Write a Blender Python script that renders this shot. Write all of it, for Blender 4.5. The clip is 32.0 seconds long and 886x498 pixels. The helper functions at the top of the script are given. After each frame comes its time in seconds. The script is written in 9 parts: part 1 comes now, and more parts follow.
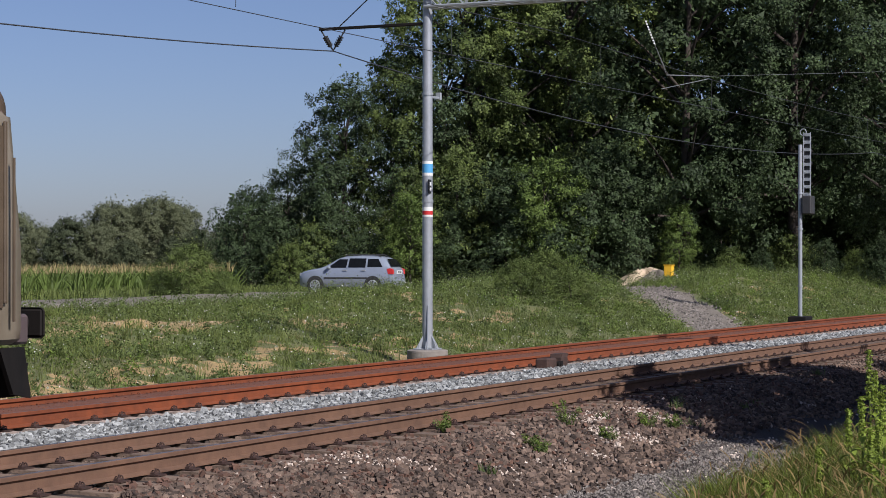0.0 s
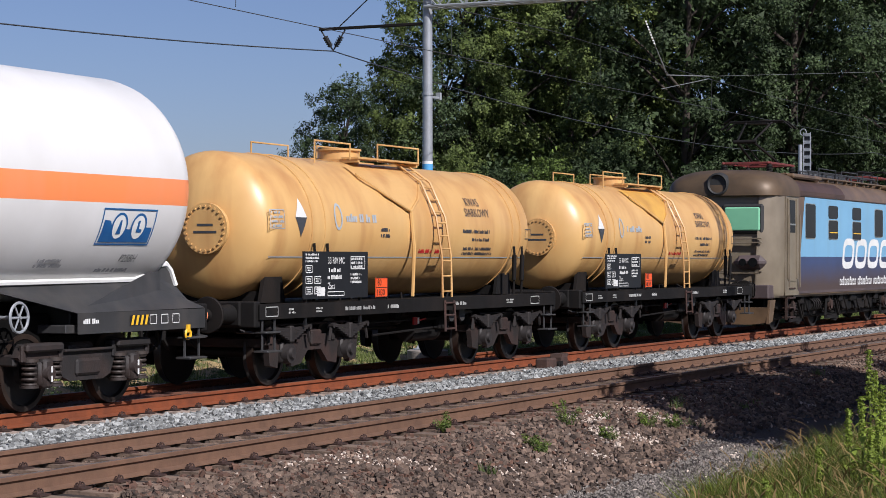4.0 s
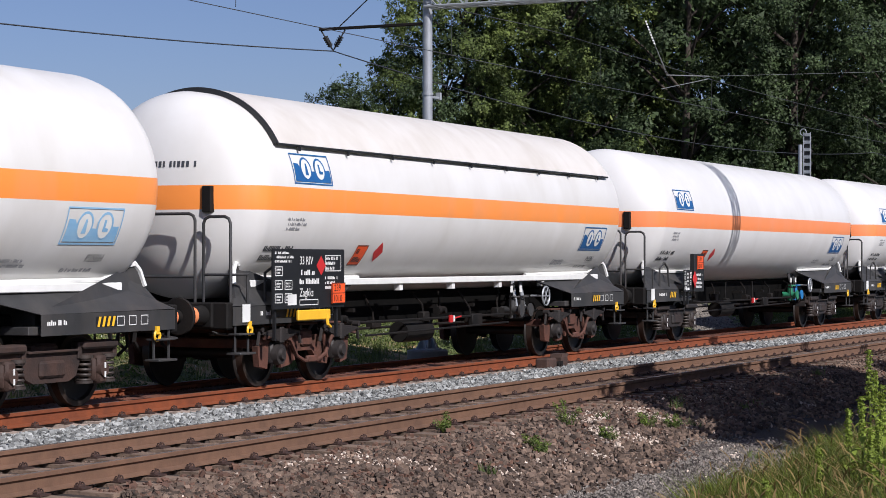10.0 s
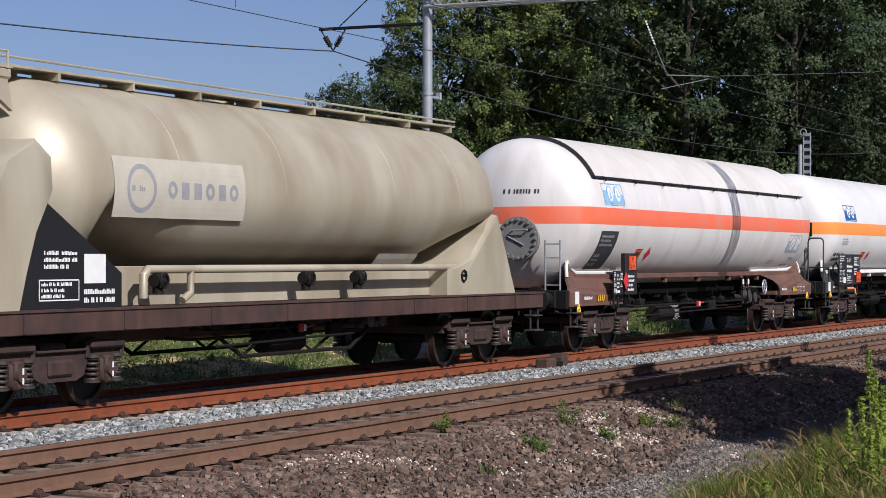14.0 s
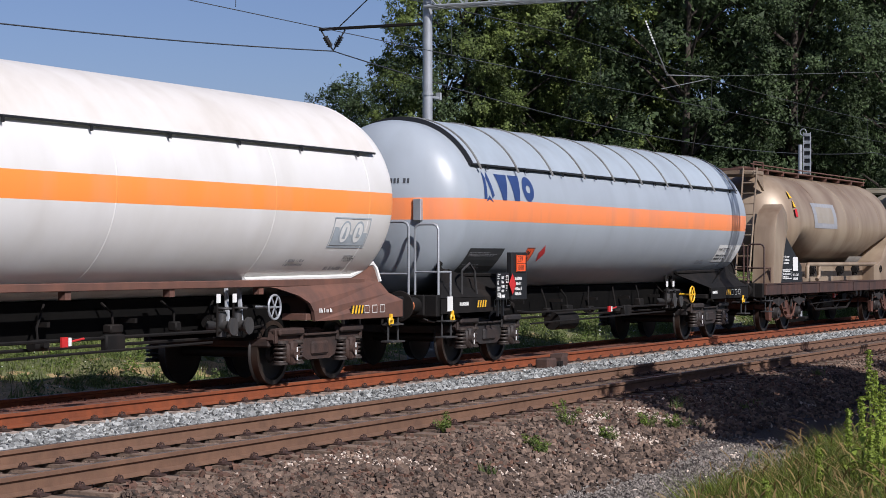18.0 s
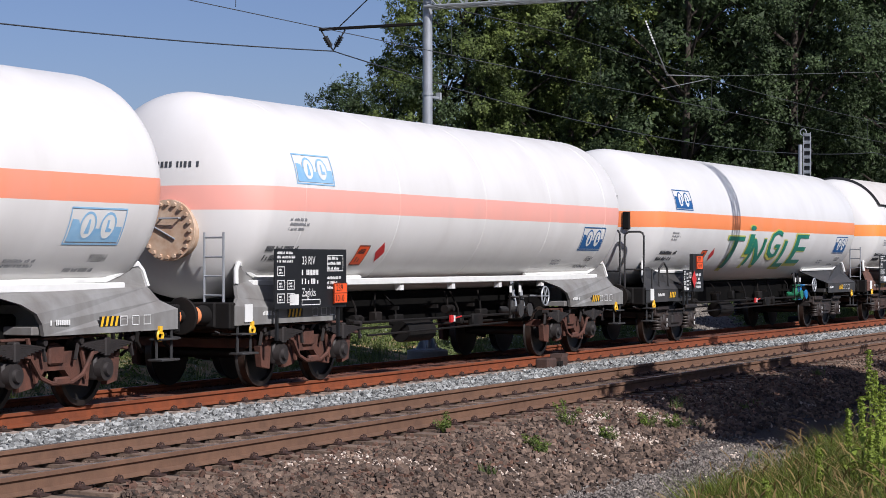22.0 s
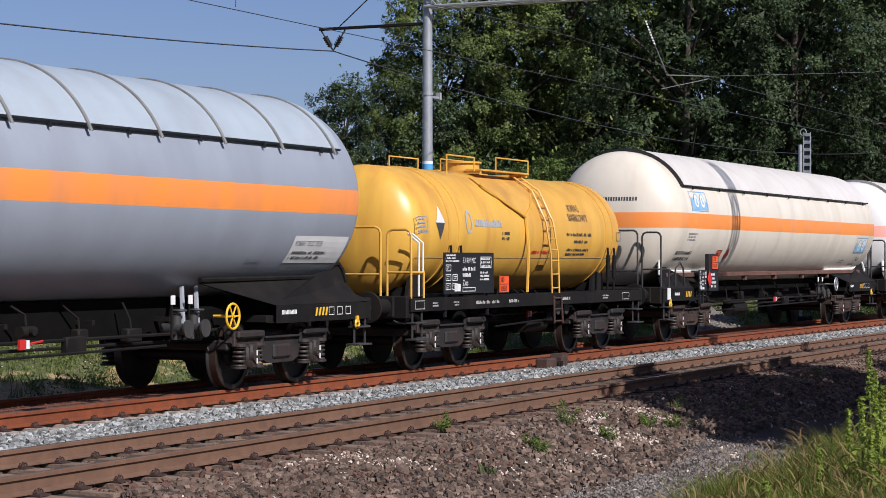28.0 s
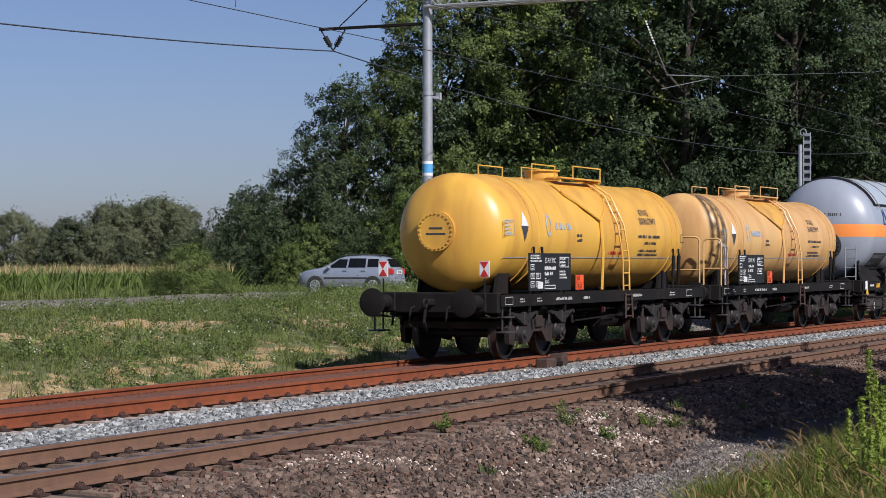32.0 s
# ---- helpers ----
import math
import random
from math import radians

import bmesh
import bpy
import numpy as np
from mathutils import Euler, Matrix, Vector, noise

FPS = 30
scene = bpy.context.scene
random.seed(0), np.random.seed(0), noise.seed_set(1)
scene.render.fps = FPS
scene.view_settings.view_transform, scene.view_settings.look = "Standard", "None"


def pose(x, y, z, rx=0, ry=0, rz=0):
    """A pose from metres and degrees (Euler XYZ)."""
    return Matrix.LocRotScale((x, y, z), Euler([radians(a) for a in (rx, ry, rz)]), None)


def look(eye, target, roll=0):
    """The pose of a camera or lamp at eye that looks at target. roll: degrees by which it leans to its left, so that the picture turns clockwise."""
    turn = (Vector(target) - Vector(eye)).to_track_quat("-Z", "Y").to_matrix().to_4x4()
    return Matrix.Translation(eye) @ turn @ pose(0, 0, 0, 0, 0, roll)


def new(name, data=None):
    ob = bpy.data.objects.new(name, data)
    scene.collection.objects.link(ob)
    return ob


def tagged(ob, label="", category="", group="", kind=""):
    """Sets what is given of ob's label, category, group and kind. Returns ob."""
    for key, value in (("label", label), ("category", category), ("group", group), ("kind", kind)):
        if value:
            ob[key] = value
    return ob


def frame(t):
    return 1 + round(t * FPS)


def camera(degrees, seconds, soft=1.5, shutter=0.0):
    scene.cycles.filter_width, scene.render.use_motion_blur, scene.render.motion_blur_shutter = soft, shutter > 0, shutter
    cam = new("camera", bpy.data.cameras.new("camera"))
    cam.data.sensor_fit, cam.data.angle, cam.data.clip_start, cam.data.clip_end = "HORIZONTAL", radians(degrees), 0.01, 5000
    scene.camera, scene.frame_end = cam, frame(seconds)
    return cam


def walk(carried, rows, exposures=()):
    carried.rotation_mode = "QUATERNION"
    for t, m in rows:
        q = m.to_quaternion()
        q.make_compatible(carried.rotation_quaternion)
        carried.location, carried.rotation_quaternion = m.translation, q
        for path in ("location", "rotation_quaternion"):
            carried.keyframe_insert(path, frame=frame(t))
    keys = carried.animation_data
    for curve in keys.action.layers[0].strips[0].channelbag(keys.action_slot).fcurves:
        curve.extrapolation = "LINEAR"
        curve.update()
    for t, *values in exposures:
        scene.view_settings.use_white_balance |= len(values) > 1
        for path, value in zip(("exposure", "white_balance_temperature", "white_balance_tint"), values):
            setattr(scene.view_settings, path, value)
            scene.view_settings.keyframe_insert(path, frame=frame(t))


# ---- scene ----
# ---------- camera ----------
cam = camera(24.095, 32.0, soft=0.55)
EYE = (0.0, -15.594, 1.779)
AIM = (EYE[0] + 60 * math.sin(radians(64.2846)), EYE[1] + 60 * math.cos(radians(64.2846)), EYE[2] + 60 * math.tan(radians(0.30)))
walk(cam, [(0.0, look(EYE, AIM)), (32.0, look(EYE, AIM))], exposures=[(0.0, -0.03, 6150, 14.5), (32.0, -0.03, 6150, 14.5)])

# ---------- daylight ----------
SUN_AZ, SUN_EL = radians(206), radians(38.5)      # azimuth counted clockwise from +y
world = bpy.data.worlds.new("world")
scene.world = world
world.use_nodes = True
wn, wl = world.node_tree.nodes, world.node_tree.links
sky = wn.new("ShaderNodeTexSky")
sky.sky_type, sky.sun_disc = "NISHITA", False
sky.sun_elevation, sky.sun_rotation = SUN_EL, SUN_AZ
sky.air_density, sky.dust_density, sky.ozone_density = 1.0, 3.0, 5.0
sky.altitude = 1500
haze = wn.new("ShaderNodeMix")                  # faint lilac summer haze over the whole sky
haze.data_type, haze.blend_type = "RGBA", "MULTIPLY"
haze.inputs[0].default_value, haze.inputs[7].default_value = 1.0, (1.12, 1.0, 1.05, 1.0)
wl.new(sky.outputs["Color"], haze.inputs[6])
wn["Background"].inputs["Strength"].default_value = 0.076
wl.new(haze.outputs[2], wn["Background"].inputs["Color"])
sun_dir = Vector((math.sin(SUN_AZ) * math.cos(SUN_EL), math.cos(SUN_AZ) * math.cos(SUN_EL), math.sin(SUN_EL)))
sun = new("sun", bpy.data.lights.new("sun", "SUN"))
sun.data.energy, sun.data.angle, sun.data.color = 5.6, radians(0.53), (1.0, 0.96, 0.90)
sun.matrix_world = look(sun_dir * 100, (0, 0, 0))


# ---------- materials ----------
def lin(c):
    """sRGB 0..255 to linear."""
    return tuple((v / 255 / 12.92) if v / 255 <= 0.04045 else ((v / 255 + 0.055) / 1.055) ** 2.4 for v in c)


MATS = {}


def mat(name, c1, c2=None, scale=8.0, rough=0.7, metal=0.0, bump=0.0, bscale=40.0, dirt=None, dirt_amt=0.0, stretch=(1, 1, 1),
        vary=0.0, band=None, grad=None, island=0.0, trans=0.0, space="Object"):
    """Node material: two colours mixed by fine and coarse noise, optional dirt in streaks, painted height bands, bump."""
    if name in MATS:
        return MATS[name]
    m = bpy.data.materials.new(name)
    m.use_nodes = True
    n, l = m.node_tree.nodes, m.node_tree.links
    p = n["Principled BSDF"]
    p.inputs["Roughness"].default_value, p.inputs["Metallic"].default_value = rough, metal
    tc = n.new("ShaderNodeTexCoord")

    def noise_at(sc, detail=4.0, st=None):
        t = n.new("ShaderNodeTexNoise")
        t.inputs["Scale"].default_value, t.inputs["Detail"].default_value = sc, detail
        if st:
            mp = n.new("ShaderNodeMapping")
            mp.inputs["Scale"].default_value = st
            l.new(tc.outputs[space], mp.inputs["Vector"])
            l.new(mp.outputs["Vector"], t.inputs["Vector"])
        else:
            l.new(tc.outputs[space], t.inputs["Vector"])
        return t.outputs["Fac"]

    def ramp(src, a, b):
        r = n.new("ShaderNodeMapRange")
        r.inputs["From Min"].default_value, r.inputs["From Max"].default_value = a, b
        l.new(src, r.inputs["Value"])
        return r.outputs["Result"]

    def mix(fac, a, b):
        x = n.new("ShaderNodeMix")
        x.data_type = "RGBA"
        for sock, v in ((x.inputs[0], fac), (x.inputs[6], a), (x.inputs[7], b)):
            if isinstance(v, (int, float)):
                sock.default_value = v
            elif isinstance(v, tuple):
                sock.default_value = (*v, 1)
            else:
                l.new(v, sock)
        return x.outputs[2]

    def mth(op, a, b):
        x = n.new("ShaderNodeMath")
        x.operation = op
        for sock, v in zip(x.inputs, (a, b)):
            if isinstance(v, (int, float)):
                sock.default_value = v
            else:
                l.new(v, sock)
        return x.outputs[0]

    c2 = c2 or tuple(v * 0.8 for v in c1)
    fac = mth("ADD", mth("MULTIPLY", ramp(noise_at(scale), 0.3, 0.7), 0.6), mth("MULTIPLY", ramp(noise_at(scale * 0.17, 2.0), 0.3, 0.7), 0.4))
    col = mix(fac, c1, c2)
    if grad:
        z0, z1, gc = grad
        sep = n.new("ShaderNodeSeparateXYZ")
        l.new(tc.outputs["Object"], sep.inputs[0])
        wob = mth("ADD", sep.outputs[2], mth("MULTIPLY", noise_at(2.5), 0.25))
        col = mix(ramp(wob, z0, z1), gc, col)
    for bd in (band,):
        if bd:
            z0, z1, bc = bd
            sep = n.new("ShaderNodeSeparateXYZ")
            l.new(tc.outputs["Object"], sep.inputs[0])
            inside = mth("MULTIPLY", mth("GREATER_THAN", sep.outputs[2], z0), mth("LESS_THAN", sep.outputs[2], z1))
            col = mix(inside, col, mix(fac, bc, tuple(v * 0.93 for v in bc)))
    if dirt:
        d = mth("MULTIPLY", ramp(noise_at(1.0, 5.0, stretch), 0.45, 0.8), dirt_amt)
        col = mix(d, col, dirt)
    if vary or island:
        info = n.new("ShaderNodeNewGeometry" if island else "ShaderNodeObjectInfo")
        rnd = info.outputs["Random Per Island" if island else "Random"]
        hs = n.new("ShaderNodeHueSaturation")
        amt = island or vary
        l.new(ramp2(n, l, rnd, 1 - amt, 1 + amt), hs.inputs["Value"])
        l.new(col, hs.inputs["Color"])
        col = hs.outputs["Color"]
    l.new(col, p.inputs["Base Color"])
    if bump:
        b = n.new("ShaderNodeBump")
        b.inputs["Strength"].default_value, b.inputs["Distance"].default_value = bump, 0.02
        l.new(noise_at(bscale, 6.0), b.inputs["Height"])
        l.new(b.outputs["Normal"], p.inputs["Normal"])
    if trans:
        p.inputs["Specular IOR Level"].default_value = 0.22
        t = n.new("ShaderNodeBsdfTranslucent")
        ms = n.new("ShaderNodeMixShader")
        ms.inputs[0].default_value = trans
        l.new(col, t.inputs["Color"])
        l.new(p.outputs[0], ms.inputs[1])
        l.new(t.outputs[0], ms.inputs[2])
        l.new(ms.outputs[0], n["Material Output"].inputs["Surface"])
    MATS[name] = m
    return m


def ramp2(n, l, src, a, b):
    r = n.new("ShaderNodeMapRange")
    r.inputs["To Min"].default_value, r.inputs["To Max"].default_value = a, b
    l.new(src, r.inputs["Value"])
    return r.outputs["Result"]


RUST = mat("rail_rust_orange", lin((134, 68, 33)), lin((98, 50, 27)), 6, 0.85, 0.0, 0.25, 60)
RUST_OLD = mat("rail_rust_brown", lin((116, 86, 66)), lin((90, 66, 51)), 6, 0.85, 0.0, 0.25, 60)
RAILTOP = mat("rail_top_steel", lin((120, 112, 108)), lin((96, 84, 78)), 4, 0.38, 0.6)
RAILTOP_RUST = mat("rail_top_rusty", lin((112, 86, 72)), lin((84, 62, 52)), 4, 0.55, 0.15)
CONCRETE = mat("concrete", lin((176, 172, 164)), lin((140, 134, 126)), 5, 0.9, 0, 0.4, 30, vary=0.08)
SLEEPER_OLD = mat("sleeper_stained_brown", lin((126, 106, 90)), lin((92, 76, 64)), 7, 0.9, 0, 0.5, 30, vary=0.15)
SLEEPER_NEW = mat("sleeper_rust_dusted", lin((182, 168, 156)), lin((150, 126, 112)), 5, 0.9, 0, 0.4, 30, vary=0.1)
BALLAST_NEW = mat("ballast_fresh_grey", lin((164, 165, 162)), lin((90, 92, 92)), 12, 0.9, 0, 0.3, 50, island=0.6)
BALLAST_OLD = mat("ballast_stained_brown", lin((126, 106, 91)), lin((56, 45, 39)), 7, 0.9, 0, 0.3, 50, island=0.62)
STONE_PALE = mat("stone_pale", lin((214, 198, 182)), lin((158, 142, 130)), 9, 0.9, 0, 0.3, 50, island=0.4)
GROUND_BED = mat("ballast_bed", lin((66, 55, 48)), lin((38, 31, 28)), 18, 0.95, 0, 1.0, 30)
CLIP = mat("rail_clip_rust", lin((70, 46, 38)), lin((44, 34, 30)), 20, 0.8)
DARK = mat("underframe_grimy_black", lin((27, 25, 24)), lin((17, 16, 15)), 6, 0.75, 0, 0.1, 30, lin((58, 48, 42)), 0.3, (2, 2, 0.5))
DARK.node_tree.nodes["Principled BSDF"].inputs["Specular IOR Level"].default_value = 0.2
DARKGREY = mat("frame_dark_grey_paint", lin((56, 56, 57)), lin((42, 42, 42)), 5, 0.55, 0, 0.05, 30, lin((88, 82, 76)), 0.4, (3, 3, 0.4))
RUSTY = mat("bogie_rusty_brown", lin((62, 44, 37)), lin((32, 26, 24)), 6, 0.8, 0, 0.3, 30, lin((104, 70, 54)), 0.35, (2, 2, 2))
BROWNFRAME = mat("frame_red_brown_paint", lin((112, 76, 62)), lin((84, 60, 52)), 5, 0.7, 0, 0.1, 30, lin((60, 52, 48)), 0.5, (3, 3, 0.5))
FRAME_RUST = mat("frame_dark_rusty_brown", lin((74, 52, 46)), lin((46, 36, 33)), 4, 0.7, 0, 0.1, 30, lin((110, 72, 56)), 0.5, (3, 3, 0.5))
BOGIE = mat("bogie_grimy_iron", lin((40, 36, 35)), lin((24, 22, 22)), 5, 0.7, 0.0, 0.2, 30, lin((92, 66, 54)), 0.35, (2, 2, 2))
SPRING = mat("spring_worn_steel", lin((72, 62, 56)), lin((48, 42, 40)), 9, 0.55, 0.2)
STEEL = mat("wheel_steel", lin((38, 33, 30)), lin((25, 23, 22)), 5, 0.6, 0.2)
TREAD = mat("wheel_rim_bright", lin((80, 66, 58)), lin((52, 45, 42)), 5, 0.4, 0.6)
BLACK = mat("plate_black", lin((30, 31, 33)), lin((24, 24, 26)), 5, 0.5)
WHITE = mat("paint_white", lin((225, 225, 222)), lin((208, 208, 204)), 5, 0.5)
INK = mat("lettering_dark", lin((52, 54, 60)), lin((66, 68, 72)), 5, 0.6)
INK_GREY = mat("lettering_faded_grey", lin((128, 130, 134)), lin((150, 150, 152)), 5, 0.6)
BLUE = mat("logo_blue", lin((28, 82, 138)), lin((36, 96, 150)), 5, 0.5)
BLUE_FADED = mat("logo_blue_faded", lin((120, 168, 206)), lin((150, 188, 214)), 5, 0.55)
CRADLE_GREY = mat("cradle_worn_grey", lin((138, 138, 136)), lin((112, 110, 107)), 4, 0.6, 0, 0.1, 30, lin((84, 74, 66)), 0.6, (3, 3, 0.5))
# shade below the tanks is put into this near-black, almost gloss-free colour
UNDERSHADE = mat("underside_shade_black", (0.007, 0.0065, 0.006), (0.004, 0.004, 0.004), 6, 0.85)
UNDERSHADE.node_tree.nodes["Principled BSDF"].inputs["Specular IOR Level"].default_value = 0.05
GREYLOGO = mat("logo_grey_faded", lin((150, 160, 168)), lin((176, 184, 188)), 5, 0.55)
ORANGE = mat("plate_orange", lin((240, 92, 40)), lin((226, 84, 38)), 5, 0.5)
RED = mat("label_red", lin((196, 44, 44)), lin((176, 40, 40)), 5, 0.5)
YELLOW = mat("safety_yellow", lin((236, 186, 44)), lin((220, 168, 40)), 5, 0.5)
GREEN_V = mat("valve_green", lin((44, 128, 92)), lin((36, 108, 80)), 5, 0.5)
BLUE_V = mat("valve_blue", lin((32, 120, 180)), lin((28, 104, 160)), 5, 0.5)
BUFF_OR = mat("buffer_orange", lin((226, 140, 90)), lin((206, 120, 76)), 5, 0.6)
GALV = mat("galvanised_steel", lin((168, 172, 176)), lin((146, 150, 154)), 6, 0.45, 0.35, 0.05)
WIRE = mat("wire_dark", lin((70, 72, 76)), lin((56, 58, 60)), 5, 0.6, 0.3)
SHELL = dict(scale=1.2, rough=0.38, bump=0.02, bscale=3, stretch=(2.2, 2.2, 0.22))
OR1, OR2, PINK = lin((242, 140, 84)), lin((245, 146, 68)), lin((240, 170, 156))
W0 = lin((220, 219, 217))
TANK_WHITE = mat("tank_white_orange_band", W0, lin((205, 203, 200)), dirt=lin((186, 182, 176)), dirt_amt=0.12, band=(2.46, 2.79, OR1), **SHELL)
TANK_WHITE2 = mat("tank_white_amber_band", W0, lin((204, 201, 195)), dirt=lin((172, 166, 158)), dirt_amt=0.18, band=(2.46, 2.79, OR2), **SHELL)
TANK_PINK = mat("tank_white_pink_band", lin((222, 220, 217)), lin((210, 207, 203)), dirt=lin((176, 170, 164)), dirt_amt=0.2, band=(2.46, 2.79, PINK), **SHELL)
TANK_CREAM = mat("tank_cream_amber_band", lin((224, 216, 200)), lin((212, 202, 184)), dirt=lin((168, 154, 134)), dirt_amt=0.35, band=(2.46, 2.79, OR2), **SHELL)
TANK_GREY = mat("tank_light_grey_orange_band", lin((162, 170, 177)), lin((150, 157, 164)), dirt=lin((130, 134, 138)), dirt_amt=0.3, band=(2.44, 2.80, OR1), **SHELL)
TANK_GREY2 = mat("tank_blue_grey_orange_band", lin((150, 156, 166)), lin((138, 144, 154)), dirt=lin((120, 122, 126)), dirt_amt=0.3, band=(2.44, 2.80, OR2), **SHELL)
SHADE_W = mat("sunshield_white", lin((216, 212, 206)), lin((202, 196, 188)), 1.5, 0.45, 0, 0.03, 3, lin((176, 166, 152)), 0.4, (2, 2, 0.4))
SHADE_G = mat("sunshield_grey", lin((168, 178, 186)), lin((154, 164, 172)), 1.5, 0.4, 0, 0.03, 3, lin((130, 132, 134)), 0.35, (2, 2, 0.4))
TANK_YEL = mat("tank_yellow", lin((224, 176, 74)), lin((206, 154, 64)), dirt=lin((164, 108, 56)), dirt_amt=0.6, **SHELL)
TANK_YEL2 = mat("tank_faded_orange_yellow", lin((214, 174, 114)), lin((198, 152, 92)), dirt=lin((160, 104, 60)), dirt_amt=0.65, **SHELL)
HOPPER = mat("hopper_dusty_beige", lin((186, 178, 158)), lin((160, 150, 128)), dirt=lin((128, 110, 86)), dirt_amt=0.7, scale=0.8, rough=0.48, metal=0.2, bump=0.02, bscale=3, stretch=(1.1, 1.1, 0.25))
HOPPER2 = mat("hopper_rust_stained_beige", lin((168, 152, 130)), lin((124, 104, 86)), dirt=lin((98, 72, 54)), dirt_amt=0.9, scale=0.6, rough=0.46, metal=0.2, bump=0.02, bscale=3, stretch=(1.4, 1.4, 0.18))
LOCO_BROWN = mat("loco_grimy_brown", lin((122, 99, 74)), lin((80, 64, 50)), 2.0, 0.36, 0, 0.05, 8, lin((74, 62, 54)), 0.6, (1.5, 1.5, 0.4))
LOCO_DARK = mat("loco_lower_brown", lin((92, 78, 76)), lin((76, 66, 66)), 2.0, 0.55, 0, 0.05, 8, lin((52, 46, 46)), 0.6, (1.5, 1.5, 0.4))
LOCO_GREY = mat("loco_cab_grey", lin((142, 131, 112)), lin((114, 103, 87)), 2.0, 0.36, 0.1, 0.05, 8, lin((96, 84, 70)), 0.6, (1.5, 1.5, 0.4))
LOCO_DIRTY = mat("loco_cab_brown_grime", lin((100, 86, 70)), lin((72, 61, 50)), 2.0, 0.4, 0, 0.05, 8, lin((70, 58, 48)), 0.6, (1.5, 1.5, 0.4))
LOCO_LIGHT = mat("loco_light_blue", lin((122, 170, 200)), lin((112, 160, 192)), 1.5, 0.5, 0, 0, 8, lin((116, 140, 150)), 0.35, (2, 2, 0.3))
GLASS_DARK = mat("window_glass_dark", (0.006, 0.007, 0.008), (0.010, 0.011, 0.012), 5, 0.06)
GLASS_DARK.node_tree.nodes["Principled BSDF"].inputs["Specular IOR Level"].default_value = 0.18
GLASS_GREEN = mat("windscreen_green_tint", lin((134, 200, 160)), lin((112, 176, 142)), 1.2, 0.12)
RUBBER = mat("rubber_black", (0.02, 0.02, 0.02), (0.03, 0.03, 0.03), 9, 0.7)
CHROME = mat("window_frame_aluminium", lin((176, 178, 176)), lin((150, 152, 150)), 9, 0.35, 0.6)
CAR_SILVER = mat("car_silver_paint", lin((152, 160, 172)), lin((144, 152, 164)), 5, 0.25, 0.3)
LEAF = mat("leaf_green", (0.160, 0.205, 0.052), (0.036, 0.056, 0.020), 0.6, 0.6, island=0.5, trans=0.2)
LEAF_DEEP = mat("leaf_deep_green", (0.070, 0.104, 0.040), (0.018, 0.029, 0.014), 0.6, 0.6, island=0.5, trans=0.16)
LEAF_MID = mat("leaf_mid_green", (0.150, 0.210, 0.046), (0.050, 0.080, 0.022), 0.6, 0.6, island=0.5, trans=0.22)
LEAF2 = mat("leaf_light_green", (0.190, 0.270, 0.046), (0.078, 0.120, 0.026), 0.6, 0.6, island=0.45, trans=0.28)
# haze of distance is put into this leaf colour: paler and greyer
LEAF_FAR = mat("leaf_far_hazed_green", (0.165, 0.180, 0.095), (0.115, 0.130, 0.075), 0.3, 0.8, island=0.18, trans=0.3)
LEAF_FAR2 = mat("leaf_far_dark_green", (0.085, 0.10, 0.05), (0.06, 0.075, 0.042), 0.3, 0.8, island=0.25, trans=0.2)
WEED = mat("weed_leaves", (0.165, 0.205, 0.062), (0.072, 0.102, 0.036), 1.2, 0.55, island=0.45, trans=0.28)
GRASS_FG = mat("grass_foreground", (0.170, 0.205, 0.030), (0.036, 0.056, 0.010), 1.6, 0.5, island=0.6, trans=0.32)
DOCK = mat("dock_leaves", (0.26, 0.33, 0.050), (0.13, 0.18, 0.030), 1.5, 0.55, island=0.35, trans=0.3)
SEED = mat("grass_seed_heads", (0.26, 0.20, 0.075), (0.17, 0.095, 0.045), 3.0, 0.7, island=0.35, trans=0.25)
EARTH = mat("bare_earth_rubble", lin((184, 156, 108)), lin((112, 96, 64)), 7.0, 0.95, 0, 1.0, 12, lin((96, 92, 62)), 0.6, (1.5, 1.5, 1.5))
FINE_GRAVEL = mat("fine_grey_gravel", lin((142, 134, 126)), lin((90, 84, 78)), 14, 0.95, 0, 0.6, 40, island=0.4)
BARK = mat("bark", lin((74, 64, 56)), lin((48, 42, 36)), 4, 0.9, 0, 0.6, 12)
GRASS = mat("grass_blades", (0.190, 0.225, 0.062), (0.092, 0.120, 0.036), 1.1, 0.6, island=0.4, trans=0.3)
GRASS_DRY = mat("grass_dry", (0.36, 0.28, 0.14), (0.26, 0.2, 0.1), 0.5, 0.7, island=0.3, trans=0.25)
CORN = mat("corn_leaves", (0.150, 0.205, 0.048), (0.090, 0.130, 0.034), 0.3, 0.6, island=0.35, trans=0.3)
TASSEL = mat("corn_tassel", (0.34, 0.27, 0.12), (0.28, 0.22, 0.1), 0.3, 0.8, island=0.2)
FLOWER = mat("flower_white", lin((226, 228, 222)), lin((206, 208, 198)), 5, 0.7)
SAND = mat("sand_pale", lin((206, 186, 160)), lin((180, 160, 134)), 4, 0.95, 0, 0.6, 20)
ROADM = mat("gravel_road_grey", lin((128, 120, 108)), lin((92, 85, 76)), 10, 0.95, 0, 0.8, 14)


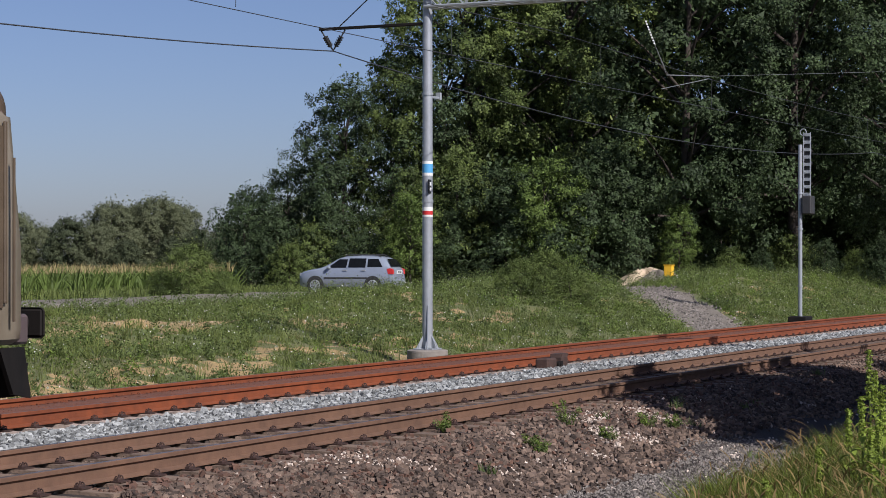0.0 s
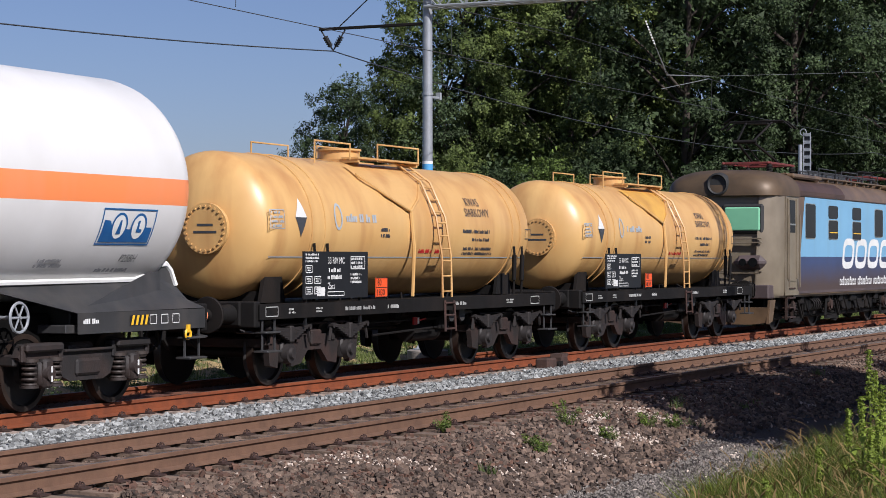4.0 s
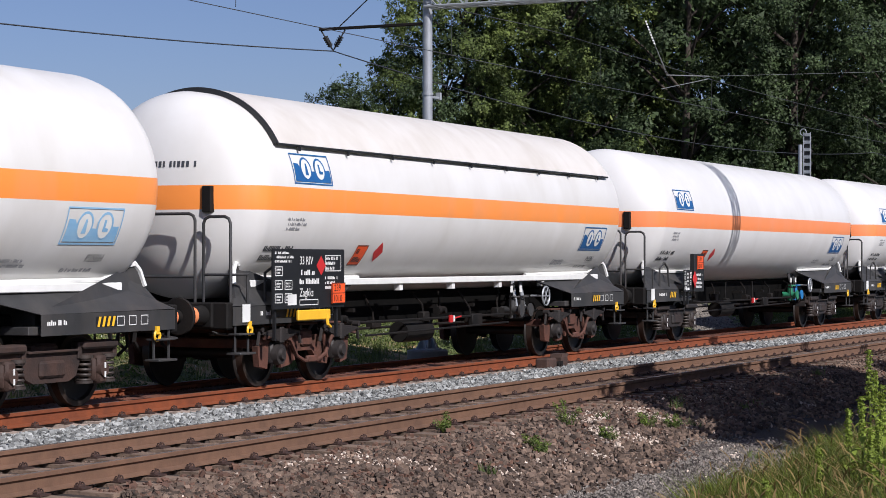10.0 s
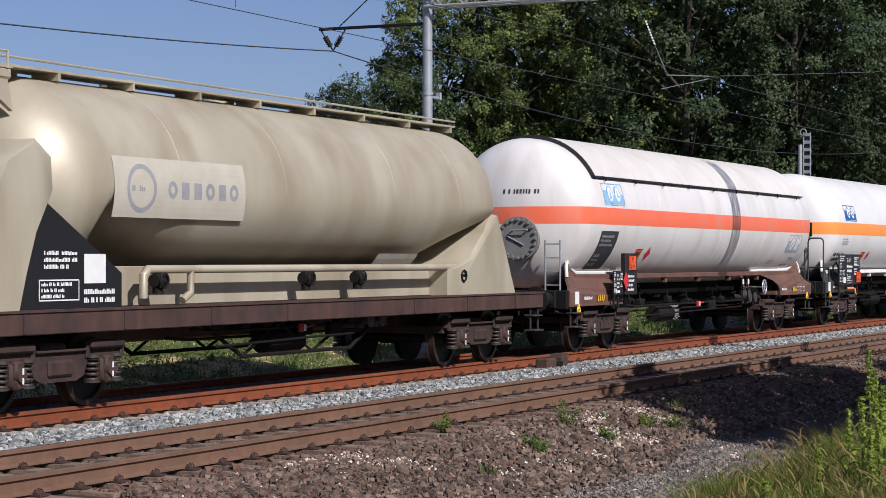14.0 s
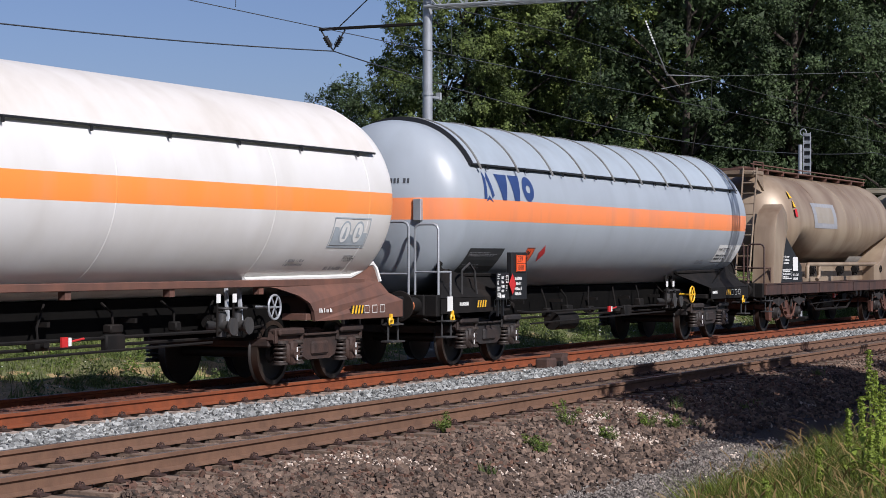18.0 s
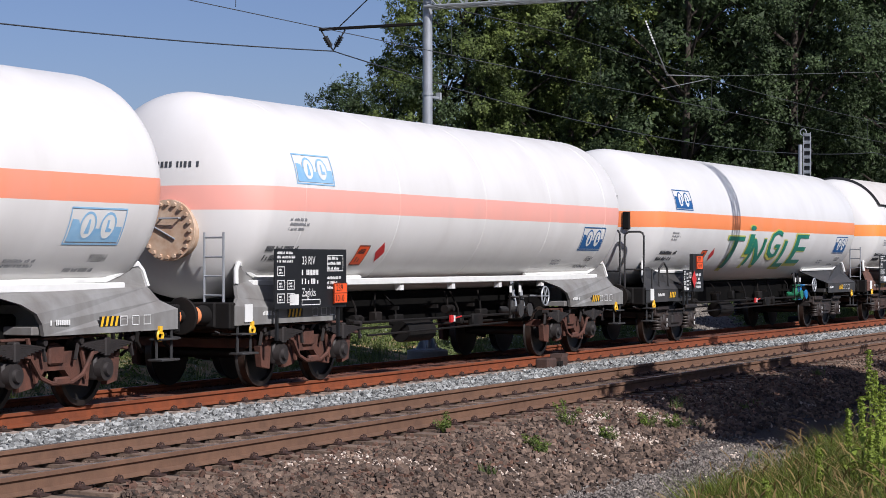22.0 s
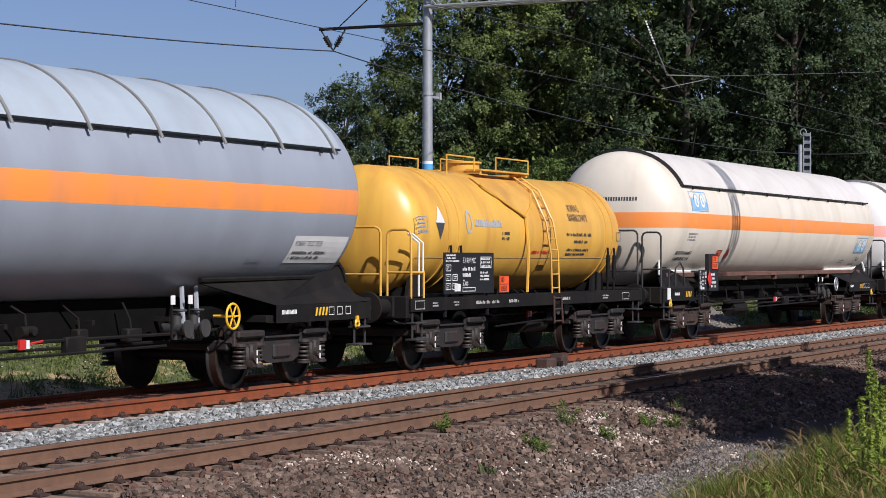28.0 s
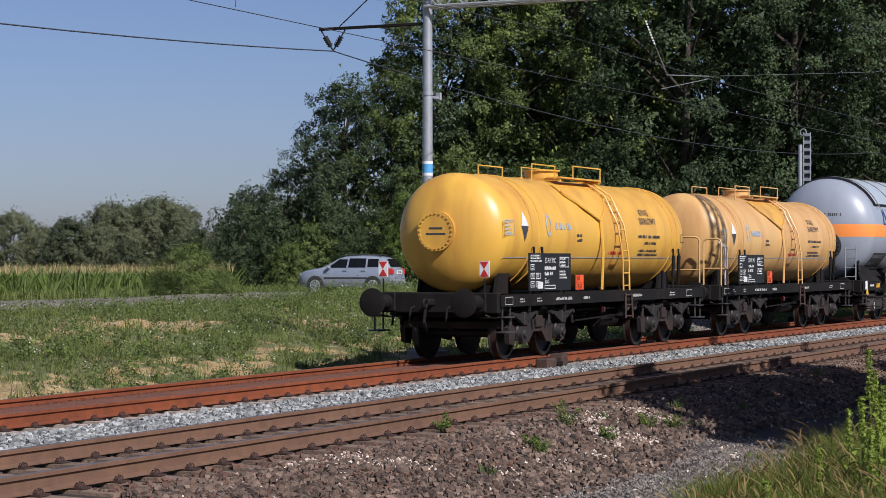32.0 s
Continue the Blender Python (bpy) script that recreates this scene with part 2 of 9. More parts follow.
# ---------- geometry helpers ----------
class Geo:
    """Plain lists of vertices, faces and material slots for one mesh."""

    def __init__(self):
        self.v, self.f, self.m = [], [], []

    def add(self, vs, fs, slot=0):
        o = len(self.v)
        self.v += [tuple(p) for p in vs]
        self.f += [tuple(i + o for i in f) for f in fs]
        self.m += [slot] * len(fs)
        return self

    def box(self, cx, cy, cz, sx, sy, sz, c=0.0, slot=0, turn=None):
        hx, hy, hz = sx / 2, sy / 2, sz / 2
        if c <= 0:
            vs = [(x, y, z) for x in (-hx, hx) for y in (-hy, hy) for z in (-hz, hz)]
            fs = [(0, 1, 3, 2), (4, 6, 7, 5), (0, 4, 5, 1), (2, 3, 7, 6), (0, 2, 6, 4), (1, 5, 7, 3)]
        else:
            vs, key = [], {}
            for x in (-1, 1):
                for y in (-1, 1):
                    for z in (-1, 1):
                        for a in range(3):
                            key[x, y, z, a] = len(vs)
                            d = [hx - c, hy - c, hz - c]
                            d[a] += c
                            vs.append((x * d[0], y * d[1], z * d[2]))
            fs = []
            for a in range(3):
                b, e = (a + 1) % 3, (a + 2) % 3
                for sg in (-1, 1):
                    q = []
                    for u, w in ((-1, -1), (1, -1), (1, 1), (-1, 1)):
                        k = [0, 0, 0]
                        k[a], k[b], k[e] = sg, u, w
                        q.append(key[(*k, a)])
                    fs.append(tuple(q) if sg > 0 else tuple(q[::-1]))
                for u in (-1, 1):
                    for w in (-1, 1):
                        k0, k1 = [0, 0, 0], [0, 0, 0]
                        k0[a], k1[a] = -1, 1
                        k0[b] = k1[b] = u
                        k0[e] = k1[e] = w
                        q = (key[(*k0, b)], key[(*k1, b)], key[(*k1, e)], key[(*k0, e)])
                        fs.append(q if u * w < 0 else q[::-1])
            for x in (-1, 1):
                for y in (-1, 1):
                    for z in (-1, 1):
                        q = (key[x, y, z, 0], key[x, y, z, 1], key[x, y, z, 2])
                        fs.append(q if x * y * z > 0 else q[::-1])
        if turn is not None:
            vs = [turn @ Vector(p) for p in vs]
        return self.add([(p[0] + cx, p[1] + cy, p[2] + cz) for p in vs], fs, slot)

    def cyl(self, p0, p1, r0, r1=None, n=12, slot=0, caps=True):
        r1 = r0 if r1 is None else r1
        p0, p1 = Vector(p0), Vector(p1)
        w = (p1 - p0).normalized()
        u = w.orthogonal().normalized()
        v = w.cross(u)
        vs = []
        for p, r in ((p0, r0), (p1, r1)):
            vs += [p + (u * math.cos(2 * math.pi * i / n) + v * math.sin(2 * math.pi * i / n)) * r for i in range(n)]
        fs = [(i, (i + 1) % n, n + (i + 1) % n, n + i) for i in range(n)]
        if caps:
            fs += [tuple(range(n))[::-1], tuple(range(n, 2 * n))]
        return self.add(vs, fs, slot)

    def tube(self, pts, r, n=6, slot=0):
        """One closed pipe through all the points, mitred at the bends."""
        p = [Vector(q) for q in pts]
        m = len(p)
        d = [(p[i + 1] - p[i]).normalized() for i in range(m - 1)]
        u = d[0].orthogonal().normalized()
        vs = []
        for i in range(m):
            a, b = d[max(i - 1, 0)], d[min(i, m - 2)]
            w = a + b
            w = w.normalized() if w.length > 1e-4 else b
            u = (u - w * u.dot(w))
            u = u.normalized() if u.length > 1e-4 else w.orthogonal().normalized()
            v = w.cross(u)
            k = min(1.0 / max(math.sqrt(max((1 + a.dot(b)) / 2, 0.0)), 0.5), 1.6)
            bend = b - a
            bend = bend - w * bend.dot(w)
            bend = bend.normalized() if bend.length > 1e-5 else None
            for j in range(n):
                t = 2 * math.pi * j / n
                o = (u * math.cos(t) + v * math.sin(t)) * r
                if bend is not None:
                    o = o + bend * (o.dot(bend) * (k - 1))
                vs.append(p[i] + o)
        fs = [(i * n + j, i * n + (j + 1) % n, (i + 1) * n + (j + 1) % n, (i + 1) * n + j) for i in range(m - 1) for j in range(n)]
        fs += [tuple(range(n))[::-1], tuple(range((m - 1) * n, m * n))]
        return self.add(vs, fs, slot)

    def lathe_x(self, prof, cy, cz, n=48, slot=0, a0=0.0, a1=2 * math.pi, close=True):
        """prof: (x, r) from one end to the other, turned round the line y = cy, z = cz."""
        full = abs(a1 - a0 - 2 * math.pi) < 1e-6
        m = n if full else n + 1
        vs = [(x, cy + r * math.sin(a0 + (a1 - a0) * i / n), cz + r * math.cos(a0 + (a1 - a0) * i / n)) for x, r in prof for i in range(m)]
        fs = []
        for j in range(len(prof) - 1):
            for i in range(n):
                k = (i + 1) % m
                fs.append((j * m + i, j * m + k, (j + 1) * m + k, (j + 1) * m + i))
        return self.add(vs, fs, slot)

    def prism(self, pts, axis, a, b, slot=0):
        """A flat outline pulled along an axis: x -> (y, z), y -> (x, z), z -> (x, y)."""
        def at(p, h):
            return {"x": (h, p[0], p[1]), "y": (p[0], h, p[1]), "z": (p[0], p[1], h)}[axis]
        n = len(pts)
        vs = [at(p, a) for p in pts] + [at(p, b) for p in pts]
        fs = [(i, (i + 1) % n, n + (i + 1) % n, n + i) for i in range(n)] + [tuple(range(n))[::-1], tuple(range(n, 2 * n))]
        return self.add(vs, fs, slot)

    def torus(self, c, axis, R, r, n=20, k=6, slot=0):
        u, v = {"x": ((0, 1, 0), (0, 0, 1)), "y": ((1, 0, 0), (0, 0, 1)), "z": ((1, 0, 0), (0, 1, 0))}[axis]
        c, u, v = Vector(c), Vector(u), Vector(v)
        w = u.cross(v)
        vs = []
        for i in range(n):
            a = 2 * math.pi * i / n
            d = u * math.cos(a) + v * math.sin(a)
            for j in range(k):
                b = 2 * math.pi * j / k
                vs.append(c + d * (R + r * math.cos(b)) + w * r * math.sin(b))
        fs = [(i * k + j, i * k + (j + 1) % k, ((i + 1) % n) * k + (j + 1) % k, ((i + 1) % n) * k + j) for i in range(n) for j in range(k)]
        return self.add(vs, fs, slot)

    def mesh(self, name, mats, smooth=None):
        me = bpy.data.meshes.new(name)
        me.from_pydata(self.v, [], self.f)
        for m in (mats if isinstance(mats, (list, tuple)) else [mats]):
            me.materials.append(m)
        if any(self.m):
            me.polygons.foreach_set("material_index", self.m)
        bm = bmesh.new()
        bm.from_mesh(me)
        bmesh.ops.recalc_face_normals(bm, faces=bm.faces)
        bm.to_mesh(me)
        bm.free()
        if smooth:
            me.shade_smooth()
            me.set_sharp_from_angle(angle=radians(smooth))
        return me


def part(name, geo, mats, parent=None, label="", smooth=None, loc=None, rot=None):
    """One mesh object under a thing (or under a part)."""
    me = geo if isinstance(geo, bpy.types.Mesh) else geo.mesh(name, mats, smooth)
    ob = new(name, me)
    ob.parent = parent
    if loc:
        ob.location = loc
    if rot:
        ob.rotation_euler = [radians(a) for a in rot]
    if label:
        ob["label"] = label
    return ob


def raw(name, vs, fs, mats, slots=None, smooth=False):
    """A mesh straight from arrays, for large counts."""
    me = bpy.data.meshes.new(name)
    vs, fs = np.asarray(vs, np.float32), np.asarray(fs, np.int32)
    me.vertices.add(len(vs))
    me.vertices.foreach_set("co", vs.ravel())
    k = fs.shape[1]
    me.loops.add(fs.size)
    me.loops.foreach_set("vertex_index", fs.ravel())
    me.polygons.add(len(fs))
    me.polygons.foreach_set("loop_start", np.arange(0, fs.size, k, dtype=np.int32))
    for m in (mats if isinstance(mats, (list, tuple)) else [mats]):
        me.materials.append(m)
    if slots is not None:
        me.polygons.foreach_set("material_index", np.asarray(slots, np.int32))
    me.update(calc_edges=True)
    if smooth:
        me.shade_smooth()
    else:
        me.shade_flat()
    return me


# ---------- the line of the track: nearly straight, with a slow bend ----------
K1, K2, SA, SB = -0.0010165, 3.8916e-5, -20.0, 110.0


def heading(s):
    s = min(max(s, SA), SB)
    return K1 * s + K2 * s * s / 2


_S = np.arange(-520, 520.01, 0.5)
_TH = np.array([heading(s) for s in _S])
_i0 = int(np.argmin(abs(_S)))
_X = np.concatenate([[0], np.cumsum((np.cos(_TH[1:]) + np.cos(_TH[:-1])) * 0.25)])
_Y = np.concatenate([[0], np.cumsum(-(np.sin(_TH[1:]) + np.sin(_TH[:-1])) * 0.25)])
_X, _Y = _X - _X[_i0], _Y - _Y[_i0]


def on_track(s, y=0.0, z=0.0):
    x0, y0, th = np.interp(s, _S, _X), np.interp(s, _S, _Y), heading(s)
    return Vector((x0 + y * math.sin(th), y0 + y * math.cos(th), z))


def pose_on_track(s, y=0.0, z=0.0):
    return Matrix.Translation(on_track(s, y, z)) @ Matrix.Rotation(-heading(s), 4, "Z")


NEAR_Y, NEAR_Z = -4.022, -0.048

# ---------- ground ----------
rng = np.random.default_rng(5)
_GR = rng.uniform(-1, 1, (64, 64))


def soft_noise(x, y, sc):
    """Smooth value noise on arrays."""
    u, v = np.asarray(x, float) / sc, np.asarray(y, float) / sc
    i, j = np.floor(u).astype(int), np.floor(v).astype(int)
    fu, fv = u - i, v - j
    fu, fv = fu * fu * (3 - 2 * fu), fv * fv * (3 - 2 * fv)
    g = lambda a, b: _GR[a % 64, b % 64]
    return (g(i, j) * (1 - fu) + g(i + 1, j) * fu) * (1 - fv) + (g(i, j + 1) * (1 - fu) + g(i + 1, j + 1) * fu) * fv


def lateral(x, y):
    return np.asarray(y, float) - np.interp(x, _X, _Y)


PATH_A, PATH_B = (59.5, 3.6), (83.0, 17.2)


def path_dist(x, y):
    ax, ay = PATH_A
    dx, dy = PATH_B[0] - ax, PATH_B[1] - ay
    ll = math.hypot(dx, dy)
    return ((x - ax) * dx + (y - ay) * dy) / ll, (-(x - ax) * dy + (y - ay) * dx) / ll


def ground_z(x, y):
    x, y = np.asarray(x, float), np.asarray(y, float)
    l = lateral(x, y)
    z = np.interp(l, [-60, -15, -11.5, -8.8, -7.2, -5.9, -5.2, 1.3, 1.9, 2.8, 3.6, 6.0, 10.0, 17.0, 24, 40, 120],
                  [0.6, 0.15, -0.35, -0.80, -0.68, -0.34, -0.27, -0.27, -0.32, -0.48, -0.42, -0.12, 0.20, 0.45, 0.5, 0.1, 0.0])
    rise = np.clip((x - 46) / 22, 0, 1)
    rise = rise * rise * (3 - 2 * rise)
    hill = np.interp(l, [2.8, 5, 9, 13, 17.5], [0, 0.25, 0.75, 0.65, 0.0])
    along, off = path_dist(x, y)
    cut = np.exp(-(off / 2.2) ** 2) * (along > -6) * (along < 26)
    z = z + rise * hill * (1 - 0.55 * cut)
    rough = np.interp(l, [-12, -9, -6, 2.4, 4, 8, 13, 16.5], [0.14, 0.06, 0.0, 0.0, 0.18, 0.30, 0.25, 0.05])
    return z + rough * (soft_noise(x, y, 2.3) * 0.6 + soft_noise(x + 31, y, 0.9) * 0.45 + soft_noise(x, y + 17, 0.45) * 0.2) * (1 - 0.7 * cut)


def bareness(x, y):
    """Above zero where the bank is worn to earth and rubble."""
    x, y = np.asarray(x, float), np.asarray(y, float)
    l = lateral(x, y)
    m = 0.36 * soft_noise(x * 0.6 + 5, y, 1.5) + 0.42 * soft_noise(x * 0.7, y + 9, 0.7) + 0.52 * soft_noise(x + 3, y, 0.33)
    west = np.interp(x, [44, 58], [1, 0.0])
    foot = np.exp(-((l - 4.2) / 1.3) ** 2) * np.interp(x, [22, 27, 31, 60], [0.95, 0.75, 0.22, 0.1])
    return m + 0.70 * np.exp(-((l - 10.0) / 1.7) ** 2) * west + foot + 0.16 * np.exp(-((l - 5.8) / 1.0) ** 2) * west - np.interp(x, [40, 60], [0.44, 0.60])


def ground():
    xs = np.concatenate([[-3000, -1200, -500, -200, -90, -40], np.arange(-15, 10, 1.0), np.arange(10, 24, 0.4), np.arange(24, 66, 0.22), np.arange(66, 95, 0.4), np.arange(95, 160, 3.0), [170, 200, 250, 330, 450, 700, 1200, 3500]])
    ys = np.concatenate([[-3000, -1000, -300, -100, -45, -30, -22], np.arange(-18, 2, 0.4), np.arange(2, 18, 0.22), np.arange(18, 30, 0.4), np.arange(30, 60, 2.0), [62, 70, 85, 110, 150, 220, 350, 600, 1100, 3500]])
    X, Y = np.meshgrid(xs, ys, indexing="ij")
    Z = ground_z(X, Y)
    vs = np.stack([X, Y, Z], -1).reshape(-1, 3)
    a = np.arange(len(xs) * len(ys)).reshape(len(xs), len(ys))
    fs = np.stack([a[:-1, :-1], a[1:, :-1], a[1:, 1:], a[:-1, 1:]], -1).reshape(-1, 4)
    soil = mat("ground_grass_and_soil", (0.075, 0.105, 0.028), (0.12, 0.12, 0.05), 1.6, 0.95, 0, 1.0, 9, lin((140, 126, 90)), 0.5, (0.7, 0.9, 0.9))
    me = raw("ground", vs, fs, [soil, GROUND_BED, EARTH], smooth=True)
    c = vs[fs].mean(1)
    l = lateral(c[:, 0], c[:, 1])
    me.polygons.foreach_set("material_index", np.where((l > -8.6) & (l < 2.5), 1, np.where((bareness(c[:, 0], c[:, 1]) > 0) & (l > 2.5) & (l < 18), 2, 0)).astype(np.int32))
    tagged(new("ground", me), "grassy railway embankment with bare earth and gravel", "ground", kind="structure")


ground()


def strip(name, pts, half, lift, material, label, cat):
    """A worn lane laid on the ground along a line."""
    g = Geo()
    rows = []
    for i in range(len(pts) - 1):
        a, b = Vector(pts[i]), Vector(pts[i + 1])
        n = max(2, int((b - a).length / 0.7))
        for k in range(n + (i == len(pts) - 2)):
            p = a.lerp(b, k / n)
            d = (b - a).normalized()
            rows.append((p, Vector((-d.y, d.x))))
    m = 8
    vs = []
    for j, (p, nrm) in enumerate(rows):
        for i in range(m + 1):
            w = (i / m * 2 - 1) * half * (1 + 0.12 * math.sin(j * 0.7 + (i > m / 2) * 2))
            q = p + nrm * w
            edge = 0.10 if i in (0, m) else 0.0
            vs.append((q.x, q.y, float(ground_z(q.x, q.y)) + lift - edge))
    fs = [(j * (m + 1) + i, j * (m + 1) + i + 1, (j + 1) * (m + 1) + i + 1, (j + 1) * (m + 1) + i) for j in range(len(rows) - 1) for i in range(m)]
    g.add(vs, fs)
    return tagged(part(name, g, material, smooth=60), label, cat, kind="structure")


strip("path", [(57.5, 2.9), PATH_A, PATH_B, (90, 21.5)], 1.25, 0.05, ROADM, "sloping grey gravel path beside the track", "path")
strip("road", [(-40, 20.5), (40, 21), (75, 22.3), (110, 24)], 2.6, 0.06, ROADM, "grey gravel service road on the bank", "road")


# ---------- tracks ----------
def rail_section():
    return [(-0.075, -0.172), (0.075, -0.172), (0.075, -0.160), (0.012, -0.140), (0.010, -0.055), (0.036, -0.040), (0.036, -0.006), (0.028, 0.0),
            (-0.028, 0.0), (-0.036, -0.006), (-0.036, -0.040), (-0.010, -0.055), (-0.012, -0.140), (-0.075, -0.160)]


def rail(name, y, z, material, parent):
    sec = rail_section()
    n = len(sec)
    g = Geo()
    ss = np.arange(-60, 170.1, 2.5)
    vs = [on_track(s, y + p[0], z + p[1]) for s in ss for p in sec]
    fs = [(j * n + i, j * n + (i + 1) % n, (j + 1) * n + (i + 1) % n, (j + 1) * n + i) for j in range(len(ss) - 1) for i in range(n)]
    g.add(vs, fs)
    g.m = [1 if i % n == 7 else 0 for i in range(len(fs))]
    return part(name, g, [material, RAILTOP_RUST if material is RUST else RAILTOP], parent)


def track(name, label, yc, z, rail_mat, sleeper_mat, wide):
    t = tagged(new(name), label, "railway track", kind="structure")
    for side in (-1, 1):
        rail("rail", yc + side * 0.7535, z, rail_mat, t)
    g = Geo()
    g.prism([(-1.3, -0.40), (1.3, -0.40), (1.3, -0.20), (0.55, -0.185), (-0.55, -0.185), (-1.3, -0.20)], "x", -wide / 2, wide / 2)
    me = g.mesh("sleeper", sleeper_mat)
    clip = Geo()
    for side in (-1, 1):
        for d in (-1, 1):
            y0 = side * 0.7535 + d * 0.105
            clip.box(0, y0, -0.163, 0.10, 0.05, 0.024, 0.006)
            clip.torus((0.04, y0, -0.150), "x", 0.018, 0.007, 8, 5)
            clip.torus((-0.04, y0, -0.150), "x", 0.018, 0.007, 8, 5)
            clip.cyl((0, y0, -0.16), (0, y0, -0.118), 0.011, n=6)
        clip.box(0, side * 0.7535, -0.178, 0.16, 0.36, 0.014)
    cme = clip.mesh("rail_clip", CLIP)
    s = 12.0
    while s < 96:
        m = pose_on_track(s, yc, z)
        for nm, mesh in (("sleeper", me), ("rail_clip", cme)):
            o = new(nm, mesh)
            o.parent = t
            o.matrix_basis = m
        s += 0.605
    return t


# ---------- stones ----------
OCT_F = np.array([(0, 2, 4), (2, 1, 4), (1, 3, 4), (3, 0, 4), (2, 0, 5), (1, 2, 5), (3, 1, 5), (0, 3, 5)])


CUBE_F = np.array([(0, 1, 3), (0, 3, 2), (4, 6, 7), (4, 7, 5), (0, 4, 5), (0, 5, 1), (2, 3, 7), (2, 7, 6), (0, 2, 6), (0, 6, 4), (1, 5, 7), (1, 7, 3)])


def stones(name, xyz, size, material, label, cat="gravel", blocky=False):
    """Many angular stones in one object: broken blocks, or smaller pointed chips."""
    n = len(xyz)
    if blocky:
        base = np.array([(x, y, z) for x in (-0.62, 0.62) for y in (-0.62, 0.62) for z in (-0.62, 0.62)], float)
        v = base[None] + rng.uniform(-0.26, 0.26, (n, 8, 3))
    else:
        base = np.array([(1, 0, 0), (-1, 0, 0), (0, 1, 0), (0, -1, 0), (0, 0, 1), (0, 0, -1)], float)
        v = base[None] + rng.uniform(-0.45, 0.45, (n, 6, 3))
    v *= (size * rng.uniform(0.5, 1.4, (n, 1, 1))) * rng.uniform(0.5 if blocky else 0.65, 1.15, (n, 1, 3))
    a, b = rng.uniform(0, 6.28, n), rng.uniform(-0.8, 0.8, n) * (1.6 if blocky else 1)
    ca, sa, cb, sb = np.cos(a)[:, None], np.sin(a)[:, None], np.cos(b)[:, None], np.sin(b)[:, None]
    x, y, z = v[..., 0], v[..., 1], v[..., 2]
    y, z = y * cb - z * sb, y * sb + z * cb
    x, y = x * ca - y * sa, x * sa + y * ca
    v = np.stack([x, y, z], -1) + np.asarray(xyz)[:, None]
    f = ((CUBE_F if blocky else OCT_F)[None] + np.arange(n)[:, None, None] * len(base)).reshape(-1, 3)
    return tagged(new(name, raw(name, v.reshape(-1, 3), f, material)), label, cat, kind="stuff")


def scatter(n, s0, s1, y0, y1, zoff=0.0, bias=1.0):
    """Points on the ground along the track, thinning away from the camera."""
    s = s0 + (s1 - s0) * rng.uniform(0, 1, n) ** bias
    y = rng.uniform(y0, y1, n)
    th = np.array([heading(a) for a in s])
    x0, y0_ = np.interp(s, _S, _X), np.interp(s, _S, _Y)
    X, Y = x0 + y * np.sin(th), y0_ + y * np.cos(th)
    return np.stack([X, Y, ground_z(X, Y) + zoff + rng.uniform(-0.015, 0.02, n)], -1)


track("track_far", "railway track with bright orange-rusted rails on concrete sleepers", 0.0, 0.0, RUST, SLEEPER_NEW, 0.27)
bed = Geo()
ss = np.arange(-20, 130, 2.0)
bv = []
for q in ss:
    for yy, zz in ((-0.70, -0.16), (-0.66, -0.10), (-0.3, -0.075), (0.3, -0.075), (0.66, -0.10), (0.70, -0.16)):
        bv.append(on_track(q, yy, zz))
bed.add(bv, [(j * 6 + i, j * 6 + i + 1, (j + 1) * 6 + i + 1, (j + 1) * 6 + i) for j in range(len(ss) - 1) for i in range(5)])
tagged(part("track_bed", bed, mat("bed_rust_dust", lin((124, 76, 52)), lin((88, 54, 40)), 14, 0.95, 0, 0.8, 30), smooth=60), "rust-dusted ballast bed between the rails", "ballast", kind="structure")
track("track_near", "railway track with dull brown rails on stained sleepers", NEAR_Y, NEAR_Z, RUST_OLD, SLEEPER_OLD, 0.26)


# ---------- rolling stock: shared meshes ----------
CACHE = {}


def cached(key, make):
    if key not in CACHE:
        CACHE[key] = make()
    return CACHE[key]


def wheel_mesh(r=0.46):
    """One wheel, its outer face towards +y."""
    prof = [(-0.055, 0.09), (-0.055, r - 0.08), (-0.045, r - 0.06), (-0.045, r + 0.02), (-0.035, r + 0.028), (-0.02, r + 0.022), (-0.005, r), (0.095, r - 0.004), (0.095, r - 0.065), (0.055, r - 0.085), (0.03, r - 0.2), (0.05, 0.15), (0.11, 0.13), (0.11, 0.06)]
    g = Geo()
    n = 36
    vs = [(q * math.sin(2 * math.pi * i / n), y, q * math.cos(2 * math.pi * i / n)) for y, q in prof for i in range(n)]
    fs = [(j * n + i, j * n + (i + 1) % n, (j + 1) * n + (i + 1) % n, (j + 1) * n + i) for j in range(len(prof) - 1) for i in range(n)]
    g.add(vs, fs)
    g.m = [1 if k // n in (6, 7) else 0 for k in range(len(fs))]
    return g.mesh("wheel", [STEEL, TREAD], 35)


def axle(parent, x, r=0.46):
    for side in (-1, 1):
        part("wheel", cached(("wheel", r), lambda: wheel_mesh(r)), None, parent, loc=(x, side * 0.72, r), rot=(0, 0, 0 if side > 0 else 180))
    part("axle", cached("axle", lambda: Geo().cyl((0, -1.05, 0), (0, 1.05, 0), 0.075, n=16).mesh("axle", STEEL, 35)), None, parent, loc=(x, 0, r))


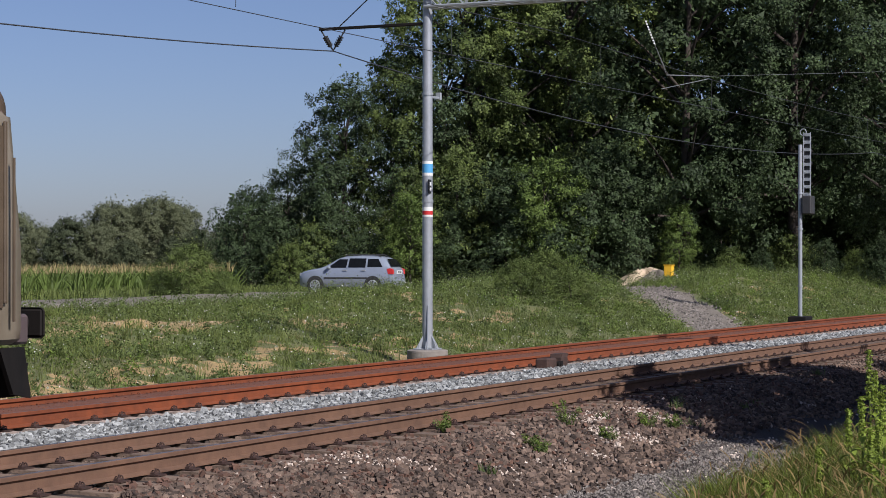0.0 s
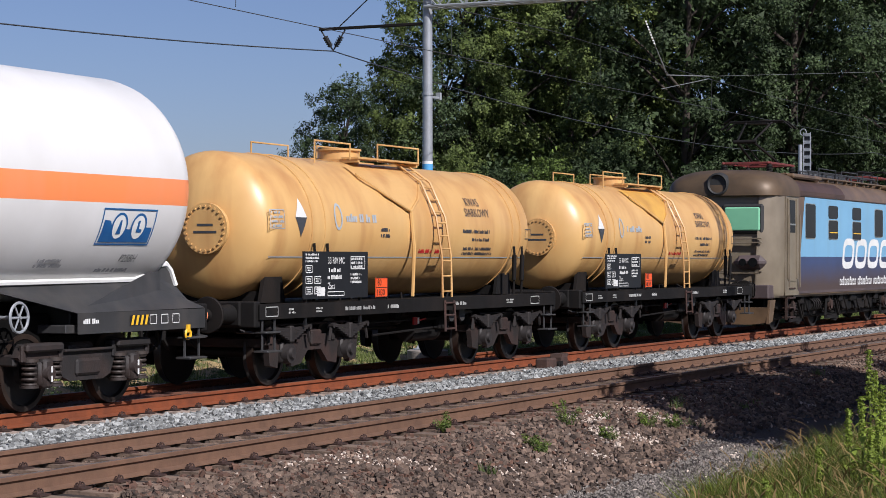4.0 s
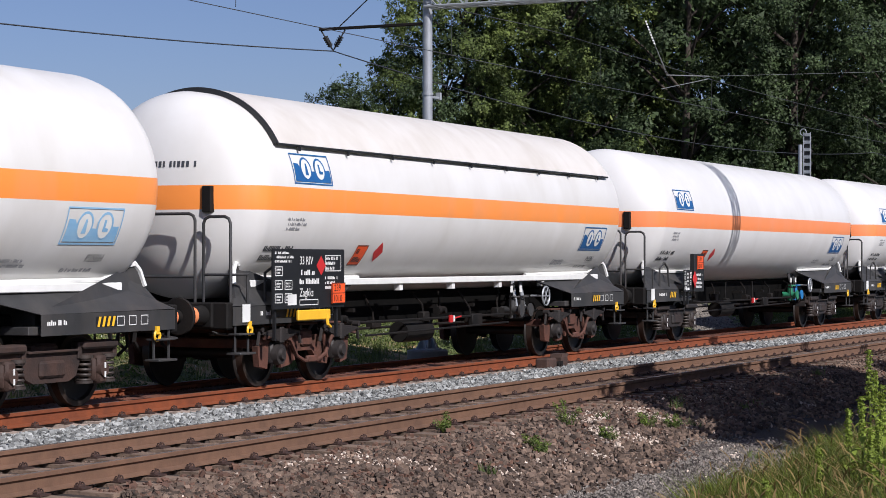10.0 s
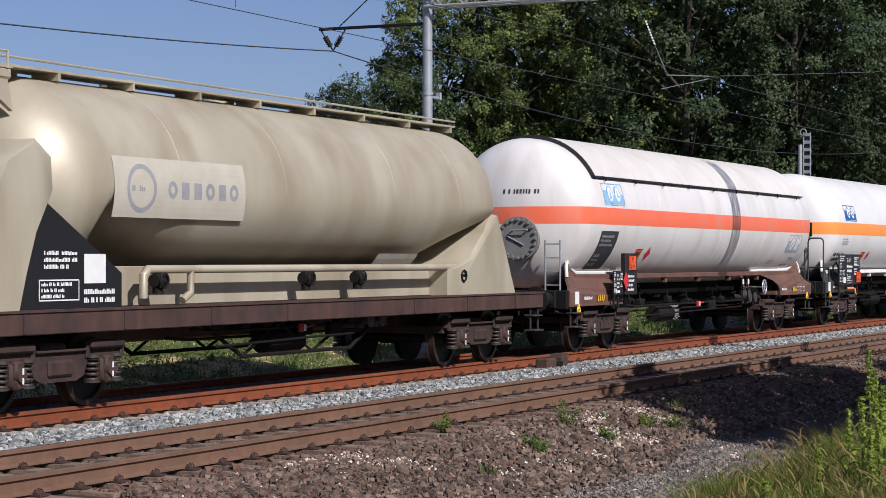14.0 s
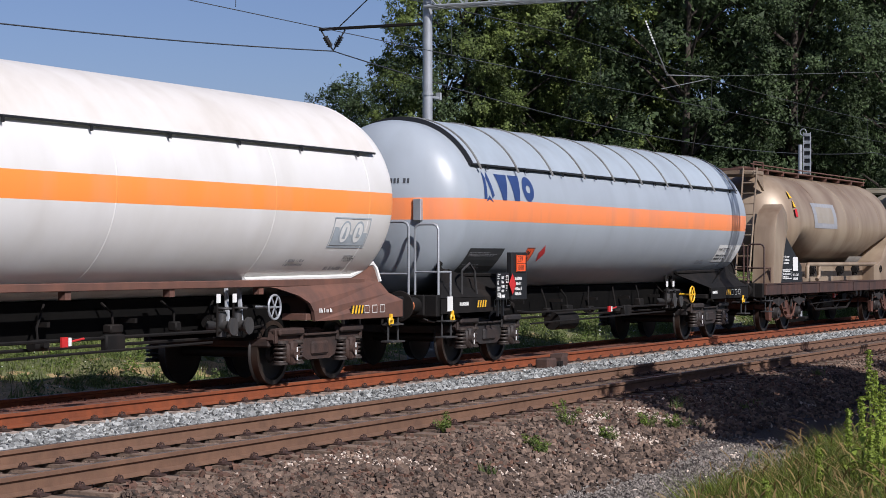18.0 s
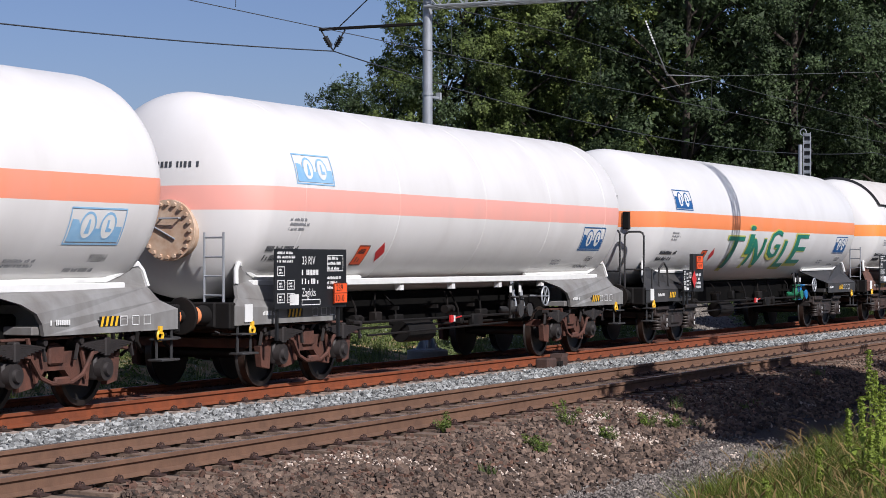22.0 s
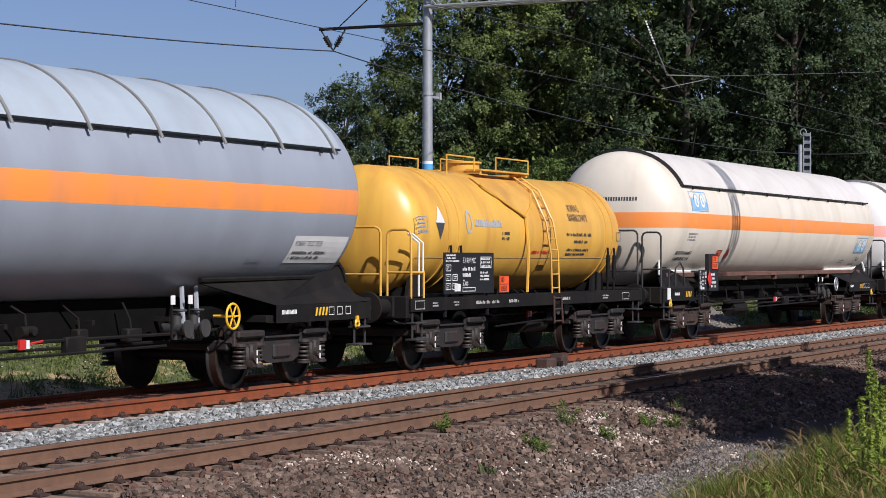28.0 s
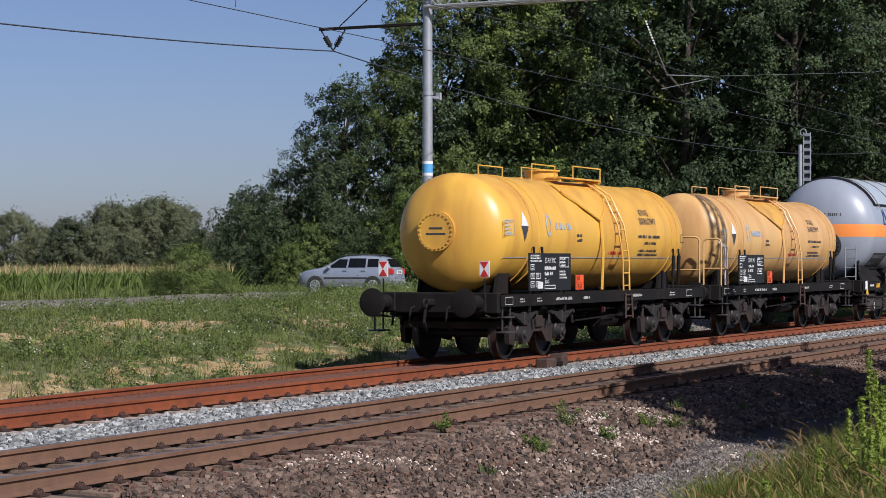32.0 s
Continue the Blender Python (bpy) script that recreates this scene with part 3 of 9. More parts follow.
def axlebox_mesh(m, round_cover=False):
    g = Geo()
    if round_cover:
        g.box(0, 0, 0.02, 0.30, 0.2, 0.30, 0.03)
        g.cyl((0, -0.08, 0), (0, -0.17, 0), 0.155, 0.14, n=20)
        g.cyl((0, -0.17, 0), (0, -0.21, 0), 0.085, 0.07, n=16)
        return g.mesh("axlebox", [m, WHITE], 40)
    g.box(0, 0, 0, 0.27, 0.24, 0.28, 0.03)
    g.box(0, -0.09, 0.0, 0.18, 0.14, 0.34, 0.03)
    g.cyl((0, -0.12, 0), (0, -0.185, 0), 0.10, 0.085, n=16)
    for z in (-0.06, 0.05):
        g.box(0, -0.188, z, 0.028, 0.008, 0.07, slot=1)
    return g.mesh("axlebox", [m, WHITE], 40)


def spring_mesh():
    g = Geo()
    for k in range(5):
        g.torus((0, 0, -0.13 + k * 0.062), "z", 0.075, 0.02, 14, 6)
    g.cyl((0, 0, -0.17), (0, 0, -0.14), 0.11, n=14)
    g.cyl((0, 0, 0.13), (0, 0, 0.17), 0.11, n=14)
    return g.mesh("coil_spring", SPRING, 40)


def leaf_spring_mesh(hung=False):
    """Stack of leaves, the longest on top, held by a buckle."""
    g = Geo()
    for k in range(7):
        w = 0.54 - k * 0.068
        n = 9
        bow = 0.03 if hung else 0.05
        top = [(x, 0.12 - k * 0.024 + (bow if hung else -bow) * (x / 0.54) ** 2) for x in np.linspace(-w, w, n)]
        g.prism(top + [(x, z - 0.022) for x, z in top[::-1]], "y", -0.05 + 0.002 * (k % 2), 0.05)
    for x in (-0.54, 0.54):
        g.cyl((x, -0.055, 0.12), (x, 0.055, 0.12), 0.04, n=10)
        g.tube([(x, 0.0, 0.12), (x * 1.12, 0.0, -0.10)], 0.025)
    g.box(0, 0, 0.03, 0.12, 0.13, 0.24, 0.02)
    return g.mesh("leaf_spring", mat("leaf_spring_worn_steel", lin((46, 40, 38)), lin((30, 27, 26)), 9, 0.7, 0.1))


def bogie(parent, x, kind="y25"):
    """Two-axle bogie: y25 with coil springs, or leaf-sprung."""
    m = {"y25": BOGIE, "y25b": RUSTY, "leaf": mat("bogie_red_brown_rust", lin((98, 60, 47)), lin((54, 37, 31)), 6, 0.8, 0, 0.3, 30, lin((122, 74, 56)), 0.4, (2, 2, 2)), "dark": mat("bogie_rust_stained_black", lin((42, 33, 30)), lin((22, 19, 18)), 5, 0.8, 0, 0.2, 30, lin((92, 56, 44)), 0.4, (2, 2, 2))}[kind]
    leaf = kind in ("leaf", "dark")

    def centre_mesh():
        g = Geo()
        g.box(0, 0, 0.66, 0.5, 2.0, 0.26, 0.03)
        g.cyl((0, 0, 0.72), (0, 0, 0.98), 0.3, n=20)
        g.box(0, 0, 0.50, 0.9, 1.3, 0.26, 0.03)
        g.box(0, 0, 0.80, 2.3, 0.9, 0.10, 0.02)
        return g.mesh("bogie", m, 30)

    def side_mesh(side):
        g = Geo()
        y = side * 1.02
        if leaf:
            out = [(-1.35, 0.58), (-1.25, 0.66), (-0.5, 0.70), (0.5, 0.70), (1.25, 0.66), (1.35, 0.58), (1.3, 0.30), (1.08, 0.26), (1.05, 0.5), (0.72, 0.52), (0.68, 0.26),
                   (0.4, 0.30), (0.2, 0.48), (-0.2, 0.48), (-0.4, 0.30), (-0.68, 0.26), (-0.72, 0.52), (-1.05, 0.5), (-1.08, 0.26), (-1.3, 0.30)]
        else:
            out = [(-1.36, 0.66), (-1.30, 0.76), (-1.12, 0.80), (-0.74, 0.79), (-0.52, 0.72), (-0.3, 0.69), (0.3, 0.69), (0.52, 0.72), (0.74, 0.79), (1.12, 0.80), (1.30, 0.76), (1.36, 0.66), (1.30, 0.62), (0.60, 0.63), (0.50, 0.40), (0.34, 0.34), (-0.34, 0.34), (-0.50, 0.40), (-0.60, 0.63), (-1.30, 0.62)]
        g.prism(out, "y", y - 0.045, y + 0.045)
        if leaf:
            g.box(0, y, 0.86, 2.1, 0.16, 0.03, 0.008)
            g.box(0, y + side * 0.06, 0.66, 0.30, 0.06, 0.22, 0.02)
        else:
            g.box(0, y, 0.705, 1.0, 0.20, 0.03, 0.008)
            g.box(0, y + side * 0.03, 0.50, 0.5, 0.12, 0.20, 0.03)
            for d in (-0.92, 0.92):
                g.box(d, y + side * 0.02, 0.76, 0.72, 0.22, 0.10, 0.025)
        for d in (-1.28, -0.55, 0.55, 1.28):
            g.box(d, y + side * 0.05, 0.70, 0.08, 0.05, 0.20, 0.01)
        return g.mesh("side_frame", m, 30)
    b = part("bogie", cached(("bogie", kind), centre_mesh), None, parent, loc=(x, 0, 0))
    for side in (-1, 1):
        part("side_frame", cached(("side", kind, side), lambda: side_mesh(side)), None, b)
    for e in (-1, 1):
        part("cross_beam", cached(("cross", m.name), lambda: Geo().box(0, 0, 0, 0.1, 2.0, 0.14, 0.02).mesh("cross_beam", m)), None, b, loc=(e * 1.3, 0, 0.62))
        for side in (-1, 1):
            part("brake_shoe", cached("shoe", lambda: Geo().box(0, 0, 0, 0.06, 0.10, 0.34, 0.02).mesh("brake_shoe", DARK)), None, b, loc=(e * 0.40, side * 0.74, 0.46))
    for side in (-1, 1) if kind == "leaf" else ():
        def rod():
            g = Geo()
            y = side * 1.17
            g.tube([(-1.35, y, 0.70), (-1.0, y, 0.74), (-0.62, y, 0.66), (-0.42, y, 0.42), (-0.2, y, 0.34), (0.2, y, 0.34), (0.42, y, 0.42), (0.62, y, 0.66), (1.0, y, 0.74), (1.35, y, 0.70)], 0.028, 6)
            g.box(0, y, 0.36, 0.3, 0.06, 0.10, 0.02)
            return g.mesh("brake_rod", m, 40)
        part("brake_rod", cached(("rod", m.name, side), rod), None, b)
        for e in (-1, 1):
            part("hanger", cached(("hanger", m.name), lambda: Geo().tube([(-0.1, 0, 0.3), (0.0, 0, 0.0), (0.06, 0, -0.22)], 0.03).mesh("hanger", m, 40)), None, b, loc=(e * 0.5, side * 1.12, 0.58))
    for e in (-0.9, 0.9):
        axle(b, e)
        for side in (-1, 1):
            part("axlebox", cached(("axlebox", kind), lambda: axlebox_mesh(m if not leaf else mat("axlebox_dark_iron", lin((50, 45, 43)), lin((36, 32, 31)), 9, 0.65, 0.1), leaf)), None, b, loc=(e, side * 1.02, 0.46), rot=(0, 0, 0 if side < 0 else 180))
            if leaf:
                part("leaf_spring", cached(("leaf", kind), lambda: leaf_spring_mesh(kind == "dark")), None, b, loc=(e, side * 1.15, 0.70))
            else:
                for d in (-0.24, 0.24):
                    part("coil_spring", cached("spring", spring_mesh), None, b, loc=(e + d, side * 1.06, 0.47))
    return b


def buffer_mesh(ring):
    g = Geo()
    g.box(0.03, 0, 0, 0.06, 0.34, 0.34, 0.02)
    g.cyl((0.05, 0, 0), (0.33, 0, 0), 0.135, 0.115, n=20)
    g.cyl((0.30, 0, 0), (0.42, 0, 0), 0.12, n=20, slot=1)
    g.cyl((0.40, 0, 0), (0.585, 0, 0), 0.085, n=16)
    g.lathe_x([(0.575, 0.08), (0.58, 0.24), (0.60, 0.25), (0.612, 0.22), (0.62, 0.0)], 0, 0, 24)
    return g.mesh("buffer", [DARK, ring], 35)


def ends(w, L, ring=None, hook=True):
    """Headstock beams with buffers, draw hook, shunter's rail and steps at both ends."""
    ring = ring or DARK
    for e in (-1, 1):
        g = Geo()
        g.box(e * (L / 2 - 0.70), 0, 1.03, 0.16, 2.5, 0.36, 0.02)
        part("headstock", cached(("headstock", round(L, 2), e), lambda: g.mesh("headstock", DARK)), None, w)
        for side in (-1, 1):
            part("buffer", cached(("buffer", ring.name), lambda: buffer_mesh(ring)), None, w, loc=(e * (L / 2 - 0.62), side * 0.875, 1.04), rot=(0, 0, 0 if e > 0 else 180))
        h = Geo()
        h.box(0.1, 0, 0, 0.25, 0.10, 0.12, 0.02)
        h.torus((0.3, 0, -0.02), "y", 0.07, 0.03, 12, 6)
        h.tube([(0.28, 0.0, -0.08), (0.34, 0.0, -0.35), (0.2, 0, -0.5)], 0.03)
        for y in (-0.35, 0.35):
            h.tube([(0, y, -0.08), (0.16, y, -0.12), (0.2, y, -0.38), (0.05, y + 0.05, -0.5)], 0.022)
        part("coupling", cached("coupling", lambda: h.mesh("coupling", DARK, 40)), None, w, loc=(e * (L / 2 - 0.62), 0, 1.04), rot=(0, 0, 0 if e > 0 else 180))
        for side in (-1, 1):
            s = Geo()
            s.tube([(0, 0, 0.0), (0.0, side * 0.06, -0.02), (0.30, side * 0.06, -0.05), (0.33, side * -0.25, -0.05)], 0.016, 6)
            part("shunter_rail", cached(("srail", side), lambda: s.mesh("shunter_rail", DARKGREY, 40)), None, w, loc=(e * (L / 2 - 0.65), side * 1.0, 0.82), rot=(0, 0, 0 if e > 0 else 0))
    st = Geo()
    for dx in (-0.17, 0.17):
        st.tube([(dx, 0, 0.45), (dx, 0, 0.0)], 0.018)
    st.box(0, 0, 0.0, 0.42, 0.22, 0.03, 0.006)
    st.box(0, 0, 0.26, 0.40, 0.18, 0.025, 0.006)
    me = cached("step", lambda: st.mesh("step", DARKGREY, 40))
    for e, side in ((-1, -1), (1, -1), (-1, 1), (1, 1)):
        part("step", me, None, w, loc=(e * (L / 2 - 1.0), side * 1.24, 0.52))


def tank_profile(half, R, depth, n=10):
    q = [(-half + depth - depth * math.cos(a), R * math.sin(a)) for a in np.linspace(0.0, math.pi / 2, n + 1)]
    return q + [(x, R) for x in np.linspace(-half + depth, half - depth, 9)[1:-1]] + [(-x, r) for x, r in q[::-1]]


class Skin:
    """Flat drawings laid onto the camera-side flank of a tank, or onto a flat wall."""

    def __init__(self, R, zc, lift=0.006, flat=None):
        self.R, self.zc, self.lift, self.flat = R, zc, lift, flat

    def at(self, x, z, up=0.0):
        if self.flat is not None:
            return (x, self.flat - self.lift - up, z)
        h = min(max((z - self.zc) / self.R, -0.999), 0.999)
        r = self.R + self.lift + up
        return (x, -r * math.sqrt(1 - h * h), self.zc + r * h)

    def quad(self, g, x0, x1, z0, z1, slot=0, up=0.0, skew=0.0):
        n = max(1, int(abs(z1 - z0) / 0.07))
        for k in range(n):
            a, b = z0 + (z1 - z0) * k / n, z0 + (z1 - z0) * (k + 1) / n
            sa, sb = skew * k / n, skew * (k + 1) / n
            g.add([self.at(x0 + sa, a, up), self.at(x1 + sa, a, up), self.at(x1 + sb, b, up), self.at(x0 + sb, b, up)], [(0, 1, 2, 3)], slot)

    def outline(self, g, x0, x1, z0, z1, t, slot=0, up=0.0):
        for a in ((x0, x1, z0, z0 + t), (x0, x1, z1 - t, z1), (x0, x0 + t, z0, z1), (x1 - t, x1, z0, z1)):
            self.quad(g, *a, slot, up)

    def bars(self, g, x0, x1, z0, z1, rows, slot=0, seed=0, up=0.0):
        """Unreadable lines of lettering, one small bar for a character."""
        r = random.Random(seed)
        h = (z1 - z0) / rows
        cw = h * 0.36
        for k in range(rows):
            x, end = x0, x0 + (x1 - x0) * r.uniform(0.65, 1.0)
            while x + cw < end:
                if r.random() > 0.16:
                    low, top = z1 - h * (k + 0.8), z1 - h * (k + 0.2)
                    self.quad(g, x, x + cw * 0.78, low, top if r.random() < 0.7 else low + (top - low) * 0.7, slot, up)
                x += cw

    def poly(self, g, pts, slot=0, up=0.0):
        self.cloth(g, pts, [tuple(range(len(pts)))], slot, up)

    def cloth(self, g, vs, fs, slot=0, up=0.0):
        """Lays flat outlines on the curve, cut into narrow strips so that they follow it."""
        if self.flat is None:
            bm = bmesh.new()
            bv = [bm.verts.new((x, 0, z)) for x, z in vs]
            for f in fs:
                bm.faces.new([bv[i] for i in f])
            z0, z1 = min(v[1] for v in vs), max(v[1] for v in vs)
            z = z0 + 0.07
            while z < z1 - 0.01:
                bmesh.ops.bisect_plane(bm, geom=bm.verts[:] + bm.edges[:] + bm.faces[:], plane_co=(0, 0, z), plane_no=(0, 0, 1))
                z += 0.07
            bm.verts.index_update()
            vs, fs = [(v.co.x, v.co.z) for v in bm.verts], [tuple(v.index for v in f.verts) for f in bm.faces]
            bm.free()
        g.add([self.at(x, z, up) for x, z in vs], fs, slot)

    def ring(self, g, cx, cz, rx, rz, t, slot=0, n=24, skew=0.0, up=0.0, sq=1.0, a0=0.0, a1=6.28319):
        vs, m = [], n + 1
        for rr in (0.0, 1.0):
            for i in range(m):
                a = a0 + (a1 - a0) * i / n
                c, s = math.cos(a), math.sin(a)
                c, s = math.copysign(abs(c) ** sq, c), math.copysign(abs(s) ** sq, s)
                z = (rz - rr * t) * s
                vs.append(self.at(cx + (rx - rr * t) * c + skew * z, cz + z, up))
        g.add(vs, [(i, i + 1, m + i + 1, m + i) for i in range(n)], slot)


def text_mesh(body, size):
    cu = bpy.data.curves.new("lettering", "FONT")
    cu.body, cu.size, cu.align_x = body, size, "LEFT"
    cu.resolution_u = 2
    ob = bpy.data.objects.new("lettering", cu)
    scene.collection.objects.link(ob)
    bpy.context.view_layer.update()
    me = bpy.data.meshes.new_from_object(ob.evaluated_get(bpy.context.evaluated_depsgraph_get()))
    bpy.data.objects.remove(ob)
    vs = [(v.co.x, v.co.y) for v in me.vertices]
    fs = [tuple(p.vertices) for p in me.polygons]
    bpy.data.meshes.remove(me)
    return vs, fs


def write(skin, g, body, x, z, size, slot=0, sx=1.0, up=0.002):
    vs, fs = cached(("text", body), lambda: text_mesh(body, 1.0))
    skin.cloth(g, [(x + a * size * sx, z + b * size) for a, b in vs], fs, slot, up)


def hazard(w, x, z, y, code, un):
    """Orange hazard plate with its two lines of figures."""
    g = Geo()
    g.box(x, y, z, 0.40, 0.012, 0.30)
    part("hazard_plate", g, ORANGE, w, "orange hazard plate with black figures")
    sk = Skin(1, 0, 0.0, y - 0.008)
    t = Geo()
    write(sk, t, code, x - 0.15, z + 0.03, 0.14)
    write(sk, t, un, x - 0.18, z - 0.12, 0.14)
    sk.outline(t, x - 0.2, x + 0.2, z - 0.15, z + 0.15, 0.012)
    sk.quad(t, x - 0.2, x + 0.2, z - 0.005, z + 0.005)
    part("hazard_number", t, BLACK, w)


def logo(w, sk, x0, x1, z0, z1, ink):
    """Framed company sign: a filled lower field with two pale ovals, as plain shapes."""
    g = Geo()
    W, h = x1 - x0, z1 - z0
    a = lambda u, v: (x0 + u * W, z0 + v * h)
    sk.outline(g, x0, x1, z0, z1, 0.02)
    sk.poly(g, [a(0.04, 0.08), a(0.97, 0.08), a(0.96, 0.50), a(0.84, 0.50), a(0.80, 0.42), a(0.22, 0.46), a(0.16, 0.66), a(0.05, 0.68)], 0)
    for k, cu in enumerate((0.34, 0.70)):
        sk.ring(g, x0 + cu * W, z0 + 0.52 * h, 0.145 * W, 0.37 * h, 0.03, 0, 22, up=0.002)
        sk.ring(g, x0 + cu * W, z0 + 0.50 * h, 0.115 * W, 0.32 * h, 0.115 * W, 1, 22, up=0.003)
    sk.poly(g, [a(0.30, 0.30), a(0.385, 0.30), a(0.365, 0.68), a(0.335, 0.68)], 0, 0.005)
    sk.poly(g, [a(0.67, 0.36), a(0.77, 0.36), a(0.77, 0.44), a(0.71, 0.46), a(0.71, 0.68), a(0.67, 0.68)], 0, 0.005)
    part("company_sign", g, [ink, WHITE], w, "faded blue company sign of plain shapes")


def board(w, x0, x1, z0, z1, y, seed, name="data_board", diamond=False, words=None):
    """Black data board with white lettering blocks."""
    g = Geo()
    g.box((x0 + x1) / 2, y + 0.012, (z0 + z1) / 2, x1 - x0, 0.02, z1 - z0)
    for x in (x0 + 0.15, x1 - 0.15):
        g.box(x, y + 0.06, z0 - 0.1, 0.04, 0.04, (z1 - z0) * 0.8)
    b = part(name, g, BLACK, w, "black data board with small white lettering")
    sk = Skin(1, 0, 0.0, y)
    t = Geo()
    W, H = x1 - x0, z1 - z0
    for cx, cz in ((0.03, 0.55), (0.03, 0.32), (0.03, 0.1), (0.16, 0.32), (0.16, 0.1)):
        sk.outline(t, x0 + cx * W, x0 + (cx + 0.1) * W, z0 + cz * H, z0 + (cz + 0.16) * H, 0.012)
        sk.bars(t, x0 + (cx + 0.02) * W, x0 + (cx + 0.09) * W, z0 + (cz + 0.03) * H, z0 + (cz + 0.13) * H, 2, 0, seed + int(cx * 100))
    sk.bars(t, x0 + 0.03 * W, x0 + 0.30 * W, z0 + 0.76 * H, z0 + 0.97 * H, 3, 0, seed)
    if words:
        write(sk, t, words[0], x0 + 0.36 * W, z0 + 0.74 * H, 0.20 * H, 0, 0.86)
        sk.bars(t, x0 + 0.36 * W, x0 + 0.66 * W, z0 + 0.38 * H, z0 + 0.68 * H, 2, 0, seed + 1)
        write(sk, t, words[1], x0 + 0.36 * W, z0 + 0.20 * H, 0.20 * H, 0, 0.86)
        sk.outline(t, x0 + 0.36 * W, x0 + 0.62 * W, z0 + 0.05 * H, z0 + 0.15 * H, 0.012)
    else:
        sk.bars(t, x0 + 0.36 * W, x0 + 0.66 * W, z0 + 0.24 * H, z0 + 0.9 * H, 4, 0, seed + 1)
        sk.quad(t, x0 + 0.36 * W, x0 + 0.64 * W, z0 + 0.07 * H, z0 + 0.18 * H)
    sk.quad(t, x0 + 0.20 * W, x0 + 0.32 * W, z0 + 0.06 * H, z0 + 0.24 * H)
    sk.bars(t, x0 + 0.72 * W, x0 + 0.94 * W, z0 + 0.3 * H, z0 + 0.55 * H, 3, 0, seed + 9)
    sk.outline(t, x0 + 0.72 * W, x0 + 0.95 * W, z0 + 0.62 * H, z0 + 0.9 * H, 0.012)
    sk.bars(t, x0 + 0.73 * W, x0 + 0.94 * W, z0 + 0.63 * H, z0 + 0.89 * H, 3, 0, seed + 2)
    if diamond:
        cx, cz, r = x0 + 0.66 * W, z0 + 0.72 * H, 0.14
        sk.poly(t, [(cx - r, cz), (cx, cz - r), (cx + r, cz), (cx, cz + r)], 1, 0.002)
    part("board_lettering", t, [WHITE, RED], b)
    return b


def pipe_run(w, x0, x1, rnd, colour=True, wheel=GALV):
    """Brake rigging, pipes, air reservoir and outlet valves under the middle."""
    g = Geo()
    for y, z in ((-0.95, 0.86), (-0.55, 0.74), (0.6, 0.80)):
        g.tube([(x0, y, z), (x0 + 0.6, y, z - 0.04), (x1 - 0.5, y, z - 0.04), (x1, y, z)], 0.022)
    g.cyl((x0 + 2.2, -0.75, 0.62), (x0 + 3.2, -0.75, 0.62), 0.17, n=16)
    g.box((x0 + x1) / 2 + 1.0, -0.95, 0.75, 0.42, 0.1, 0.22, 0.02)
    for k in range(5):
        xx = x0 + (x1 - x0) * (k + 0.5) / 5
        g.box(xx, -0.45, 1.0, 0.06, 0.5, 0.06)
    g.tube([(x0 + 0.5, -1.02, 0.62), (x1 - 1.5, -1.02, 0.68)], 0.018)
    part("brake_rigging", g, DARK, w, smooth=40)
    rr = random.Random(rnd)
    for k in range(7):
        bx = Geo()
        xx, z, y = x0 + (x1 - x0) * (k + rr.uniform(0.2, 0.8)) / 7, rr.uniform(0.74, 0.96), -rr.uniform(0.55, 0.85)
        if k % 3 == 0:
            bx.cyl((xx - 0.14, y, z), (xx + 0.14, y, z), 0.07, n=12)
            bx.cyl((xx, y, z), (xx, y - 0.12, z), 0.045, n=10)
        else:
            bx.box(xx, y, z, rr.uniform(0.12, 0.34), 0.14, rr.uniform(0.10, 0.22), 0.02)
        bx.tube([(xx, y, z), (xx, y + 0.02, z + 0.2), (xx + rr.uniform(-0.3, 0.3), y + 0.1, 1.24)], 0.016)
        part("brake_valve", bx, DARK, w, smooth=40)
    v = Geo()
    v.box(0, 0, 0, 0.12, 0.06, 0.18, 0.01)
    v.torus((0, -0.06, 0.0), "y", 0.07, 0.014, 12, 5)
    pv = Geo()
    pv.box(0, 0, 0, 0.12, 0.03, 0.12)
    pv.box(0.10, 0, 0, 0.06, 0.03, 0.10, 0, 1)
    pv.tube([(0.1, 0, 0), (0.4, 0, 0.03)], 0.014)
    rel = part("brake_lever", pv, [RED, WHITE], w, "red and white brake changeover lever", loc=((x0 + x1) / 2 - 0.1, -1.0, 0.80))
    xx = x1 - 1.1
    for k, m in enumerate((GREEN_V, BLUE_V) if colour else (DARKGREY, DARKGREY)):
        q = Geo()
        q.cyl((0, 0, -0.18), (0, 0, 0.16), 0.07, n=12)
        q.cyl((0, -0.16, -0.04), (0, 0.2, -0.04), 0.075, n=12)
        q.torus((0.0, -0.05, 0.2), "z", 0.09, 0.016, 14, 5)
        q.cyl((0, -0.05, 0.05), (0, -0.05, 0.22), 0.015, n=6)
        q.cyl((0, -0.17, -0.04), (0, -0.2, -0.04), 0.12, n=14)
        part("outlet_valve", q, m, w, "painted outlet valve with handwheel" if colour else "", smooth=40, loc=(xx + k * 0.42, -0.92, 0.92))
        if x1 - x0 < 7:
            continue
        r = Geo()
        r.box(0, 0, 0, 0.10, 0.01, 0.12)
        r.box(0, 0.02, -0.25, 0.03, 0.02, 0.5, 0, 1)
        part("tag_plate", r, [WHITE, DARK], w, loc=(xx + k * 0.42 - 0.2, -1.0, 1.26))
    if x1 - x0 < 7:
        return
    hw = Geo()
    hw.torus((0, 0, 0), "y", 0.17, 0.018, 20, 6)
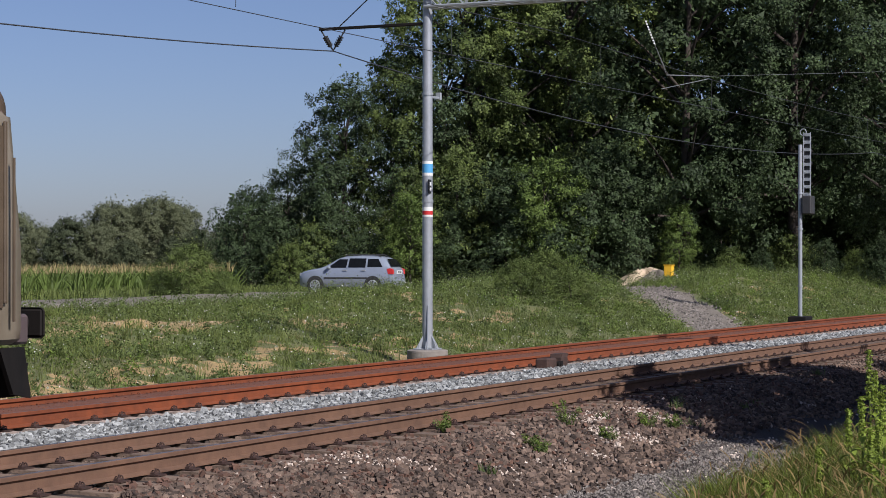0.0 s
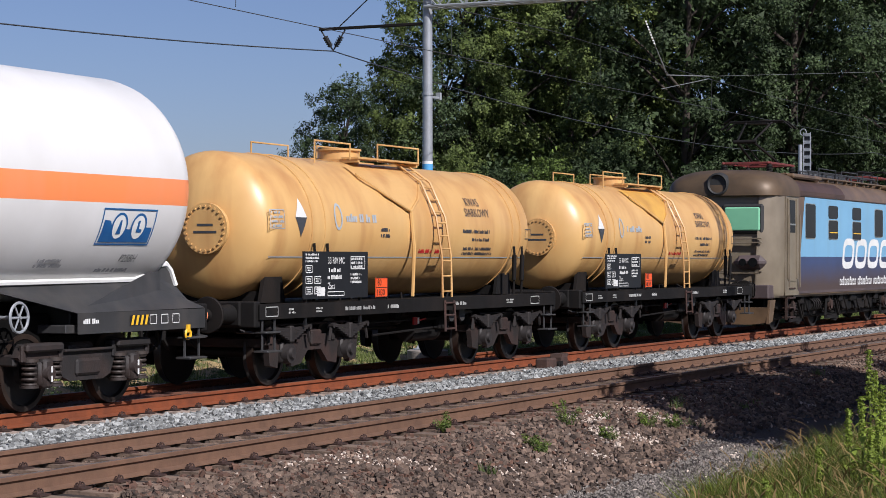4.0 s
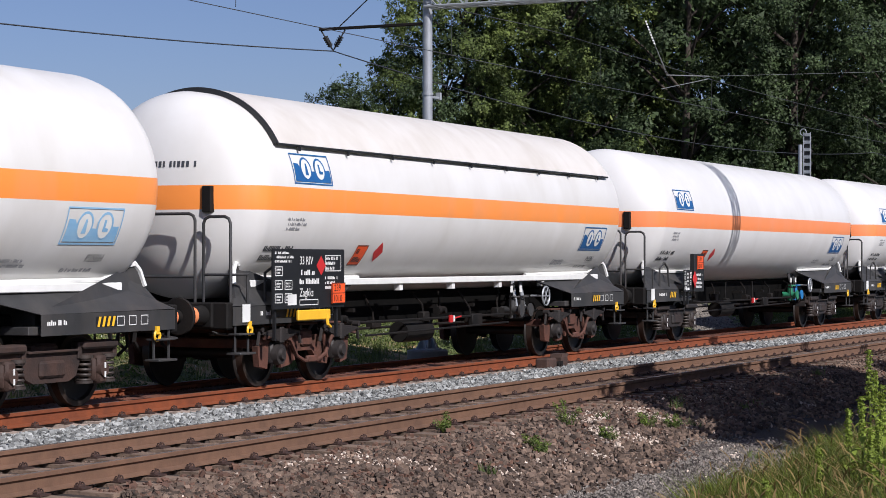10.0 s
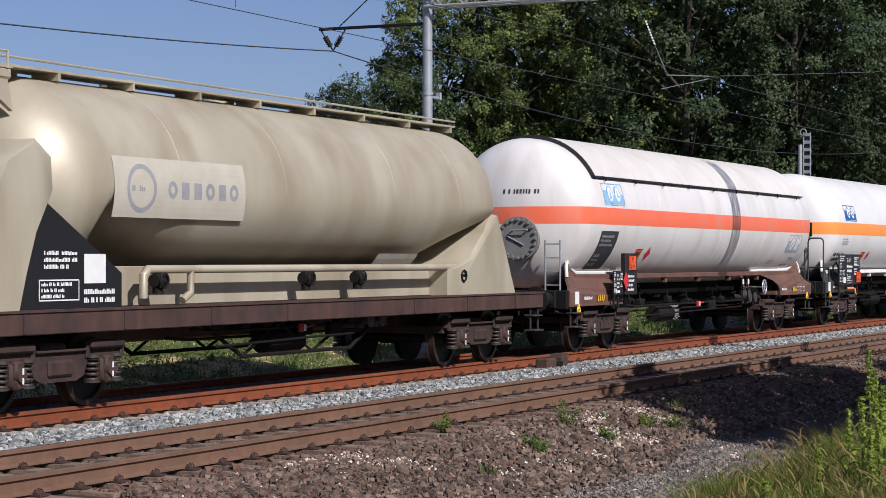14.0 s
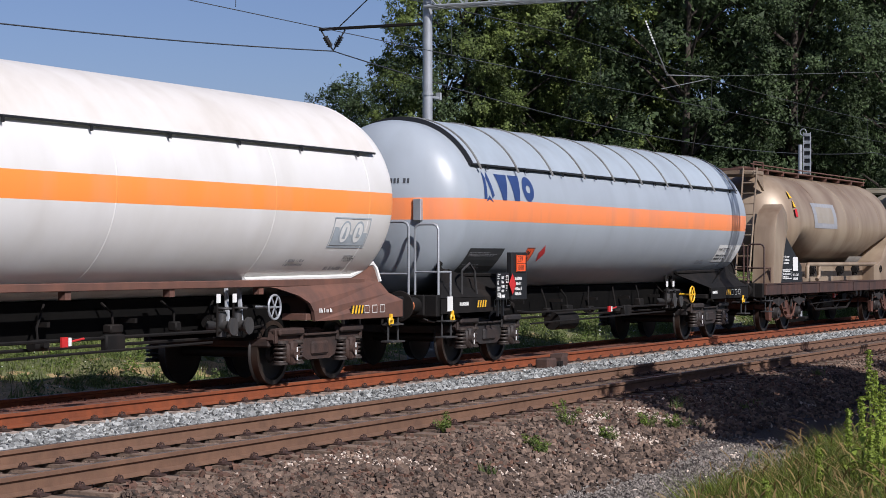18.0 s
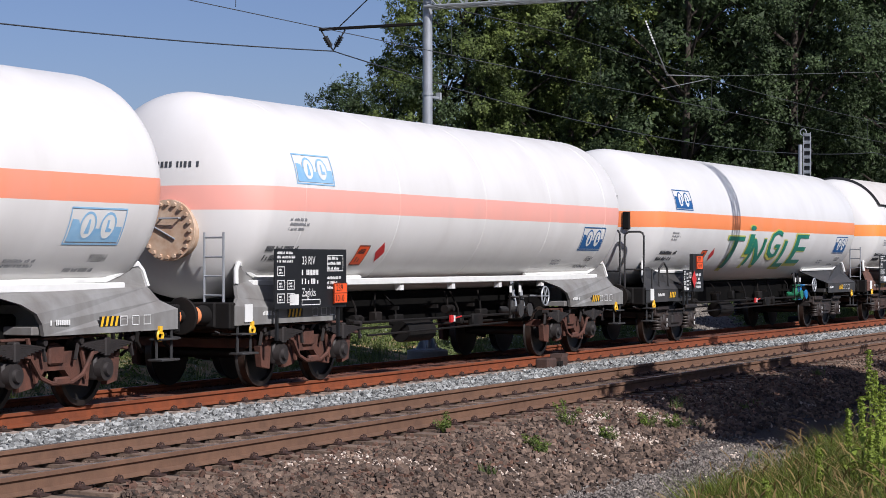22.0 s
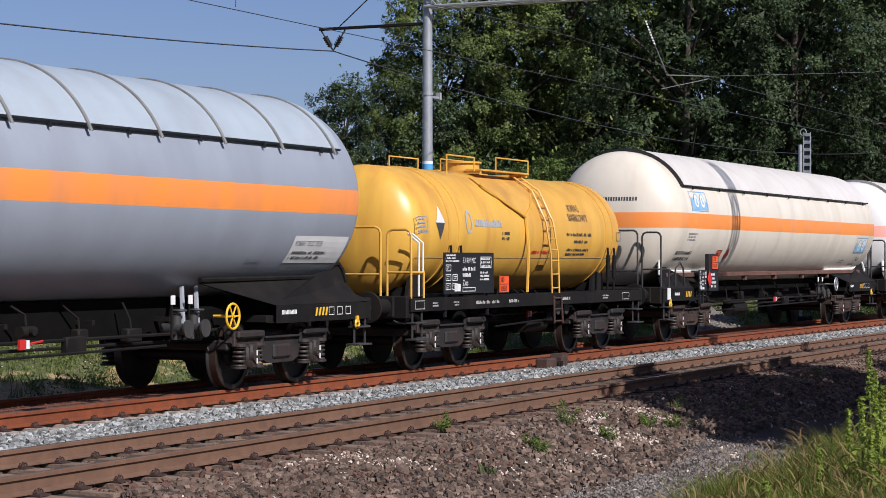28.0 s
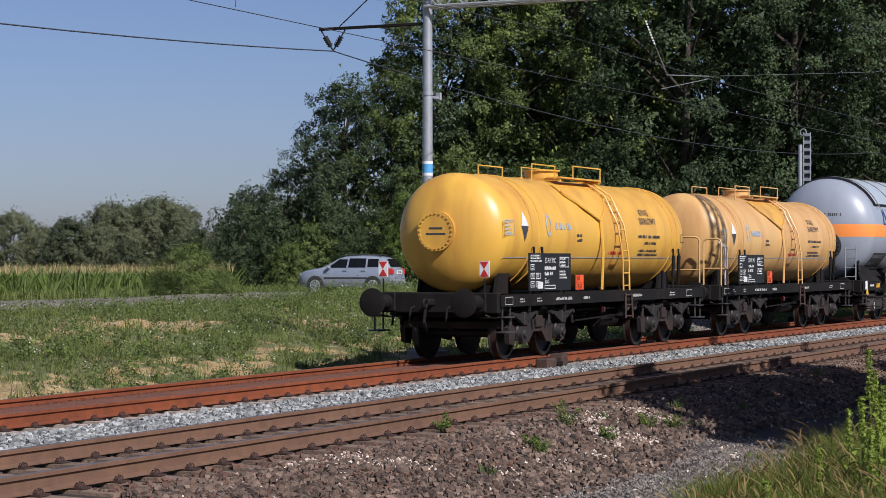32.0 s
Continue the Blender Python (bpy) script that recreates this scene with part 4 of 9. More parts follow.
    for k in range(3):
        a = k * math.pi / 3
        hw.tube([(0.17 * math.cos(a), 0, 0.17 * math.sin(a)), (-0.17 * math.cos(a), 0, -0.17 * math.sin(a))], 0.012)
    hw.cyl((0, -0.03, 0), (0, 0.3, 0), 0.02, n=8)
    part("brake_handwheel", cached("handwheel_" + wheel.name, lambda: hw.mesh("brake_handwheel", wheel, 40)), None, w, "yellow spoked brake handwheel" if wheel is YELLOW else "", loc=(x1 - 0.05, -1.15, 1.02 if wheel is YELLOW else 1.12))


def guard_rails(w, x, e, m=DARKGREY, tall=1.25):
    """Hooped safety rails across an end platform: a wide hoop in the middle and a narrow one at each side."""
    def hoop(y0, y1, xx, top):
        g = Geo()
        c = 0.09 if y1 > y0 else -0.09
        g.tube([(xx, y0, 1.12), (xx, y0, top - 0.09), (xx, y0 + c * 0.3, top - 0.03), (xx, y0 + c, top), (xx, y1 - c, top), (xx, y1 - c * 0.3, top - 0.03), (xx, y1, top - 0.09), (xx, y1, 1.12)], 0.021, 8)
        part("safety_rail", g, m, w, smooth=40)
    top = 1.15 + tall
    hoop(-0.72, 0.72, x, top)
    for side in (-1, 1):
        hoop(side * 0.78, side * 1.2, x + e * 0.12, top - 0.04)
        g = Geo()
        g.tube([(x + e * 0.12, side * 0.78, 1.58), (x + e * 0.12, side * 1.2, 1.58), (x + e * 0.5, side * 1.24, 1.58), (x + e * 0.5, side * 1.24, 1.14)], 0.018, 8)
        part("safety_rail", g, m, w, smooth=40)
    g = Geo()
    g.tube([(x, -0.72, 1.55), (x, 0.72, 1.55)], 0.018, 8)
    part("safety_rail", g, m, w, smooth=40)


def manway(w, x, zc, r, m, bolts=20, dy=-0.22, plain=False):
    """Bolted round cover on the rear dome."""
    g = Geo()
    g.cyl((x + 0.25, 0, zc), (x - 0.02, 0, zc), r * 0.90, n=32)
    g.cyl((x - 0.01, 0, zc), (x - 0.04, 0, zc), r, n=32)
    g.cyl((x - 0.045, 0, zc), (x - 0.075, 0, zc), r, n=32)
    bt = Geo()
    for k in range(bolts):
        a = 2 * math.pi * k / bolts
        y, z = r * 0.87 * math.cos(a), zc + r * 0.87 * math.sin(a)
        bt.cyl((x - (0.095 if plain else 0.115), y, z), (x - 0.02, y, z), 0.017 if plain else 0.030, n=6)
    hd = Geo()
    hd.tube([(x - 0.07, -0.2, zc + 0.16), (x - 0.14, -0.2, zc + 0.16), (x - 0.14, 0.1, zc + 0.16), (x - 0.07, 0.1, zc + 0.16)], 0.014)
    hd.tube([(x - 0.09, -0.12, zc - 0.12), (x - 0.09, 0.2, zc + 0.04)], 0.014)
    c = None
    sk = Geo()
    for k, hw in ((0, 0.13), (1, 0.19)):
        sk.add([(x - 0.078, hw, zc + 0.03 - 0.1 * k), (x - 0.078, -hw, zc + 0.03 - 0.1 * k), (x - 0.078, -hw, zc + 0.065 - 0.1 * k), (x - 0.078, hw, zc + 0.065 - 0.1 * k)], [(0, 1, 2, 3)])
    last = ("stencilled_lines", sk, INK) if plain else ("handle", hd, GALV)
    for nm, q, mm in (("manway_cover", g, m), ("bolt_ring", bt, DARK if m is WHITE or m is GALV else m), last):
        for i, v in enumerate(q.v):
            q.v[i] = (v[0], v[1] + dy, v[2])
        p = part(nm, q, mm, c or w, "bolted round manway cover on the tank end" if c is None else "", smooth=35)
        c = c or p


def dome_bars(w, half, depth, R, zc, rows, ink, seed):
    """Row of small dark bars on the rear dome."""
    r = random.Random(seed)
    g = Geo()
    for y0, y1, z0, z1 in rows:
        y = y0
        while y > y1:
            wd = r.choice((0.03, 0.035, 0.04))
            q = []
            for yy, zz in ((y, z0), (y - wd, z0), (y - wd, z1), (y, z1)):
                rr = min(math.hypot(yy, zz - zc) / R, 0.999)
                q.append((-half + depth * (1 - math.sqrt(1 - rr * rr)) - 0.006, yy, zz))
            g.add(q, [(0, 1, 2, 3)])
            y -= wd + (0.025 if r.random() < 0.75 else 0.07)
    part("dome_lettering", g, ink, w)


def gas_tank_wagon(name, label, L, shell, under=DARKGREY, bog="y25", shield=None, ink=BLUE, low_ink=BLUE, rails=False, cover=None, big_board=False, R=1.45, zc=2.68,
                   bracket=False, seed=1, edge=WHITE, colour=True, ring=BUFF_OR, ribs=0, signs=True, code=("239", "1010"), top_sign=True, seams=False, hang=DARK, sill=None, panel=False):
    w = tagged(new(name), label, "tank wagon", group="freight train wagons")
    modern = under is DARKGREY or under is DARK
    half = L / 2 - 0.78
    depth = 0.74
    g = Geo()
    g.lathe_x(tank_profile(half, R, depth), 0, zc, 72)
    part("tank", g, shell, w, smooth=50)
    px = L / 2 - 3.08
    for x in (-px, px):
        bogie(w, x, bog)
    ends(w, L, ring)
    for e in (-1, 1):
        c = Geo()
        xe = L / 2 - 0.70
        for side in (-1, 1):
            top = [(1.15, 0.92, 1.52), (0.86, 0.95, 1.60), (0.68, 0.98, 1.70), (0.54, 1.00, 1.72), (0.46, 1.02, 1.64), (0.40, 1.06, 1.44), (0.28, 1.16, 1.27), (0.02, 1.27, 1.16)]
            if modern:
                foot = [(0.02, 1.27, 0.90), (2.86, 1.27, 0.90), (2.86, 1.27, 1.15)]
                slope = foot[2:] + [(4.25, 0.92, 1.46), (4.25, 0.92, 1.50)] + top
                c.add([(e * (xe - a), side * y, z) for a, y, z in foot + [(0.02, 1.27, 1.15)]], [(0, 1, 2, 3)])
                o = [Vector((e * (xe - a), side * y, z)) for a, y, z in slope]
            else:
                o = [Vector((e * (xe - a), side * y, z)) for a, y, z in [(0.02, 1.27, 0.90), (2.86, 1.27, 0.90), (2.90, 1.27, 1.04), (2.98, 1.25, 1.16), (3.18, 1.18, 1.27), (3.6, 1.06, 1.38), (4.25, 0.92, 1.44), (4.25, 0.92, 1.50)] + top]
            n = len(o)
            inn = [Vector((p.x, p.y - side * 0.05, p.z)) for p in o]
            c.add(o + inn, [tuple(range(n)), tuple(range(n, 2 * n))[::-1]] + [(i, (i + 1) % n, n + (i + 1) % n, n + i) for i in range(n)])
        c.box(e * (xe - 1.5), 0, 0.96, 3.0, 2.4, 0.1, 0.01)
        c.box(e * (xe - 2.38), 0, 1.1, 0.5, 2.0, 0.3, 0.02)
        part("cradle", c, under, w)
        for side in (-1, 1):
            s = Geo()
            y = side * 0.93
            s.tube([(e * (xe - 4.3), y, 1.51), (e * (xe - 1.15), y, 1.53), (e * (xe - 0.86), y * 1.02, 1.61), (e * (xe - 0.68), y * 1.05, 1.71), (e * (xe - 0.54), y * 1.08, 1.73), (e * (xe - 0.46), y * 1.10, 1.65), (e * (xe - 0.40), y * 1.14, 1.45)], 0.034, 6)
            part("cradle_edge", s, edge, w, smooth=40)
        ln = Geo()
        hx = xe - 1.75
        sk = Skin(1, 0, 0.006, -1.27)
        for k in range(3):
            sk.outline(ln, e * hx + 0.42 + k * 0.26, e * hx + 0.58 + k * 0.26, 0.98, 1.10, 0.010)
        sk.bars(ln, e * hx - 1.0, e * hx - 0.5, 1.0, 1.1, 1, 0, seed)
        part("frame_marking", ln, WHITE, w)
        t = Geo()
        tx = e * (xe - 1.45) - (0.3 if e > 0 else 0)
        sk.quad(t, tx - 0.02, tx + 0.42, 0.98, 1.10, 1, 0.001)
        for k in range(4):
            sk.poly(t, [(tx + k * 0.10, 0.98), (tx + 0.05 + k * 0.10, 0.98), (tx + 0.09 + k * 0.10, 1.10), (tx + 0.04 + k * 0.10, 1.10)], 0, 0.003)
        part("warning_stripes", t, [YELLOW, BLACK], w, "yellow and black warning stripes")
        hk = Geo()
        hk.torus((e * (xe - 0.45), -1.28, 0.83), "y", 0.06, 0.02, 10, 5)
        hk.box(e * (xe - 0.45), -1.28, 0.90, 0.07, 0.03, 0.1)
        part("rope_hook", hk, YELLOW, w, smooth=40)
    if sill:
        for side in (-1, 1):
            sg = Geo()
            sg.box(0, side * 1.0, 1.45, 2 * half - 1.6, 0.10, 0.10, 0.01)
            for k in range(7):
                sg.box(-half + 1.6 + k * (2 * half - 3.2) / 6, side * 0.97, 1.40, 0.12, 0.1, 0.2)
            part("side_sill", sg, sill, w)
    # sill block kept deep and near-black, so it carries the tank's shade too
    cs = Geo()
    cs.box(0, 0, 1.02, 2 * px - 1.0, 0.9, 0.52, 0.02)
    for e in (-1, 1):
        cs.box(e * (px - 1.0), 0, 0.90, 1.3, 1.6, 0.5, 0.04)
    part("centre_sill", cs, UNDERSHADE, w)
    wp = Geo()
    wp.box(-(L / 2 - 1.05), -1.285, 1.06, 0.2, 0.012, 0.24)
    part("card_holder", wp, WHITE, w)
    pipe_run(w, -px + 1.5, px - 1.4, seed, colour, YELLOW if ribs else GALV)
    sk = Skin(R, zc)
    if signs:
        if top_sign:
            logo(w, sk, -half + 1.33, -half + 2.45, 2.84, 3.27, ink)
        logo(w, sk, half - 2.45, half - 1.3, 1.96, 2.40, low_ink)
    lt = Geo()
    sk.bars(lt, half - 3.4, half - 2.75, 1.68, 1.80, 2, 1, seed + 3)
    if signs:
        write(sk, lt, "P25BH", half - 1.75, 1.76, 0.13, 0)
    sk.bars(lt, half - 2.1, half - 1.3, 1.62, 1.70, 1, 1, seed + 4)
    if not signs:
        wp2, wt = Geo(), Geo()
        sk.quad(wp2, half - 2.35, half - 0.75, 1.74, 2.12, 0, 0.001)
        write(sk, wt, "P26BH TE22 TE25", half - 2.28, 1.98, 0.105, 0, 1.0, 0.004)
        sk.bars(wt, half - 2.28, half - 1.2, 1.78, 1.92, 2, 0, seed, 0.004)
        wsg = part("code_panel", wp2, WHITE, w, "white panel with tank code")
        part("code_lettering", wt, INK, wsg)
    if not panel:
        sk.bars(lt, -half + 0.8, -half + 2.0, 1.75, 2.0, 2, 0, seed + 5)
    if not panel:
        sk.bars(lt, -half + 1.2, -half + 1.8, 2.18, 2.38, 3, 1, seed + 6)
    part("tank_lettering", lt, [INK, INK_GREY], w)
    dome_bars(w, half, depth, R, zc, ((0.12, -0.60, 3.04, 3.12),), INK, seed)
    if panel:
        pn, pl = Geo(), Geo()
        a0, pw, p0, p1 = -half + panel[0], panel[1], panel[2], panel[3]
        pm = (p0 + p1) / 2
        sk.quad(pn, a0, a0 + pw, p0, pm, 0, 0.002)
        sk.quad(pn, a0, a0 + pw, pm, p1, 0, 0.002)
        sk.bars(pl, a0 + 0.08, a0 + pw * 0.85, pm + 0.06, p1 - 0.06, 3, 0, seed, 0.005)
        sk.bars(pl, a0 + 0.08, a0 + pw * 0.6, p0 + 0.06, pm - 0.06, 3, 0, seed + 2, 0.005)
        pp = part("data_panel", pn, mat("panel_worn_black", lin((44, 46, 48)), lin((60, 62, 62)), 6, 0.6), w, "worn black data panel painted on the tank")
        part("panel_lettering", pl, INK_GREY, pp)
    rd = Geo()
    x = -half + 3.55
    sk.poly(rd, [(x, 1.70), (x + 0.36, 1.70), (x + 0.36, 2.0), (x, 2.0)], 0)
    part("warning_label", rd, ORANGE, w, "orange warning label")
    rd = Geo()
    sk.outline(rd, x, x + 0.36, 1.70, 2.0, 0.015, 0, 0.002)
    sk.bars(rd, x + 0.05, x + 0.33, 1.73, 1.97, 2, 0, seed, 0.002)
    part("label_lettering", rd, BLACK, w)
    rd = Geo()
    sk.poly(rd, [(x + 0.62, 1.90), (x + 0.77, 1.75), (x + 0.92, 1.90), (x + 0.77, 2.05)], 0)
    part("hazard_diamond", rd, RED, w, "red hazard diamond")
    if seams:
        sm = Geo()
        for x in (-half + 1.6, -half + 4.6, 0.4, half - 4.2, half - 1.4):
            sm.lathe_x([(x - 0.02, R), (x - 0.01, R + 0.006), (x + 0.01, R + 0.006), (x + 0.02, R)], 0, zc, 48)
        part("weld_seam", sm, shell, w, smooth=50)
    if seed in (3, 5):
        tb = Geo()
        tb.box(-half + 1.95, -1.40, 1.0, 0.95 if seed == 3 else 0.6, 0.05, 0.15 if seed == 3 else 0.07, 0.015)
        tb.tube([(-half + 2.3, -1.42, 1.0), (-half + 2.3, -1.44, 0.86), (-half + 2.38, -1.44, 0.82)], 0.025)
        part("tow_bar", tb, YELLOW if seed == 3 else BUFF_OR, w, "painted tow hook bar below the board")
    if big_board:
        board(w, -half + 0.75, -half + 2.85, 1.10, 1.93, -1.42, seed, diamond=seed % 3 == 0, words=("37 RIV", "Zags") if seed == 9 else ("33 RIV", "Zagkks"))
        hazard(w, -half + 2.62, 1.30, -1.445, *code)
    else:
        g = Geo()
        g.box(-half + 2.78, -1.40, 1.50, 0.66, 0.10, 0.82, 0.01)
        g.box(-half + 3.2, -1.2, 1.3, 0.3, 0.3, 0.2, 0.01)
        part("plate_holder", g, BLACK, w)
        hazard(w, -half + 2.82, 1.72, -1.462, *code)
        board(w, -half + 1.88, -half + 2.4, 1.10, 1.56, -1.42, seed + 7, "side_board")
        s2 = Skin(1, 0, 0, -1.456)
        t = Geo()
        s2.bars(t, -half + 2.56, -half + 3.0, 1.15, 1.5, 4, 0, seed)
        part("plate_lettering", t, WHITE, w)
        d = Geo()
        cx, cz, r = -half + 2.44, 1.36, 0.15
        d.prism([(cx - r, cz), (cx, cz - r * 1.2), (cx + r, cz), (cx, cz + r * 1.2)], "y", -1.47, -1.46)
        part("hazard_diamond", d, RED, w, "red hazard diamond")
    if rails:
        guard_rails(w, -(L / 2 - 0.66), 1, hang if hang is not DARK else DARKGREY)
        gg = Geo()
        gg.tube([(-(L / 2 - 1.7), -1.2, 1.16), (-(L / 2 - 1.7), -1.2, 1.6), (-(L / 2 - 2.0), -1.2, 1.72), (-(L / 2 - 2.2), -1.2, 1.6), (-(L / 2 - 2.3), -1.2, 1.2)], 0.02)
        part("grab_rail", gg, DARKGREY, w, smooth=40)
    else:
        gg = Geo()
        for y in (-1.05, -0.75):
            gg.tube([(-(L / 2 - 0.78), y, 1.1), (-(L / 2 - 0.78), y, 2.15)], 0.018)
        for k in range(4):
            gg.tube([(-(L / 2 - 0.78), -1.05, 1.3 + k * 0.26), (-(L / 2 - 0.78), -0.75, 1.3 + k * 0.26)], 0.014)
        part("end_ladder", gg, GALV, w, smooth=40)
    if bracket:
        g = Geo()
        g.box(-half + 0.14, -0.78, 2.60, 0.16, 0.14, 0.36, 0.01)
        part("lamp_bracket", g, DARK if signs else GALV, w)
    if cover:
        manway(w, -half, zc - 0.5, 0.42, cover)
    if shield:
        a = radians(62)
        g = Geo()
        r0 = R + 0.055
        hs = half - 1.02
        g.lathe_x([(-hs, r0), (hs, r0)], 0, zc, 40, 0, -a, a)
        g.lathe_x([(-hs, r0 + 0.012), (hs, r0 + 0.012)], 0, zc, 40, 0, -a, a)
        part("sunshield", g, shield, w, "curved sunshield over the tank top", smooth=50)
        r = Geo()
        for sg in (-1, 1):
            y, z = sg * (r0 + 0.006) * math.sin(a), zc + (r0 + 0.006) * math.cos(a)
            r.box(0, y, z - 0.008, 2 * hs, 0.028, 0.032, 0.006)
        r.lathe_x([(-hs - 0.012, r0 - 0.05), (-hs - 0.012, r0 + 0.022), (-hs + 0.03, r0 + 0.022)], 0, zc, 40, 0, -a, a)
        for k in range(9):
            x = -hs + 0.6 + k * (2 * hs - 1.2) / 8
            for sg in (-1, 1):
                r.box(x, sg * (r0 + 0.012) * math.sin(a + 0.02), zc + (r0 + 0.012) * math.cos(a + 0.02) - 0.02, 0.03, 0.03, 0.08)
        part("shield_edge", r, BLACK if seed != 13 else CRADLE_GREY, w)
        if ribs:
            for k in range(ribs):
                x = -hs + 0.25 + k * (2 * hs - 0.5) / (ribs - 1)
                rb = Geo()
                rb.lathe_x([(x - 0.025, r0 + 0.012), (x - 0.025, r0 + 0.035), (x + 0.025, r0 + 0.035), (x + 0.025, r0 + 0.012)], 0, zc, 32, 0, -a - 0.07, a + 0.07)
                part("shield_strap", rb, CRADLE_GREY, w, smooth=30)
    sp = Geo()
    for x in (px - 2.1, px - 1.75):
        sp.tube([(x, -0.75, 1.42), (x - 0.35, -1.0, 0.85)], 0.035)
    part("strut", sp, GALV if seed % 2 else under, w, smooth=40)
    return w


def acid_wagon(name, label, L, shell, seed=1, rails_end=False, last=False, trim=None):
    """Short four-axle acid tank wagon on a full-length frame."""
    trim = trim or shell
    w = tagged(new(name), label, "tank wagon", group="freight train wagons")
    R, zc, half = 1.07, 2.27, L / 2 - 1.05
    g = Geo()
    g.lathe_x(tank_profile(half, R, 0.5), 0, zc, 64)
    part("tank", g, shell, w, smooth=50)
    for x in (-3.45, 3.45):
        bogie(w, x, "y25" if seed == 4 else "dark")
    ends(w, L)
    f = Geo()
    for side in (-1, 1):
        f.prism([(0, 1.17), (0.13, 1.17), (0.13, 1.15), (0.02, 1.14), (0.02, 0.99), (0.13, 0.98), (0.13, 0.96), (0, 0.96)] if side < 0 else
                [(0, 1.17), (-0.13, 1.17), (-0.13, 1.15), (-0.02, 1.14), (-0.02, 0.99), (-0.13, 0.98), (-0.13, 0.96), (0, 0.96)], "x", -L / 2 + 0.7, L / 2 - 0.7)
        n0 = len(f.v) - 16
        for i in range(n0, len(f.v)):
            x, y, z = f.v[i]
            f.v[i] = (x, y + side * 1.28, z)
    f.box(0, 0, 1.14, L - 1.45, 2.45, 0.03)
    f.box(0, 0, 0.9, L - 1.5, 0.5, 0.26, 0.02)
    part("side_sill", f, DARK, w)
    fs_, fm = Skin(1, 0, 0.006, -1.28), Geo()
    for x0, x1, rows in ((-L / 2 + 1.5, -L / 2 + 1.75, 2), (-L / 2 + 2.3, -L / 2 + 2.55, 2), (-L / 2 + 3.2, -L / 2 + 4.3, 1), (-L / 2 + 4.6, -L / 2 + 5.1, 1), (1.0, 1.6, 1), (L / 2 - 3.0, L / 2 - 2.6, 2)):
        fs_.bars(fm, x0, x1, 1.02, 1.11, rows, 0, seed + int(x0 * 10))
    fs_.outline(fm, -L / 2 + 0.85, -L / 2 + 1.2, 0.995, 1.135, 0.012)
    fs_.outline(fm, L / 2 - 1.9, L / 2 - 1.5, 0.995, 1.135, 0.012)
    part("frame_marking", fm, mat("marking_worn_white", lin((196, 196, 192)), lin((150, 150, 146)), 12, 0.6), w)
    pipe_run(w, -2.0, 2.3, seed, False)
    for x in (-half + 0.9, half - 0.9):
        s = Geo()
        for side in (-1, 1):
            s.prism([(x - 0.35, 1.17), (x + 0.35, 1.17), (x + 0.22, 1.62), (x - 0.22, 1.62)], "y", side * 0.75 - 0.03, side * 0.75 + 0.03)
        s.box(x, 0, 1.25, 0.5, 1.5, 0.16)
        part("saddle", s, DARK, w)
    for x in (-half + 1.55, -half + 1.95, half - 1.15, half - 0.8):
        b = Geo()
        b.lathe_x([(x - 0.035, R + 0.004), (x - 0.03, R + 0.02), (x + 0.03, R + 0.02), (x + 0.035, R + 0.004)], 0, zc, 48)
        part("tank_strap", b, trim, w, smooth=40)
        for side in (-1, 1):
            st = Geo()
            st.tube([(x, side * (R + 0.02), zc - 0.25), (x, side * (R + 0.03), zc - 0.42)], 0.022)
            st.cyl((x, side * (R + 0.03), zc - 0.40), (x, side * 1.09, 1.42), 0.04, n=10)
            st.tube([(x, side * 1.09, 1.44), (x, side * 1.08, 1.18)], 0.022)
            part("strap_rod", st, DARK, w, smooth=40)
    d = Geo()
    d.cyl((-0.7, 0, zc + R - 0.08), (-0.7, 0, zc + R + 0.17), 0.33, n=24)
    d.cyl((-0.7, 0, zc + R + 0.17), (-0.7, 0, zc + R + 0.2), 0.37, n=24)
    part("filling_dome", d, trim, w, smooth=40)
    ap = Geo()
    sk = Skin(R, zc, 0.02)
    n = 10
    for k in range(n):
        za, zb = zc + 0.28 + 0.67 * k / n, zc + 0.28 + 0.67 * (k + 1) / n

        def xr(z):
            t = min((z - zc - 0.28) / 0.45, 1)
            return -0.37 - 1.15 * t, -0.13 + 0.85 * t
        (a0, a1), (b0, b1) = xr(za), xr(zb)
        ap.add([sk.at(a0, za), sk.at(a1, za), sk.at(b1, zb), sk.at(b0, zb)], [(0, 1, 2, 3)])
    part("spill_apron", ap, mat("apron_amber", lin((212, 166, 78)), lin((190, 138, 62)), 3, 0.5, 0, 0.05, 8, lin((150, 98, 52)), 0.6, (2, 2, 0.3)) if seed % 2 == 0 else trim, w, smooth=60)
    ed = Geo()
    ed.tube([sk.at(-1.52, zc + 0.80, 0.02), sk.at(-0.95, zc + 0.50, 0.02), sk.at(-0.25, zc + 0.27, 0.02), sk.at(0.15, zc + 0.46, 0.02), sk.at(0.72, zc + 0.80, 0.02)], 0.022)
    ed.tube([sk.at(-0.25, zc + 0.27, 0.02), (-0.25, -R - 0.06, zc - 0.3), (-0.25, -R - 0.03, 1.2)], 0.03)
    part("drain_pipe", ed, trim, w, smooth=40)
    p = Geo()
    p.box(0.0, -0.42, zc + R + 0.04, 2.2, 0.3, 0.03)
    p.box(0.0, 0.42, zc + R + 0.04, 2.2, 0.3, 0.03)
    for x in (-1.05, 1.05):
        p.box(x, 0, zc + R + 0.0, 0.05, 1.1, 0.06)
    part("roof_walkway", p, trim, w)
    rl = Geo()
